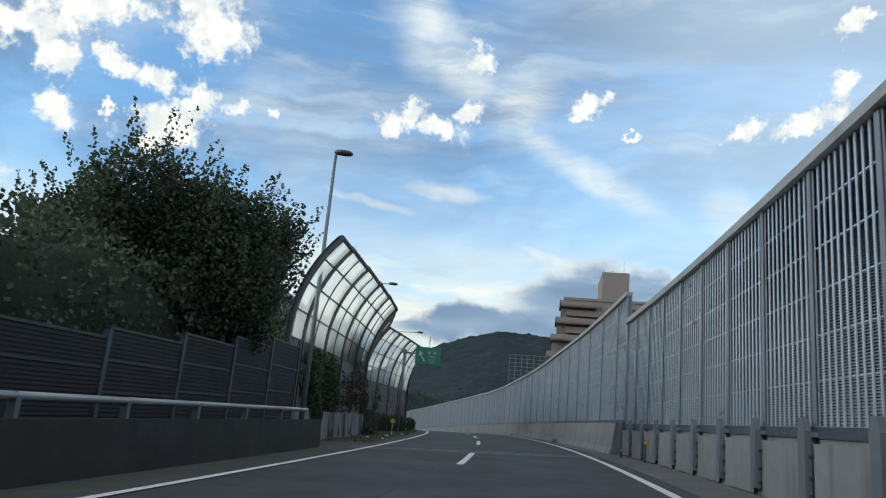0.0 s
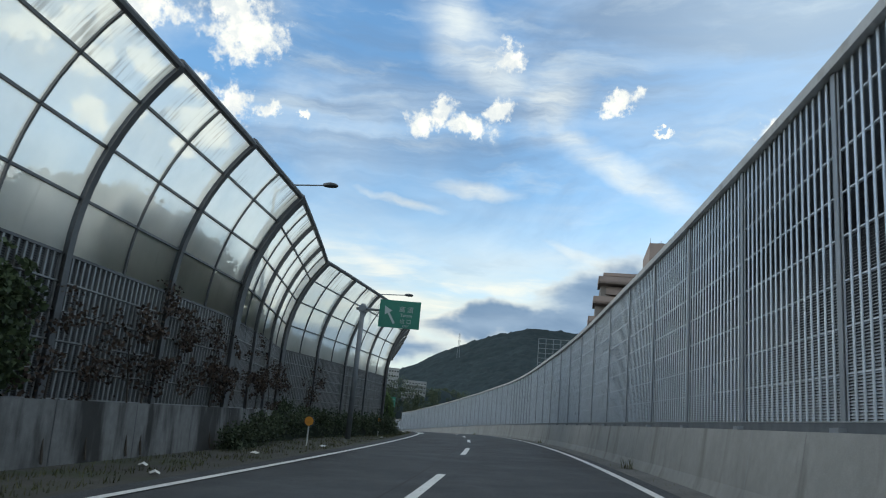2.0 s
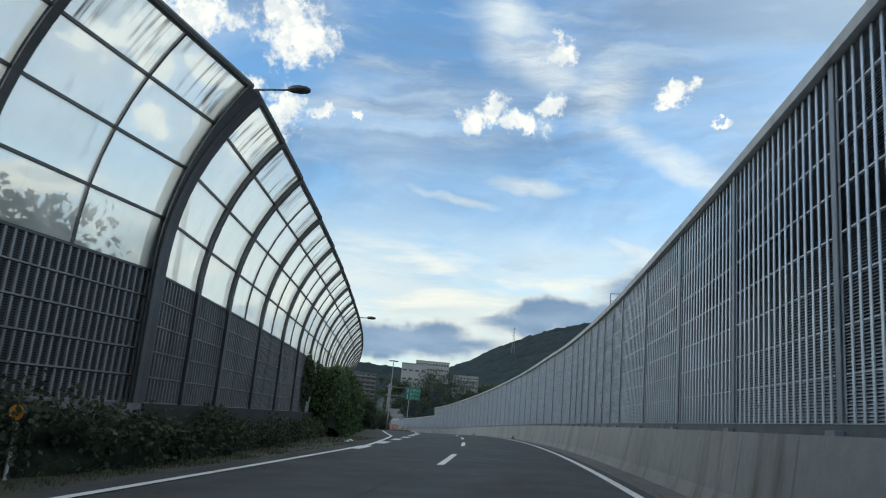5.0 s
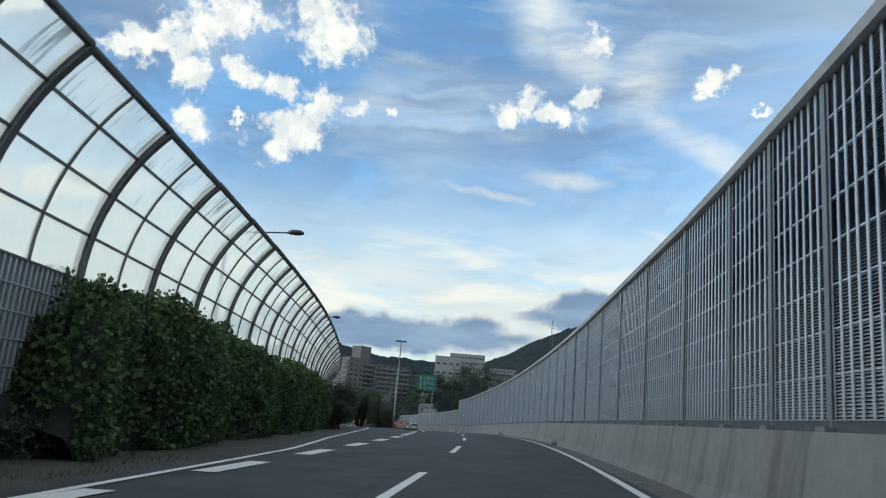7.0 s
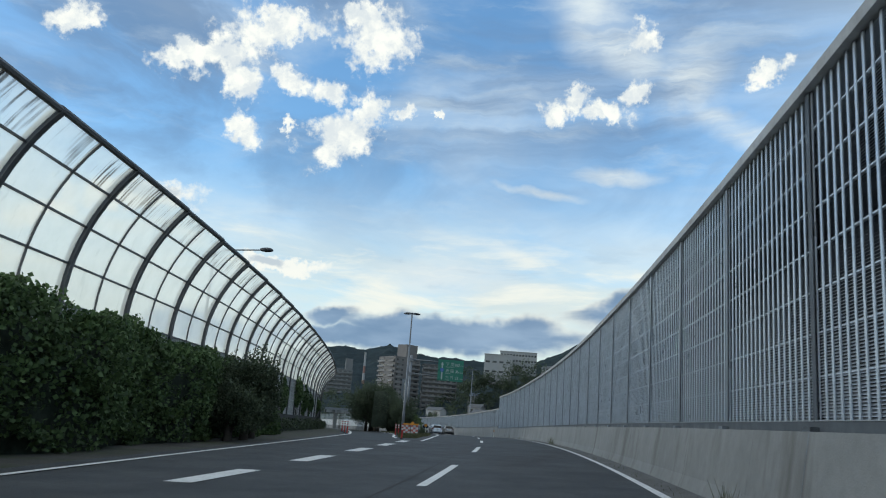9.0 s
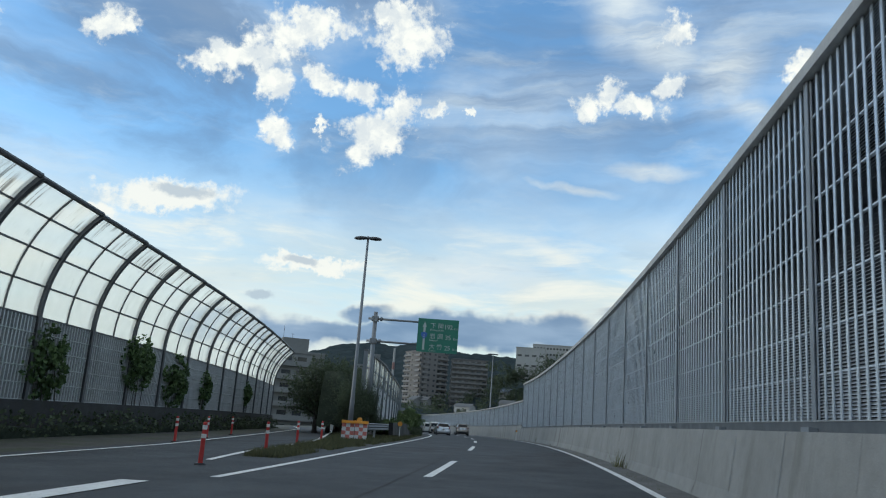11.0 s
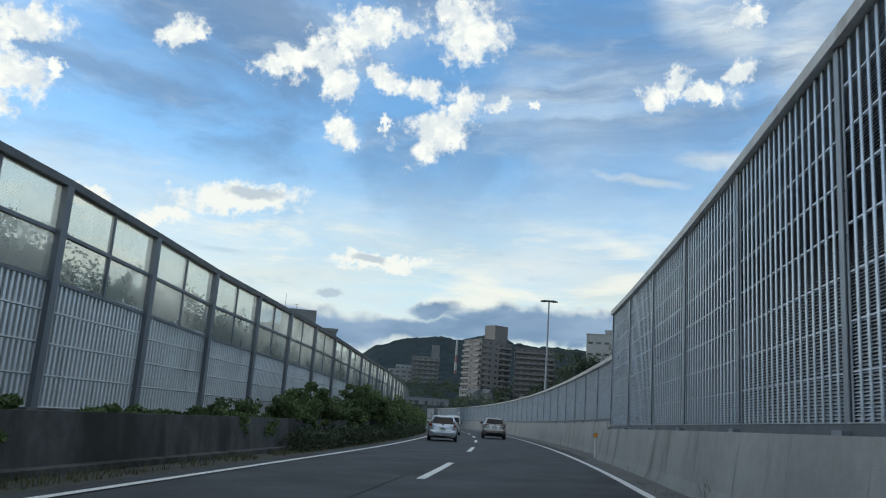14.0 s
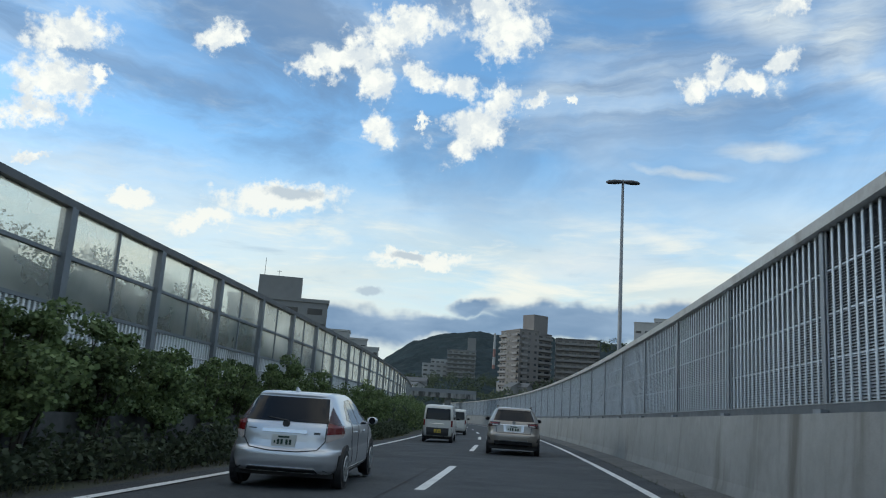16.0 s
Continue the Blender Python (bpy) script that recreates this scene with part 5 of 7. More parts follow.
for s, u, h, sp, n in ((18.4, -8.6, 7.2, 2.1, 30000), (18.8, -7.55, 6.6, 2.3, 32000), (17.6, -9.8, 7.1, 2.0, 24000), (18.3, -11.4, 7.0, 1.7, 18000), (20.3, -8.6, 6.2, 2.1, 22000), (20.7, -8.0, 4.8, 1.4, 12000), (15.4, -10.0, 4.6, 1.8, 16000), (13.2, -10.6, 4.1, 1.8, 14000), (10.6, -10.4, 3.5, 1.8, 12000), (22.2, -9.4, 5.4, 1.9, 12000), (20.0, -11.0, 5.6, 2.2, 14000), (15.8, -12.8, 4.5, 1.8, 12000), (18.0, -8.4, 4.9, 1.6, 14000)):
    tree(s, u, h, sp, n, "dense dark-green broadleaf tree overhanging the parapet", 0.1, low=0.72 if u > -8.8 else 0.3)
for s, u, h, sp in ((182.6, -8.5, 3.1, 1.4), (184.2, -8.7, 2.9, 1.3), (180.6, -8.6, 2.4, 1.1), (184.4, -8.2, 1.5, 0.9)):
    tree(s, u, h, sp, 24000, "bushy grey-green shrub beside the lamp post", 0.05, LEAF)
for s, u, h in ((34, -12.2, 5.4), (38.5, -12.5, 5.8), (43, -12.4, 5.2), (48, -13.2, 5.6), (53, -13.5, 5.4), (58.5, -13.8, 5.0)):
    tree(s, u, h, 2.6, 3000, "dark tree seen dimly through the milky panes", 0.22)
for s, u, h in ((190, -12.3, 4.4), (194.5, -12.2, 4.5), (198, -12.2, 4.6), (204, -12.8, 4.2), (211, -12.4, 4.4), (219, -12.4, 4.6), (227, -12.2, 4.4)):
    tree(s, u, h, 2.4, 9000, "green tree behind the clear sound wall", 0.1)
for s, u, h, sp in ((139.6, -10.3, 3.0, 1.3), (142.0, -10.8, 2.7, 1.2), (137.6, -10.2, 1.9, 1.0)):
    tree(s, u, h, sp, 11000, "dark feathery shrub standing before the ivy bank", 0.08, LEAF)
# ---- lamps, signs and road furniture ----
def lamp_head(long=0.62, wide=0.2, high=0.13):
    sh = Shape()
    secs = []
    for k, (w, h) in ((0, (0.3, 0.5)), (0.15, (0.75, 0.8)), (0.5, (1, 1)), (0.85, (0.8, 0.8)), (1, (0.3, 0.4))):
        x = k * long
        secs.append([(x, wide * w * math.cos(t), high * h * math.sin(t) * (0.7 if math.sin(t) < 0 else 1)) for t in (i * math.tau / 10 for i in range(10))])
    sh.loft(secs, closed=True, caps=True)
    return sh.mesh("lamp_head", DARK_METAL, True)


def arm_lamp(s, u_pole, u_tip, w_tip, label):
    """A lamp on a level arm reaching over the wall towards the road."""
    reach = u_tip - u_pole
    t = thing("street_lamp", stand(s, u_pole, -0.2, -90), label, "street lamp", "arm lamps behind the left wall")
    part("pole", Shape().tube([(0, 0, 0), (0, 0, w_tip * 0.6), (0, 0, w_tip - 0.1)], [0.09, 0.075, 0.055], 10).mesh("pole", POLE_PAINT, True), t)
    part("arm", Shape().tube([(0, 0, w_tip - 0.35), (reach * 0.15, 0, w_tip + 0.02), (reach - 0.6, 0, w_tip + 0.12)], [0.045, 0.035, 0.03], 8).mesh("arm", POLE_PAINT, True), t)
    part("lamp_head", lamp_head(), t, Matrix.Translation((reach - 0.65, 0, w_tip + 0.13)))
    return t


arm_lamp(53.6, -9.9, -7.3, 10.35, "grey street lamp with a level arm over the bent wall")
arm_lamp(78.4, -8.6, -5.65, 9.85, "grey street lamp with a level arm over the bent wall")
arm_lamp(112.8, -11.0, -7.95, 7.95, "grey street lamp with a level arm over the bent wall")
arm_lamp(145.0, -14.6, -11.75, 8.65, "grey street lamp with a level arm over the bent wall")
t = thing("street_lamp", stand(27.1, -7.25, -0.1), "tall dark street lamp post in front of the bent wall", "street lamp")
part("pole", Shape().tube([(0, 0, 0), (0, 0, 5), (0.0, 0, 10.7)], [0.105, 0.085, 0.055], 10).mesh("pole", POLE_PAINT, True), t)
part("lamp_head", lamp_head(0.7, 0.2, 0.14), t, Matrix.Translation((0, 0.05, 10.75)) @ pose(0, 0, 0, 0, 4, -90))


def double_lamp(s, u, high, label):
    t = thing("street_lamp", stand(s, u, -0.1), label, "street lamp", "double-headed lamps")
    part("pole", Shape().tube([(0, 0, 0), (0, 0, high * 0.18), (0, 0, high * 0.2), (0, 0, high)], [0.13, 0.125, 0.1, 0.055], 12).mesh("pole", POLE_PAINT, True), t)
    part("bracket", Shape().tube([(0, -0.25, high - 0.1), (0, 0, high - 0.06), (0, 0.25, high - 0.1)], [0.04, 0.045, 0.04], 8).mesh("bracket", POLE_PAINT, True), t)
    for a in (90, -90):
        part("lamp_head", lamp_head(0.72, 0.17, 0.12), t, pose(0, 0, high - 0.1, 0, 3, a))
    return t


double_lamp(177.4, -7.95, 10.45, "tall tapering lamp post with two heads on the island")
double_lamp(248.4, 3.95, 11.6, "tall tapering lamp post with two heads behind the wall")


def lettering(parent, text, x, y, size, mat, m, squeeze=1.0):
    cu = bpy.data.curves.new("lettering", "FONT")
    cu.body, cu.size, cu.extrude = text, size, 0.004
    cu.space_character = squeeze
    cu.materials.append(mat)
    return part("lettering", cu, parent, m @ Matrix.Translation((x, y, 0.012)))


def sign_face(parent, wide, high, m):
    """A board; x to the right and y up on its face."""
    sh = Shape().box(0, wide, 0, high, -0.03, 0.0)
    board = part("board", sh.mesh("board", SIGN_GREEN), parent, m)
    for y in (high * 0.28, high * 0.72):
        part("stiffener", Shape().box(0.05, wide - 0.05, y - 0.03, y + 0.03, -0.07, -0.03).mesh("stiffener", GALV), parent, m)
    return board


def facing(s, u, w, lean=0.0):
    """A pose on a plane facing back along the road: x right, y up, z towards the traffic."""
    p = at(s, u, w)
    return pose(p.x, p.y, p.z, 0, 0, heading(s)) @ pose(0, 0, 0, 90, 0, 0)


# exit sign on a cantilever
sg = thing("exit_sign", stand(59.7, -6.68, -0.1), "green exit sign with arrow on a grey cantilever post", "road sign")
inv = stand(59.7, -6.68, -0.1).inverted()
part("pole", Shape().tube([(0, 0, 0), (0, 0, 6.3)], [0.13, 0.11], 12).mesh("pole", POLE_PAINT, True), sg)
part("arm", Shape().tube([(0, 0.3, 6.06), (0, -1.3, 6.06)], [0.07, 0.055], 10).mesh("arm", POLE_PAINT, True), sg)
part("collar", Shape().box(-0.17, 0.17, -0.17, 0.17, 5.93, 6.2).mesh("collar", POLE_PAINT), sg)
fm = inv @ facing(59.5, -5.86, 5.13)
sign_face(sg, 1.93, 1.3, fm)
sh = Shape()
d = Vector((-0.52, 0.86, 0)).normalized()
n = Vector((d.y, -d.x, 0))
c = Vector((0.74, 0.2, 0.01))
sh.quad(c - n * 0.05, c + n * 0.05, c + d * 0.62 + n * 0.05, c + d * 0.62 - n * 0.05)
sh.quad(c + d * 0.58 + n * 0.2, c + d * 0.95, c + d * 0.58 - n * 0.2)
part("arrow", sh.mesh("arrow", SIGN_WHITE), sg, fm)
lettering(sg, "高 須", 0.92, 0.78, 0.3, SIGN_WHITE, fm)
lettering(sg, "Takasu", 1.0, 0.55, 0.2, SIGN_WHITE, fm)
lettering(sg, "出 口", 1.0, 0.24, 0.24, SIGN_WHITE, fm)
lettering(sg, "EXIT", 1.15, 0.06, 0.15, SIGN_WHITE, fm)

# distance sign
sg = thing("distance_sign", stand(183.0, -8.0, -0.1), "green distance sign with three towns on a grey cantilever post", "road sign")
inv = stand(183.0, -8.0, -0.1).inverted()
part("pole", Shape().tube([(0, 0, 0), (0, 0, 7.25)], [0.15, 0.12], 12).mesh("pole", POLE_PAINT, True), sg)
for z in (6.85, 5.55):
    part("arm", Shape().tube([(0, 0.4, z), (0, -2.55, z - 0.02)], [0.07, 0.055], 10).mesh("arm", POLE_PAINT, True), sg)
    part("collar", Shape().box(-0.19, 0.19, -0.19, 0.19, z - 0.14, z + 0.14).mesh("collar", POLE_PAINT), sg)
    part("flange", Shape().tube([(0, -0.3, z), (0, -0.42, z)], [0.12, 0.12], 10).mesh("flange", POLE_PAINT), sg)
fm = inv @ facing(182.8, -5.44, 4.94)
sign_face(sg, 2.36, 1.94, fm)
for row, (town, latin, km) in enumerate((("下 関", "Shimonoseki", "192"), ("岩 国", "Iwakuni", "35"), ("大 竹", "Otake", "25"))):
    y = 1.42 - row * 0.6
    lettering(sg, town, 0.72, y, 0.34, SIGN_WHITE, fm)
    lettering(sg, latin, 0.7, y - 0.17, 0.16, SIGN_WHITE, fm)
    lettering(sg, km, 1.5 if len(km) == 3 else 1.6, y - 0.05, 0.38, SIGN_WHITE, fm, 0.9)
    lettering(sg, "Km", 2.08, y - 0.05, 0.2, SIGN_WHITE, fm)
sh = Shape()
sh.quad((0.33, 0.12, 0.01), (0.45, 0.12, 0.01), (0.45, 1.5, 0.01), (0.33, 1.5, 0.01))
sh.quad((0.26, 1.45, 0.01), (0.52, 1.45, 0.01), (0.39, 1.75, 0.01))
part("arrow", sh.mesh("arrow", SIGN_WHITE), sg, fm)
sh = Shape()
sh.quad(*[(0.39 + 0.2 * x, 0.95 + 0.2 * y, 0.016) for x, y in ((-0.9, 0.75), (0, 1.0), (0.9, 0.75), (0.8, -0.2), (0, -1.0), (-0.8, -0.2))])
part("shield", sh.mesh("shield", SIGN_BLUE), sg, fm)
lettering(sg, "2", 0.32, 0.86, 0.24, SIGN_WHITE, fm @ Matrix.Translation((0, 0, 0.008)))

# small red give-way sign in the bay
sg = thing("give_way_sign", stand(61.0, -8.75, -0.1), "small faded red triangular sign on a thin post", "road sign")
part("pole", Shape().tube([(0, 0, 0), (0, 0, 3.1)], [0.03, 0.03], 8).mesh("pole", POLE_PAINT), sg)
sh = Shape()
sh.loft([[(-0.05, -0.2, 3.12), (-0.05, 0.2, 3.12), (-0.05, 0, 2.75)], [(-0.035, -0.2, 3.12), (-0.035, 0.2, 3.12), (-0.035, 0, 2.75)]], closed=True, caps=True)
part("plate", sh.mesh("plate", RED), sg)


def reflector_post(s, u, high, r, label, pole=WHITE):
    """A round amber reflector on a short post."""
    t = thing("reflector_post", stand(s, u, -0.08), label, "reflector post", "amber reflector posts")
    part("post", Shape().tube([(0, 0, 0), (0, 0, high)], [0.025, 0.025], 8).mesh("post", pole), t)
    sh = Shape().tube([(-0.05, 0, high + r * 0.7), (0.0, 0, high + r * 0.7)], [r, r], 14)
    part("reflector", sh.mesh("reflector", ORANGE), t)
    part("rim", Shape().tube([(-0.045, 0, high + r * 0.7), (0.02, 0, high + r * 0.7)], [r * 1.15, r * 1.15], 14).mesh("rim", DARK_METAL), t)
    return t


reflector_post(49.7, -6.4, 0.72, 0.15, "large amber round reflector on a white post by the verge")
reflector_post(69.4, -6.35, 0.85, 0.11, "amber round reflector on a white post in the weeds")
reflector_post(184.8, -6.2, 0.8, 0.14, "amber round reflector on a post beside the guard rail")
reflector_post(END_S + 1.6, 2.85, 0.85, 0.075, "amber round reflector on a white post at the parapet end")
reflector_post(24.5, 3.3, 0.3, 0.045, "amber round reflector at the wall foot", DARK_METAL)
reflector_post(21.1, 3.42, 0.6, 0.045, "amber round reflector at the wall foot", DARK_METAL)


def delineator(s, u):
    t = thing("delineator", stand(s, u, -0.02), "red rubber lane post with two white bands", "delineator", "red lane posts along the ramp")
    part("base", Shape().tube([(0, 0, 0), (0, 0, 0.05)], [0.12, 0.1], 12).mesh("base", BLACK), t)
    part("post", Shape().tube([(0, 0, 0.05), (0, 0, 0.78), (0, 0, 0.8)], [0.045, 0.04, 0.025], 10).mesh("post", RED), t)
    for z in (0.5, 0.66):
        part("band", Shape().tube([(0, 0, z), (0, 0, z + 0.08)], [0.047, 0.047], 10, False).mesh("band", WHITE), t)


for s, u in ((161.5, -10.3), (158.0, -6.35), (166.7, -11.3), (172.7, -12.4), (165.2, -7.5), (169.8, -7.7), (152.5, -5.8)):
    delineator(s, u)


def barricade(s, u, turn):
    """A checked red and white crash board with an orange top."""
    t = thing("barricade", stand(s, u, -0.05, turn), "faded red and white checked crash board with orange top", "barricade", "crash boards at the exit island")
    part("board", Shape().box(-0.03, 0.03, -0.28, 0.28, 0.12, 0.8).mesh("board", WHITE), t)
    for i in range(3):
        for j in range(4):
            if (i + j) % 2:
                part("check", Shape().box(-0.036, -0.031, -0.28 + i * 0.187, -0.28 + (i + 1) * 0.187, 0.12 + j * 0.17, 0.12 + (j + 1) * 0.17).mesh("check", FAINT_RED), t)
    part("top", Shape().box(-0.1, 0.1, -0.3, 0.3, 0.8, 0.92).mesh("top", ORANGE), t)
    for y in (-0.2, 0.2):
        part("leg", Shape().box(-0.03, 0.03, y - 0.03, y + 0.03, 0, 0.14).mesh("leg", DARK_METAL), t)


barricade(173.6, -7.35, 4)
barricade(173.4, -6.72, -6)
t = thing("warning_lamp", stand(174.2, -6.95, -0.05), "amber round warning lamp on a short post", "warning lamp")
part("post", Shape().tube([(0, 0, 0), (0, 0, 0.85)], [0.03, 0.03], 8).mesh("post", DARK_METAL), t)
part("lens", Shape().tube([(-0.06, 0, 0.95), (0.02, 0, 0.95)], [0.12, 0.12], 14).mesh("lens", ORANGE), t)

guard = thing("guard_rail", Matrix(), "grey corrugated steel guard rail at the exit island", "guard rail", kind="structure")
rail_line = table([(175.5, -7.6), (178, -7.0), (186, -6.5), (200, -6.3)])
for i in range(2):
    a = 176 + i * 3.5
    secs = []
    for q in (a, a + 1.75, a + 3.52):
        u = rail_line(q)
        secs.append([at(q, u + x, w) for x, w in ((0, 0.42), (0.05, 0.47), (0.0, 0.54), (0.05, 0.61), (0.0, 0.68), (0.05, 0.74), (0, 0.78), (-0.02, 0.6))])
    part("beam", Shape().loft(secs, closed=True, caps=True).mesh("beam", POLE_PAINT), guard)
    part("post", Shape().tube([(0, 0, 0), (0, 0, 0.75)], [0.06, 0.06], 8).mesh("post", GALV), guard, stand(a + 0.1, rail_line(a) - 0.09, -0.08))
for s, u, a in ((37.5, -6.4, 20), (43.0, -6.1, 80), (49.0, -5.7, 140), (64.0, -5.6, 10), (90.5, -5.7, 60), (92.5, -5.9, 100), (36, -5.5, 33)):
    sh = Shape()
    sh.loft([[(-0.18, -0.1, 0), (0.0, -0.14, 0.04), (0.2, -0.06, 0.01)], [(-0.2, 0.02, 0.06), (0.02, 0.0, 0.11), (0.2, 0.03, 0.05)], [(-0.14, 0.12, 0.0), (0.03, 0.15, 0.03), (0.16, 0.1, 0.0)]])
    tagged(new("litter", sh.mesh("litter", WHITE)), "crumpled white plastic litter on the verge", "litter", "litter on the verge").matrix_basis = stand(s, u, -0.03, a) @ Matrix.Scale(0.6, 4)


# ---- vehicles ----
class Shell:
    """A car's skin: at each height a rounded outline. rows: (z, x of the tail, x of the nose, half width)."""

    def __init__(self, rows, power):
        self.rows, self.n = rows, power
        self.r, self.f, self.h = (table([(q[0], q[k]) for q in rows]) for k in (1, 2, 3))

    def tail(self, y, z):
        r, f, h = self.r(z), self.f(z), self.h(z)
        return (r + f) / 2 - (f - r) / 2 * (1 - min(abs(y) / h, 0.9999) ** self.n) ** (1 / self.n)

    def flank(self, x, z):
        r, f, h = self.r(z), self.f(z), self.h(z)
        return h * (1 - min(abs(x - (r + f) / 2) / ((f - r) / 2), 0.9999) ** self.n) ** (1 / self.n)

    def outline(self, z, count=112):
        r, f, h = self.r(z), self.f(z), self.h(z)
        out = []
        for i in range(count):
            t = math.tau * i / count
            c, s_ = math.cos(t), math.sin(t)
            out.append(((r + f) / 2 + (f - r) / 2 * math.copysign(abs(c) ** (2 / self.n), c), h * math.copysign(abs(s_) ** (2 / self.n), s_), z))
        return out

    def skin(self, z0, z1):
        zs = [q[0] for q in self.rows]
        fine = sorted(set([z0, z1] + [a + (b - a) * k / 3 for a, b in zip(zs, zs[1:]) for k in range(4) if z0 <= a + (b - a) * k / 3 <= z1]))
        return Shape().loft([self.outline(z) for z in fine], closed=True, caps=True)


def patch(parent, name, mat, shell, corners, out=0.007, on="tail", label="", n=8):
    """A raised sheet that follows the skin between four corners: (y, z) on the tail, (x, z) on a flank (on = 1 or -1)."""
    a, b, c, d = [Vector(p) for p in corners]
    grid = []
    for i in range(n + 1):
        row = []
        for j in range(n + 1):
            p = a.lerp(b, i / n).lerp(d.lerp(c, i / n), j / n)
            if on == "tail":
                row.append((shell.tail(p[0], p[1]), p[0], p[1]))
            else:
                row.append((p[0], on * shell.flank(p[0], p[1]), p[1]))
        grid.append(row)

    def lift(p, o):
        return (p[0] - o, p[1] * (1 + o * 0.3), p[2]) if on == "tail" else (p[0], p[1] + on * o, p[2])
    sh = Shape()
    sh.loft([[lift(p, out) for p in row] for row in grid])
    rim = grid[0] + [row[-1] for row in grid[1:]] + grid[-1][-2::-1] + [row[0] for row in grid[-2:0:-1]]
    sh.loft([[lift(p, out) for p in rim], [lift(p, -0.03) for p in rim]], closed=True)
    return part(name, sh.mesh(name, mat), parent, None, label)


def seam_line(parent, shell, pts, r=0.006, on="tail"):
    out = []
    for (y0, z0), (y1, z1) in zip(pts, pts[1:]):
        for k in range(6):
            y, z = y0 + (y1 - y0) * k / 6, z0 + (z1 - z0) * k / 6
            out.append((shell.tail(y, z) - 0.002, y, z) if on == "tail" else (y, on * (shell.flank(y, z) + 0.001), z))
    part("panel_gap", Shape().tube(out, [r] * len(out), 5).mesh("panel_gap", BLACK), parent)


def wheel(parent, x, y, r, wide, side_sign):
    w = part("wheel", Shape().tube([(0, -wide / 2, 0), (0, -wide * 0.42, 0), (0, wide * 0.42, 0), (0, wide / 2, 0)], [r * 0.9, r, r, r * 0.9], 28).mesh("wheel", RUBBER, False), parent, Matrix.Translation((x, y, r)))
    o = side_sign * (wide / 2 + 0.003)
    n = 28
    ring = Shape().loft([[(math.cos(t) * r * k, o + side_sign * z, math.sin(t) * r * k) for t in (i * math.tau / n for i in range(n))] for k, z in ((0.68, -0.01), (0.66, 0.012), (0.58, 0.01), (0.56, -0.02))], closed=True)
    part("rim", ring.mesh("rim", GALV), w)
    for i in range(9):
        t = i * math.tau / 9
        sp = Shape().box(0.05 * r, 0.6 * r, -0.008, 0.012, -0.055 * r, 0.055 * r).mesh("spoke", GALV)
        part("spoke", sp, w, Matrix.Translation((0, o, 0)) @ Matrix.Rotation(-t, 4, "Y"))
    part("hub", Shape().tube([(0, o - 0.01, 0), (0, o + side_sign * 0.018, 0)], [r * 0.17, r * 0.14], 14).mesh("hub", GALV), w)
    return w


def car(name, m, label, paint, shell, z_low, z_top, wd, ln, wheels, r, plate, mirror):
    t = thing(name, m, label, "car")
    part("body", shell.skin(z_low, z_top).mesh("body", paint, True), t)
    for x in wheels:
        for sgn in (-1, 1):
            # no arch is cut out: a black disc stands for its shade and trim
            part("wheel_arch", Shape().tube([(0, -0.05, 0), (0, 0.05, 0)], [r + 0.05, r + 0.05], 28).mesh("wheel_arch", BLACK), t, Matrix.Translation((x, sgn * (shell.flank(x, r + 0.2) - 0.044), r + 0.015)))
            wheel(t, x, sgn * (shell.flank(x, r + 0.2) - 0.085), r, 0.19, sgn)
    part("underside", Shape().box(0.3, ln - 0.4, -wd / 2 + 0.12, wd / 2 - 0.12, r * 0.55, z_low + 0.02).mesh("underside", BLACK), t)
    z, wide, high, mat = plate
    pl = part("number_plate", Shape().box(-0.02, 0, -wide / 2, wide / 2, 0, high).mesh("number_plate", mat), t, Matrix.Translation((shell.tail(0, z + high / 2) - 0.012, 0, z)))
    for q in (-0.34, -0.19, 0.02, 0.17):
        part("bar", Shape().box(-0.023, -0.0205, wide * q, wide * (q + 0.1), high * 0.16, high * 0.6).mesh("bar", INK), pl)
    part("bar", Shape().box(-0.023, -0.0205, -wide * 0.24, wide * 0.24, high * 0.72, high * 0.88).mesh("bar", INK), pl)
    part("bar", Shape().box(-0.023, -0.0205, wide * 0.33, wide * 0.4, high * 0.24, high * 0.5).mesh("bar", INK), pl)
    x, z, mmat = mirror
    for sgn in (-1, 1):
        y = sgn * (shell.flank(x, z) + 0.03)
        sh = Shape()
        secs = []
        for k, (dx, g) in enumerate(((0.0, 0.9), (0.03, 1.0), (0.09, 0.9), (0.15, 0.5))):
            secs.append([(dx, sgn * (0.1 + 0.1 * g * math.cos(q)), 0.068 * g * math.sin(q)) for q in (i * math.tau / 14 for i in range(14))])
        sh.loft(secs, closed=True, caps=True)
        sh.box(0.04, 0.1, min(0, sgn * 0.05) - 0.04, max(0, sgn * 0.05) + 0.04, -0.06, -0.03)
        mr = part("mirror", sh.mesh("mirror", mmat, True), t, Matrix.Translation((x, y, z)))
        part("mirror_glass", Shape().tube([(-0.006, sgn * 0.1, 0), (0.004, sgn * 0.1, 0)], [0.06, 0.06], 14).mesh("mirror_glass", CAR_GLASS), mr)
    return t


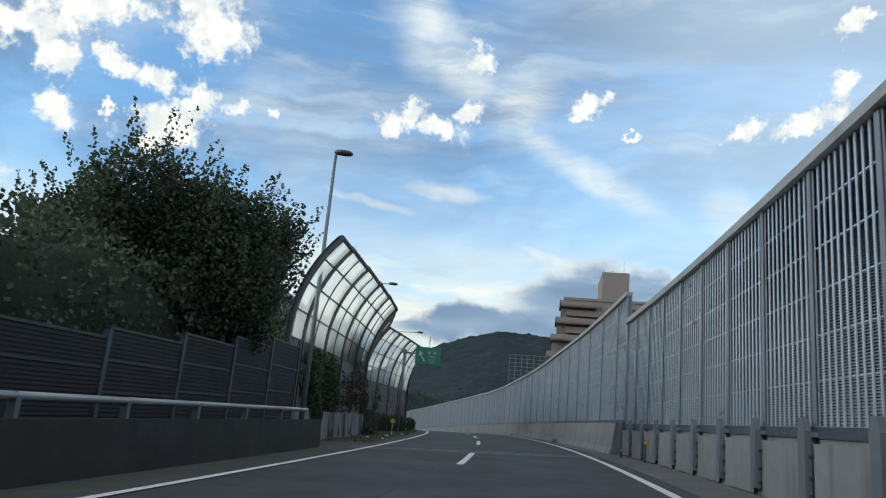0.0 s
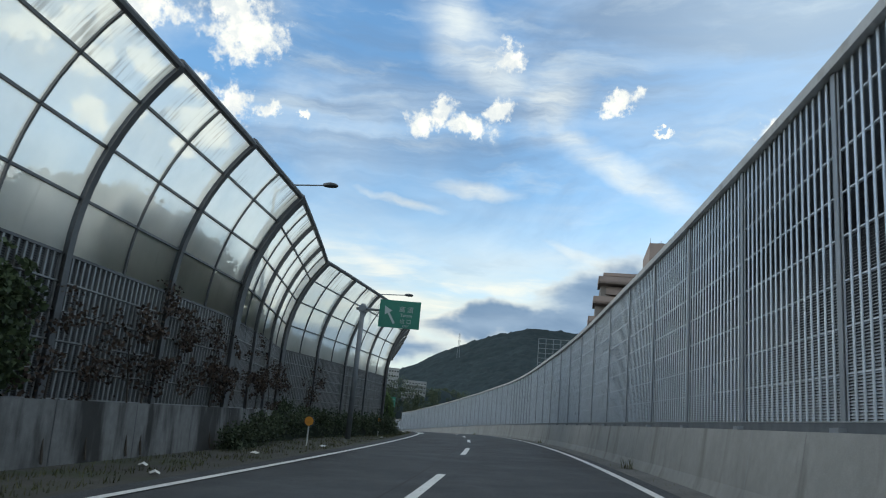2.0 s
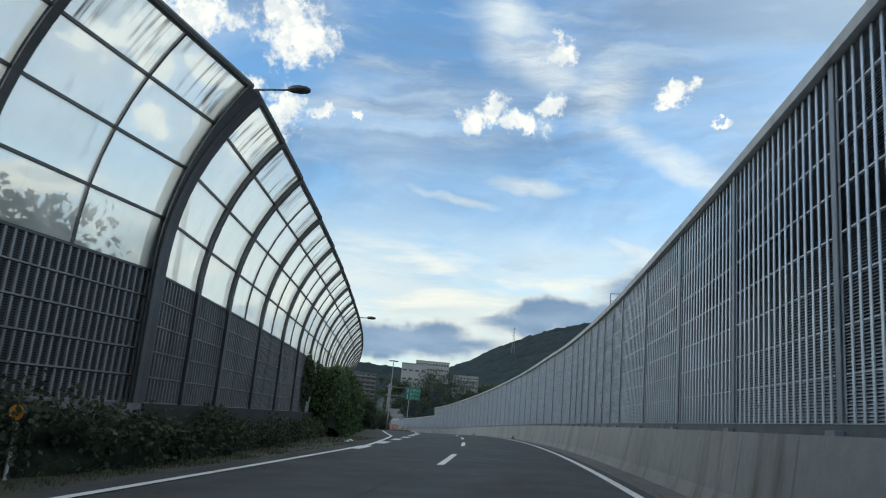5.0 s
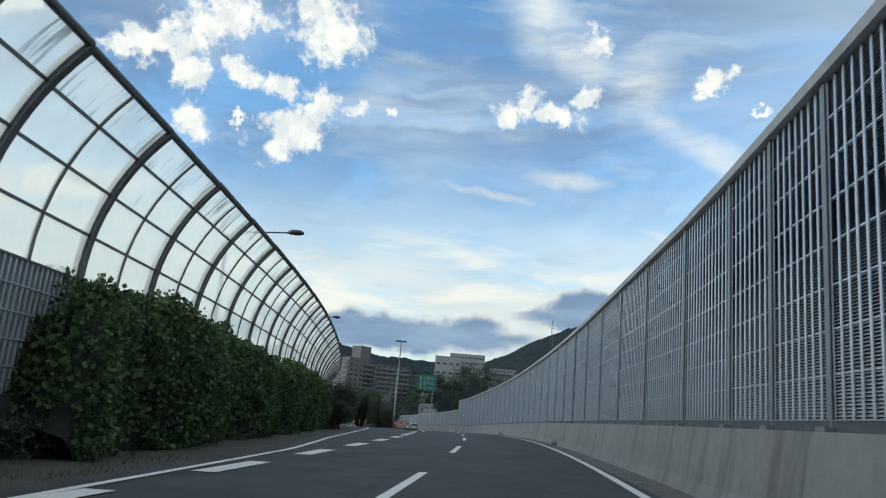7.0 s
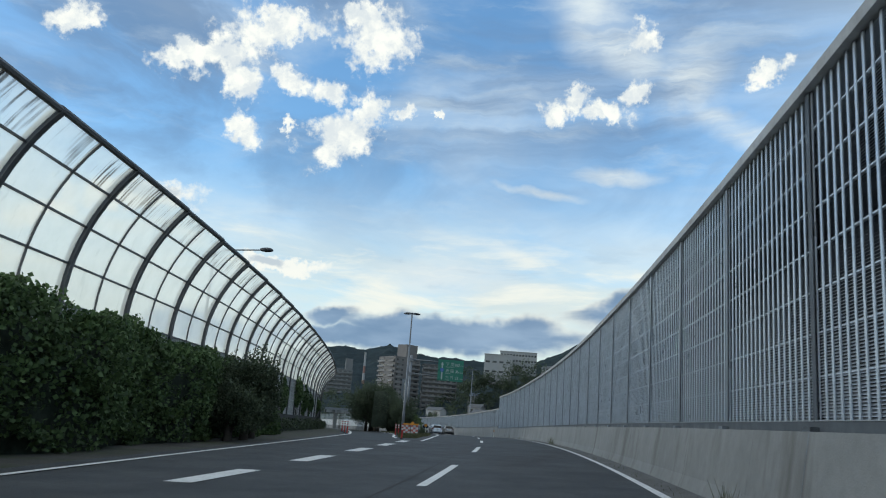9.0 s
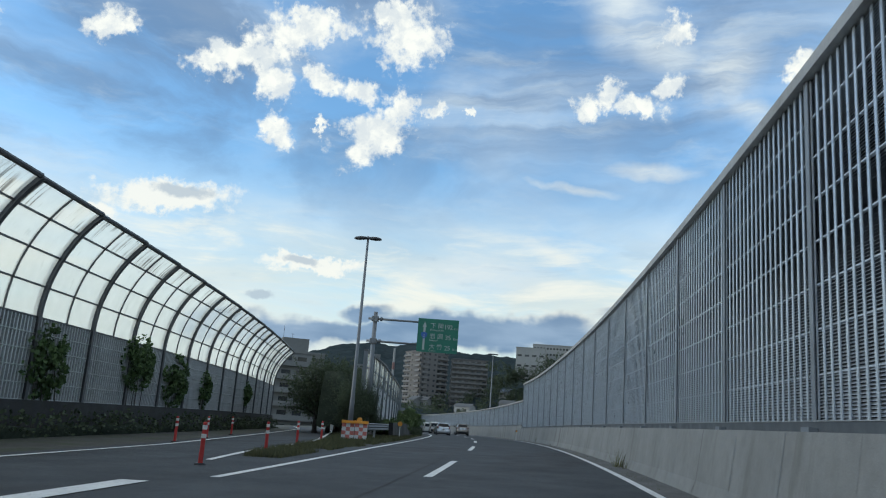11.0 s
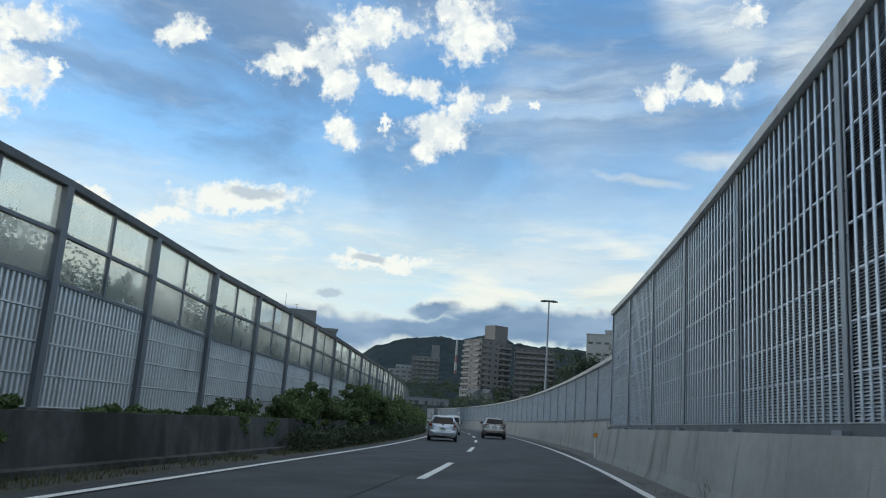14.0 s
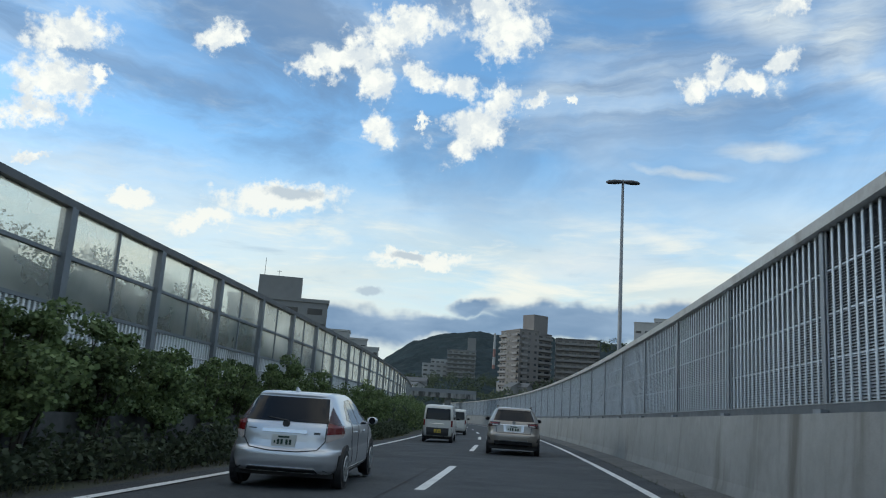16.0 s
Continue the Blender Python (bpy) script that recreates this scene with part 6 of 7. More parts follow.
# silver hatchback
HS = Shell([(0.22, 0.16, 3.86, 0.78), (0.28, 0.05, 3.95, 0.82), (0.4, 0.0, 3.99, 0.845), (0.53, 0.0, 3.98, 0.8475), (0.575, 0.025, 3.96, 0.845), (0.6, 0.06, 3.93, 0.84), (0.7, 0.085, 3.85, 0.842), (0.82, 0.1, 3.66, 0.845), (0.93, 0.13, 3.3, 0.835),
            (1.0, 0.17, 3.05, 0.8), (1.1, 0.235, 2.86, 0.75), (1.2, 0.3, 2.68, 0.7), (1.3, 0.365, 2.5, 0.645), (1.37, 0.41, 2.36, 0.6), (1.405, 0.4, 2.25, 0.57), (1.43, 0.46, 2.12, 0.54), (1.447, 0.62, 1.98, 0.47), (1.455, 0.85, 1.8, 0.36)], 6.0)
hatch = car("hatchback", stand(226.4, -3.56, 0.0, 3.0) @ Matrix.Diagonal((0.97, 0.96, 0.92, 1)), "silver hatchback car driving in the outer lane", SILVER, HS, 0.24, 1.455, 1.695, 3.99, (0.66, 3.2), 0.3, (0.62, 0.35, 0.175, PLATE), (2.72, 1.0, SILVER))
patch(hatch, "rear_window", CAR_GLASS, HS, [(-0.615, 0.995), (0.615, 0.995), (0.545, 1.36), (-0.545, 1.36)], 0.012, n=26)
patch(hatch, "plate_recess", SILVER, HS, [(-0.3, 0.6), (0.3, 0.6), (0.36, 0.8), (-0.36, 0.8)], 0.003)
patch(hatch, "garnish", CHROME, HS, [(-0.33, 0.825), (0.33, 0.825), (0.33, 0.875), (-0.33, 0.875)], 0.02)
patch(hatch, "lower_valance", BLACK, HS, [(-0.7, 0.245), (0.7, 0.245), (0.62, 0.3), (-0.62, 0.3)], 0.006)
patch(hatch, "valance_edge", CHROME, HS, [(-0.5, 0.3), (0.5, 0.3), (0.48, 0.315), (-0.48, 0.315)], 0.012)
part("badge", Shape().tube([(HS.tail(0, 0.955) - 0.02, 0, 0.955), (HS.tail(0, 0.955) + 0.02, 0, 0.955)], [0.055, 0.055], 18).mesh("badge", DARK_METAL), hatch)
patch(hatch, "name_badge", DARK_METAL, HS, [(-0.52, 0.82), (-0.43, 0.82), (-0.43, 0.85), (-0.52, 0.85)], 0.005)
patch(hatch, "name_badge", DARK_METAL, HS, [(0.43, 0.86), (0.55, 0.86), (0.55, 0.875), (0.43, 0.875)], 0.005)
seam_line(hatch, HS, [(-0.6, 1.0), (-0.6, 0.72), (-0.5, 0.59), (-0.2, 0.555), (0.2, 0.555), (0.5, 0.59), (0.6, 0.72), (0.6, 1.0)], 0.009)
for sgn in (-1, 1):
    patch(hatch, "tail_lamp", LAMP_RED, HS, [(sgn * 0.615, 0.82), (sgn * 0.815, 0.84), (sgn * 0.795, 0.96), (sgn * 0.61, 1.0)], 0.012)
    patch(hatch, "lamp_lens", LAMP_CLEAR, HS, [(sgn * 0.615, 0.7), (sgn * 0.8, 0.79), (sgn * 0.815, 0.835), (sgn * 0.615, 0.815)], 0.012)
    patch(hatch, "lamp_lens", LAMP_DARK, HS, [(sgn * 0.61, 1.0), (sgn * 0.78, 0.97), (sgn * 0.68, 1.13), (sgn * 0.61, 1.24)], 0.01)
    patch(hatch, "reflector", BLACK, HS, [(sgn * 0.77, 0.33), (sgn * 0.815, 0.33), (sgn * 0.815, 0.52), (sgn * 0.785, 0.52)], 0.006)
    patch(hatch, "side_window", SIDE_GLASS, HS, [(1.05, 0.98), (1.62, 0.955), (1.58, 1.36), (1.22, 1.34)], 0.005, sgn)
    patch(hatch, "side_window", SIDE_GLASS, HS, [(1.68, 0.955), (2.6, 0.94), (2.2, 1.33), (1.64, 1.36)], 0.005, sgn)
    patch(hatch, "quarter_window", SIDE_GLASS, HS, [(0.78, 1.04), (0.99, 1.0), (1.14, 1.3), (1.06, 1.28)], 0.005, sgn)
    patch(hatch, "side_sill", CHROME, HS, [(1.05, 0.27), (2.8, 0.27), (2.8, 0.29), (1.05, 0.29)], 0.006, sgn)
    for pts in ([(1.65, 0.95), (1.62, 0.6), (1.6, 0.3)], [(1.02, 0.98), (1.0, 0.8), (1.1, 0.6), (1.15, 0.3)], [(2.68, 0.95), (2.75, 0.6), (2.72, 0.3)]):
        seam_line(hatch, HS, pts, 0.006, sgn)
    for x in (1.2, 2.0):
        part("door_handle", Shape().tube([(x, sgn * (HS.flank(x, 0.84) + 0.012), 0.84), (x + 0.08, sgn * (HS.flank(x, 0.84) + 0.03), 0.845), (x + 0.17, sgn * (HS.flank(x, 0.84) + 0.012), 0.84)], [0.014, 0.018, 0.014], 8).mesh("door_handle", SILVER, True), hatch)
part("antenna", Shape().loft([[(0.6, -0.03, 1.43), (0.6, 0.03, 1.43), (0.82, 0.02, 1.45), (0.82, -0.02, 1.45)], [(0.58, -0.005, 1.52), (0.58, 0.005, 1.52), (0.63, 0.004, 1.52), (0.63, -0.004, 1.52)]], closed=True, caps=True).mesh("antenna", SILVER), hatch)
part("wiper", Shape().tube([(HS.tail(0, 1.02) - 0.03, -0.02, 1.0), (HS.tail(0, 1.06) - 0.025, 0.3, 1.045)], [0.016, 0.008], 6).mesh("wiper", BLACK), hatch)

# grey-beige estate car
SS = Shell([(0.3, 0.2, 4.7, 0.86), (0.36, 0.06, 4.78, 0.9), (0.5, 0.0, 4.81, 0.92), (0.68, 0.0, 4.8, 0.92), (0.74, 0.05, 4.76, 0.915), (0.85, 0.09, 4.6, 0.917), (1.0, 0.12, 4.2, 0.915), (1.1, 0.16, 3.7, 0.88), (1.2, 0.24, 3.45, 0.83), (1.32, 0.34, 3.2, 0.77), (1.45, 0.45, 2.95, 0.7),
            (1.52, 0.48, 2.8, 0.66), (1.56, 0.5, 2.65, 0.63), (1.585, 0.62, 2.5, 0.58), (1.6, 0.9, 2.3, 0.46)], 6.5)
suv = car("estate_car", stand(240.6, -0.38, 0.0) @ Matrix.Scale(0.92, 4), "grey-beige estate car with dark wheel-arch trim in the inner lane", BRONZE, SS, 0.32, 1.6, 1.84, 4.81, (0.86, 3.65), 0.34, (0.79, 0.5, 0.2, PLATE), (3.2, 1.13, BLACK))
patch(suv, "rear_window", CAR_GLASS, SS, [(-0.7, 1.15), (0.7, 1.15), (0.56, 1.51), (-0.56, 1.51)], 0.012, n=26)
patch(suv, "plate_recess", SILVER, SS, [(-0.33, 0.78), (0.33, 0.78), (0.36, 1.0), (-0.36, 1.0)], 0.004)
patch(suv, "bumper_trim", BLACK, SS, [(-0.86, 0.33), (0.86, 0.33), (0.84, 0.47), (-0.84, 0.47)], 0.01)
patch(suv, "skid_strip", CHROME, SS, [(-0.5, 0.475), (0.5, 0.475), (0.5, 0.51), (-0.5, 0.51)], 0.016)
patch(suv, "garnish", CHROME, SS, [(-0.46, 1.005), (0.46, 1.005), (0.46, 1.025), (-0.46, 1.025)], 0.015)
part("badge", Shape().tube([(SS.tail(0, 1.08) - 0.02, 0, 1.08), (SS.tail(0, 1.08) + 0.02, 0, 1.08)], [0.06, 0.06], 18).mesh("badge", CHROME), suv)
seam_line(suv, SS, [(-0.72, 1.1), (-0.6, 0.92), (-0.58, 0.74), (0.58, 0.74), (0.6, 0.92), (0.72, 1.1)], 0.009)
for sgn in (-1, 1):
    patch(suv, "tail_lamp", LAMP_DARK, SS, [(sgn * 0.5, 0.98), (sgn * 0.88, 0.93), (sgn * 0.87, 1.1), (sgn * 0.46, 1.09)], 0.012)
    patch(suv, "lamp_lens", LAMP_CLEAR, SS, [(sgn * 0.53, 0.985), (sgn * 0.74, 0.97), (sgn * 0.72, 1.01), (sgn * 0.53, 1.015)], 0.018)
    patch(suv, "lamp_red", LAMP_RED, SS, [(sgn * 0.56, 1.03), (sgn * 0.84, 1.03), (sgn * 0.83, 1.075), (sgn * 0.56, 1.07)], 0.018)
    patch(suv, "corner_trim", BLACK, SS, [(sgn * 0.78, 0.47), (sgn * 0.9, 0.47), (sgn * 0.9, 0.62), (sgn * 0.82, 0.58)], 0.008)
    patch(suv, "side_window", SIDE_GLASS, SS, [(1.0, 1.13), (1.9, 1.12), (1.9, 1.5), (1.2, 1.5)], 0.005, sgn)
    patch(suv, "side_window", SIDE_GLASS, SS, [(1.98, 1.12), (3.05, 1.11), (2.65, 1.48), (1.98, 1.5)], 0.005, sgn)
    part("roof_rail", Shape().tube([(0.75, sgn * 0.6, 1.57), (0.9, sgn * 0.6, 1.635), (2.3, sgn * 0.6, 1.645), (2.5, sgn * 0.6, 1.57)], [0.02, 0.022, 0.022, 0.02], 6).mesh("roof_rail", DARK_METAL), suv)

# small box vans and the queue before them
VS = Shell([(0.26, 0.12, 3.3, 0.66), (0.32, 0.03, 3.37, 0.71), (0.5, 0.0, 3.39, 0.737), (0.8, 0.02, 3.36, 0.737), (1.0, 0.03, 3.25, 0.737), (1.15, 0.04, 3.05, 0.73), (1.5, 0.08, 2.85, 0.7), (1.72, 0.12, 2.7, 0.67), (1.8, 0.17, 2.6, 0.64), (1.84, 0.28, 2.45, 0.58), (1.86, 0.5, 2.2, 0.45)], 11.0)


def van(s, u, label, paint, trim, plate):
    v = car("box_van", stand(s, u, 0.0) @ Matrix.Diagonal((0.9, 0.9, 0.85, 1)), label, paint, VS, 0.28, 1.86, 1.475, 3.39, (0.5, 2.9), 0.28, (0.48, 0.33, 0.165, plate), (2.75, 1.15, BLACK))
    patch(v, "rear_window", CAR_GLASS, VS, [(-0.6, 1.12), (0.6, 1.12), (0.57, 1.68), (-0.57, 1.68)], 0.012, n=20)
    patch(v, "tailgate_trim", trim, VS, [(-0.69, 0.3), (0.69, 0.3), (0.69, 0.72), (-0.69, 0.72)], 0.01)
    patch(v, "garnish", CHROME, VS, [(-0.3, 0.9), (0.3, 0.9), (0.3, 0.94), (-0.3, 0.94)], 0.014)
    for sgn in (-1, 1):
        patch(v, "tail_lamp", LAMP_RED, VS, [(sgn * 0.63, 0.8), (sgn * 0.71, 0.8), (sgn * 0.705, 1.1), (sgn * 0.63, 1.1)], 0.012)
        patch(v, "side_window", SIDE_GLASS, VS, [(0.4, 1.15), (1.5, 1.15), (1.5, 1.66), (0.45, 1.66)], 0.005, sgn)
        patch(v, "side_window", SIDE_GLASS, VS, [(1.6, 1.15), (2.7, 1.13), (2.5, 1.62), (1.6, 1.66)], 0.005, sgn)
    return v


van(249.8, -3.5, "small cream box van with black lower tailgate and yellow plate", CREAM, BLACK, PLATE_YELLOW)
van(266.0, -3.3, "small white box van further along the lane", CREAM, CREAM, PLATE)
for s, paint in ((292.0, SILVER), (301.5, CREAM), (311.0, SILVER)):
    van(s, -3.3, "small box van in the queue far along the lane", paint, BLACK, PLATE)
# ---- the distance: hills, woods, houses ----
HUB = Vector((-10, 160, 0))
ridge = table([(-60, 3.6), (-45, 4.2), (-36, 3.2), (-31, 1.9), (-28.4, 2.7), (-26.4, 4.1), (-24, 4.8), (-22, 5.25), (-20, 5.0), (-18.2, 5.55), (-16, 5.0), (-14, 4.9), (-11.5, 4.75), (-9, 4.8), (-7, 5.1), (-5.4, 5.8), (-3.4, 6.9), (-1, 8.0), (1, 8.7), (3.5, 9.4), (6, 9.3), (9, 9.1), (15, 6.5), (25, 6.0), (40, 5.5), (60, 5.0)])


def slope_z(x, y):
    d = Vector((x, y, 0)) - HUB
    r = math.hypot(d.x, d.y)
    a = math.degrees(math.atan2(d.x, d.y))
    k = min(max((r - 270) / 1230, 0), 1)
    h = math.tan(radians(ridge(a))) * 1500
    knoll = 27 * math.exp(-((x + 62) ** 2 + (y - 690) ** 2) / 6500)
    return -3 + h * (k ** 1.5) * (1 - 0.25 * max(0, (r - 1500) / 700)) + knoll


def hill_mesh():
    sh = Shape()
    rr = [270 + 1230 * (i / 120) ** 1.05 for i in range(121)] + [1560, 1650, 1800, 2100]
    secs = []
    for r in rr:
        row = []
        for i in range(541):
            a = radians(-60 + i / 4.5)
            x, y = HUB.x + math.sin(a) * r, HUB.y + math.cos(a) * r
            z = slope_z(x, y)
            if r > 300:
                z += 5.0 * noise.noise(Vector((x * 0.012, y * 0.012, 0))) + 3.6 * noise.noise(Vector((x * 0.05, y * 0.05, 4))) + 3.4 * noise.noise(Vector((x * 0.16, y * 0.16, 8)))
            row.append((x, y, z))
        secs.append(row)
    sh.loft(secs)
    return sh.mesh("hill", FOREST, True)


hills = tagged(new("hill", hill_mesh()), "dark wooded hills rising behind the town", "hill", kind="structure")
pts = []
for i in range(640):
    a = radians(rng.uniform(-34, 9))
    r = rng.uniform(370, 640)
    x, y = HUB.x + math.sin(a) * r, HUB.y + math.cos(a) * r
    z, rad = slope_z(x, y), rng.uniform(2.2, 4.2)
    if i >= 520:
        # the wood below the school
        x, y = rng.uniform(-112, -30), rng.uniform(596, 612)
        z = rng.uniform(14, 33) + (5 if -82 < x < -58 else 0)
    for _ in range(130):
        d = Vector((rng.gauss(0, 1), rng.gauss(0, 1), rng.gauss(0, 0.8))).normalized() * rad * rng.uniform(0.7, 1.05)
        pts.append((x + d.x, y + d.y, z + rad * 0.9 + d.z))
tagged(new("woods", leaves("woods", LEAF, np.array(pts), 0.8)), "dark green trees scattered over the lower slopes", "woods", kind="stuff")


def facade(ob, wide, floors, fh, z0, cols, wall_mat, balcony, y=0.0, x_off=0.0):
    """Balconies or windows on the front (-y side) of a block, floor by floor."""
    for k in range(floors):
        z = z0 + k * fh
        if balcony:
            b = Shape().box(x_off + 0.3, x_off + wide - 0.3, y - 1.3, y, z - 0.12, z + 0.02)
            b.box(x_off + 0.3, x_off + wide - 0.3, y - 1.3, y - 1.18, z, z + 1.1)
            part("balcony", b.mesh("balcony", BAND_WALL if wall_mat is TAN_WALL else wall_mat), ob)
        for c in range(cols):
            cw = wide / cols
            x = x_off + cw * (c + 0.5)
            part("window", Shape().box(x - cw * 0.3, x + cw * 0.3, y - 0.06, y + 0.05, z + (0.1 if balcony else 0.9), z + 2.1).mesh("window", WINDOW), ob)


def block(name, p, q, deep, z0, z1, mat, label, floors, cols, balcony, tower=None, side_cols=2):
    """A building whose front runs from p to q (as seen, left to right)."""
    p, q = Vector((*p, 0)), Vector((*q, 0))
    d = q - p
    wide = d.length
    ob = thing(name, Matrix.Translation((p.x, p.y, 0)) @ pose(0, 0, 0, 0, 0, math.degrees(math.atan2(d.y, d.x))), label, "building")
    part("wall", Shape().box(0, wide, 0, deep, z0, z1).mesh("wall", mat), ob)
    part("roof", Shape().box(-0.2, wide + 0.2, -0.2, deep + 0.2, z1, z1 + 0.5).mesh("roof", mat), ob)
    fh = (z1 - z0) / floors
    facade(ob, wide, floors, fh, z0 + 0.15, cols, mat, balcony)
    # side windows
    for k in range(floors):
        for c in range(side_cols):
            y = deep * (c + 0.5) / side_cols
            z = z0 + 0.15 + k * fh
            for x in (-0.05, wide):
                part("window", Shape().box(x, x + 0.05, y - 0.7, y + 0.7, z + 0.9, z + 2.1).mesh("window", WINDOW), ob)
    if tower:
        a, b, zt = tower
        part("roof_house", Shape().box(wide * a, wide * b, 1, deep - 1, z1, zt).mesh("roof_house", mat), ob)
    return ob


block("apartment_block", (-175.6, 629.5), (-158.8, 613.1), 12, -3, 43.6, TAN_WALL, "brown apartment block with pale stepped balcony bands", 14, 6, True, None, 3)
block("apartment_block", (-158.4, 613.4), (-147.2, 634.1), 11, -3, 42.6, TAN_WALL, "brown apartment block with narrow balconies and a roof tower", 14, 4, True, (0.45, 0.9, 53.2), 3)
block("apartment_block", (-144.4, 634.0), (-121.4, 641.5), 14, -3, 41, TAN_WALL, "brown apartment slab with rows of balconies", 14, 6, True, None, 3)
block("apartment_block", (-263.4, 751.1), (-243.3, 759.7), 14, 0, 41, GREY_WALL, "grey-brown apartment block with a stair tower", 12, 5, True, (0.7, 0.98, 51), 3)
block("apartment_block", (-284, 752), (-266, 761), 12, 0, 30, PALE_WALL, "pale white flats below the hill", 9, 4, False)
block("apartment_block", (-300, 800), (-285, 806), 12, 0, 36, PALE_WALL, "pale flats below the hill", 10, 4, False)
block("school_building", (-98.3, 617.5), (-80.5, 620.5), 14, 30, 49.0, PALE_WALL, "white school hall on the wooded slope", 3, 4, False)
block("school_building", (-91.0, 636.0), (-66.5, 640.5), 10, 38, 53.2, PALE_WALL, "long white school building high on the slope", 4, 12, False)
block("school_building", (-63.1, 646.2), (-44.6, 649.4), 12, 28, 45.2, PALE_WALL, "cream four-storey school with long window rows", 5, 8, True)
ob = block("apartment_block", (-94.5, 299), (-83, 307), 10, -3, 15.6, GREY_WALL, "grey concrete apartment house close behind the wall", 6, 4, True, (0.28, 0.72, 19.2), 3)
part("antenna", Shape().tube([(4.4, 5, 19.2), (4.4, 5, 22.4)], [0.05, 0.03], 6).mesh("antenna", DARK_METAL), ob)
part("antenna", Shape().tube([(6.5, 5, 19.2), (6.5, 5, 20.6)], [0.04, 0.03], 6).box(6.1, 6.9, 4.98, 5.02, 20.4, 20.45).mesh("antenna", DARK_METAL), ob)
for p, q, z in (((-143, 396), (-136, 400), 20.2), ((-137.5, 400), (-132, 403.5), 18.2), ((-133.5, 402.5), (-129, 405), 16.0)):
    block("hillside_house", p, q, 9, 0, z, PALE_WALL, "pale hillside house above the wall", 5, 3, False)
block("flat_roofed_house", (-19.2, 53.0), (-12.5, 52.6), 8, -2, 10.0, GREY_WALL, "grey flat-roofed house behind the bent wall", 4, 3, False)
# the tall flats on the right, with an antenna on the roof house
ob = block("apartment_block", (20.3, 148.6), (40, 146.5), 14, -3, 30.4, PINK_WALL, "pinkish-tan apartment block with wide balconies", 10, 5, True, (0.36, 0.62, 36.6), 3)
for x, h in ((7.6, 1.9), (9.4, 1.5), (11.6, 3.4)):
    part("antenna", Shape().tube([(x, 5, 36.6), (x, 5, 36.6 + h)], [0.05, 0.03], 6).mesh("antenna", DARK_METAL), ob)
part("antenna_cross", Shape().box(9.0, 9.9, 4.98, 5.02, 37.7, 37.75).mesh("antenna_cross", DARK_METAL), ob)
for k in range(4):
    z = 28.6 - k * 3.3
    b = Shape().box(-1.0 - 0.7 * k, 6, -2.4, 3, z, z + 0.35)
    b.box(-1.0 - 0.7 * k, 6, -2.4, -2.25, z, z + 1.2)
    b.box(-1.0 - 0.7 * k, -0.85 - 0.7 * k, -2.4, 3, z, z + 1.2)
    part("balcony", b.mesh("balcony", PINK_WALL), ob)
    part("wing", Shape().box(-0.6 - 0.7 * k, 1, -0.6, 6, z - 3.0, z).mesh("wing", TAN_WALL), ob)
# scaffold-like billboard back
ob = thing("billboard_frame", Matrix.Translation((9.0, 129.7, 0)) @ pose(0, 0, 0, 0, 0, -6), "grey steel lattice billboard frame seen from behind", "billboard")
for i in range(8):
    part("upright", Shape().box(i - 0.04, i + 0.04, -0.04, 0.04, -3, 16.6).mesh("upright", STEEL), ob)
for k in range(7):
    part("crossbar", Shape().box(0, 7, -0.03, 0.03, 12.6 + k * 0.66, 12.66 + k * 0.66).mesh("crossbar", STEEL), ob)
# striped chimney
ob = thing("chimney", Matrix.Translation((-305, 961, 0)), "tall red and white banded chimney", "chimney")
for k in range(8):
    part("band", Shape().tube([(0, 0, 10 + k * 8), (0, 0, 18 + k * 8)], [1.9 - 0.1 * k, 1.8 - 0.1 * k], 14).mesh("band", CHIMNEY_RED if k in (3, 5) else PALE_WALL), ob)


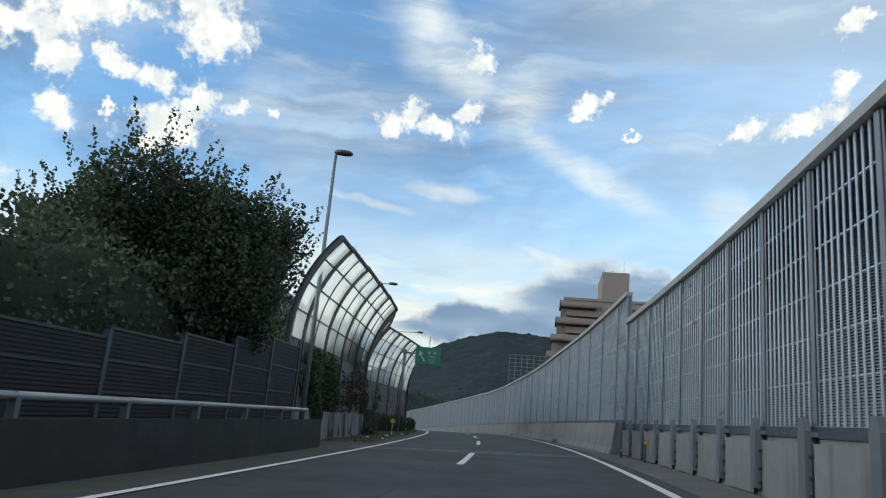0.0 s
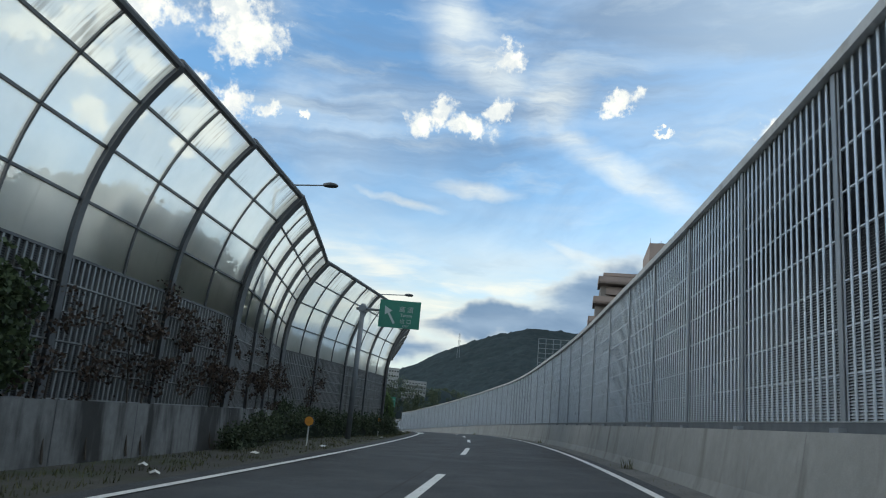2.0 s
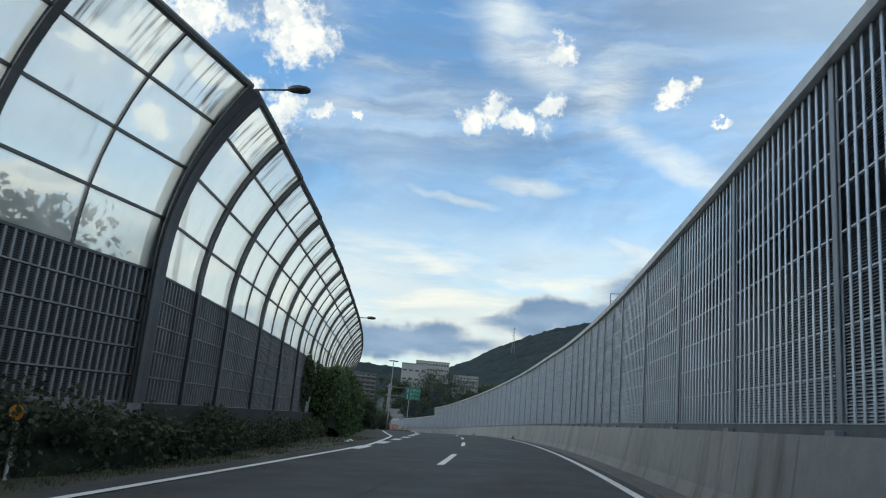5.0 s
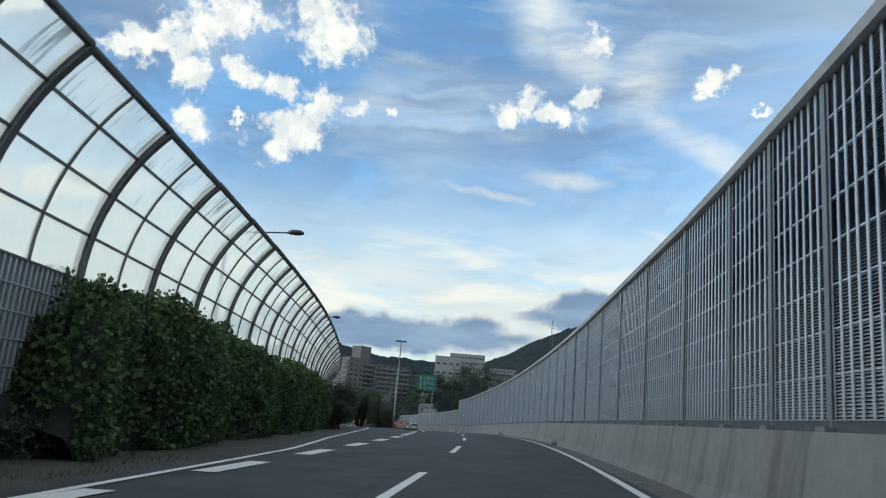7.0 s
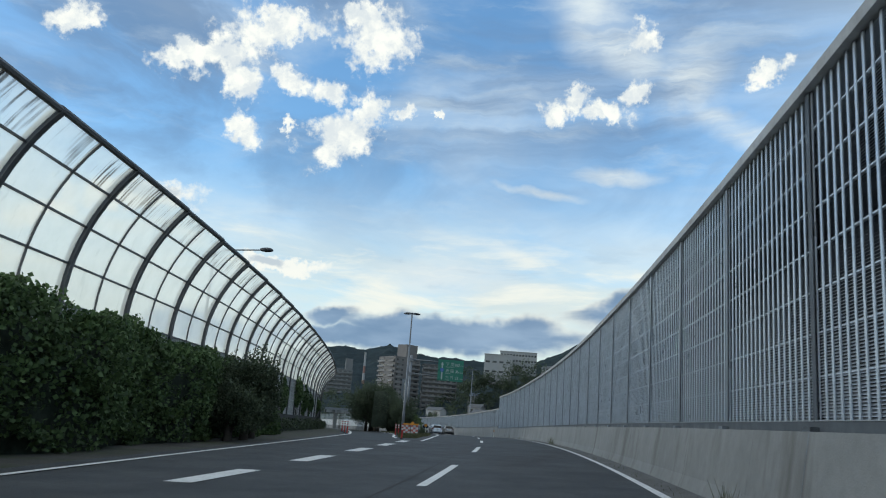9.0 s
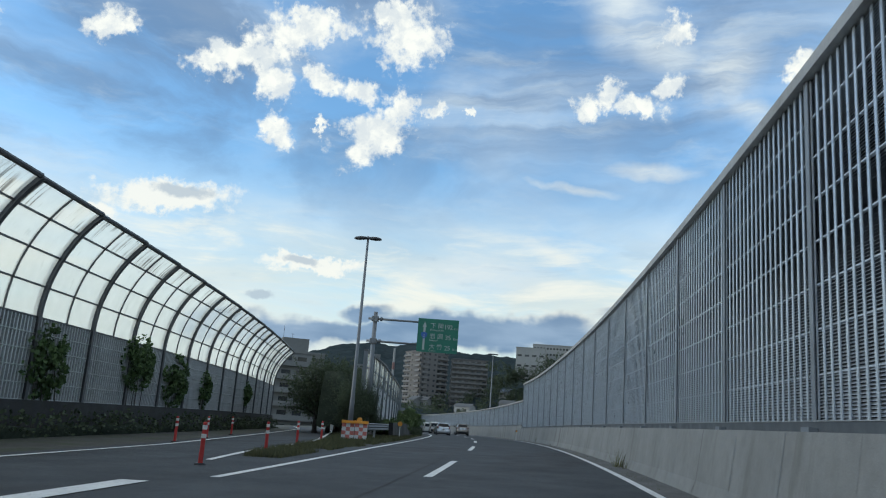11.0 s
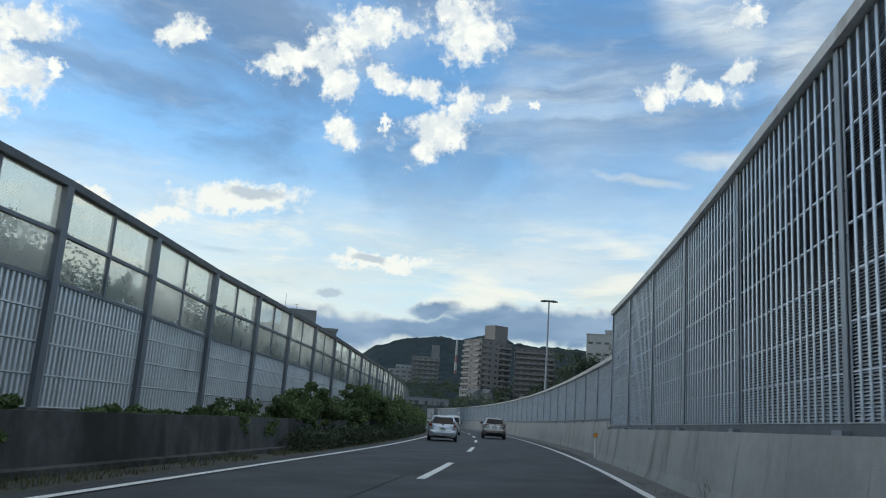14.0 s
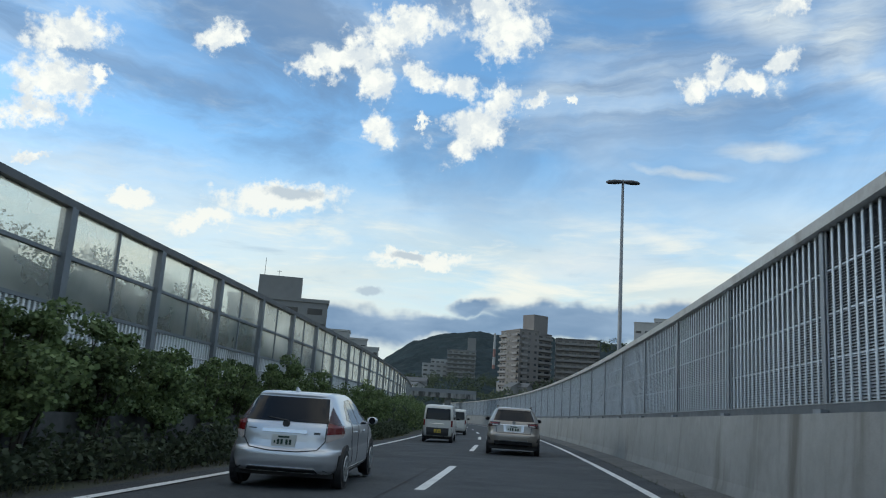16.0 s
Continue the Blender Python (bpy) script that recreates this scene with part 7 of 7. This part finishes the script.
def house(x, y, wide, deep, high, turn, roof_mat, wall_mat, label, z0=None):
    z0 = slope_z(x, y) - 1.5 if z0 is None else z0
    ob = thing("house", pose(x, y, z0, 0, 0, turn), label, "house", "houses on the slope")
    part("wall", Shape().box(0, wide, 0, deep, 0, high).mesh("wall", wall_mat), ob)
    sh = Shape()
    e = 0.5
    sh.loft([[(-e, -e, high - 0.1), (-e, deep / 2, high + deep * 0.28), (-e, deep + e, high - 0.1), (-e, deep / 2, high + deep * 0.28 - 0.3)],
             [(wide + e, -e, high - 0.1), (wide + e, deep / 2, high + deep * 0.28), (wide + e, deep + e, high - 0.1), (wide + e, deep / 2, high + deep * 0.28 - 0.3)]], closed=True, caps=True)
    part("roof", sh.mesh("roof", roof_mat), ob)
    for g in (0, wide):
        gb = Shape()
        gb.quad((g, 0, high), (g, deep / 2, high + deep * 0.26), (g, deep, high))
        part("gable", gb.mesh("gable", wall_mat), ob)
    for x0 in (0.2, 0.6):
        part("window", Shape().box(wide * x0, wide * (x0 + 0.2), -0.06, 0.05, high * 0.55, high * 0.85).mesh("window", WINDOW), ob)
    return ob


house(-31.4, 53.8, 6, 6, 13.9, -58, ROOF, PALE_WALL, "white house with a dark tiled roof behind the trees", 0.0)
for i in range(26):
    a = radians(rng.uniform(-30, 4))
    r = rng.uniform(400, 680)
    x, y = HUB.x + math.sin(a) * r, HUB.y + math.cos(a) * r
    blue = rng.random() < 0.3
    house(x, y, rng.uniform(7, 12), rng.uniform(6, 9), rng.uniform(5, 8), rng.uniform(-40, 40), BLUE_ROOF if blue else ROOF, PALE_WALL if rng.random() < 0.6 else GREY_WALL,
          "house with a blue metal roof on the slope" if blue else "house with a grey tiled roof on the slope")
# overpass and lit sign board where the road swings out of sight
ob = thing("overpass", Matrix.Translation((-96, 345, 0)) @ pose(0, 0, 0, 0, 0, 24), "grey concrete overpass across the far road", "overpass")
part("deck", Shape().box(0, 20, 0, 4, 3.6, 4.5).mesh("deck", OLD_CONCRETE), ob)
part("railing", Shape().box(0, 20, 0, 0.1, 4.5, 5.2).mesh("railing", STEEL), ob)
for x in (3, 14):
    part("pier", Shape().box(x, x + 1.2, 1, 3, -3, 3.6).mesh("pier", CONCRETE), ob)

# thin lattice mast on the ridge
ob = thing("lattice_mast", Matrix.Translation((-44.6, 1272.6, 132)), "thin grey lattice mast on the wooded ridge", "mast")
for x, y in ((-2, -2), (2, -2), (2, 2), (-2, 2)):
    part("leg", Shape().tube([(x, y, 0), (x * 0.15, y * 0.15, 40)], [0.3, 0.2], 5).mesh("leg", STEEL), ob)
for k in range(6):
    h = 12 + k * 5
    r = 2 * (1 - 0.85 * h / 40) + 0.2
    part("crossbar", Shape().box(-r - (1.5 if k > 2 else 0), r + (1.5 if k > 2 else 0), -0.2, 0.2, h, h + 0.4).mesh("crossbar", STEEL), ob)
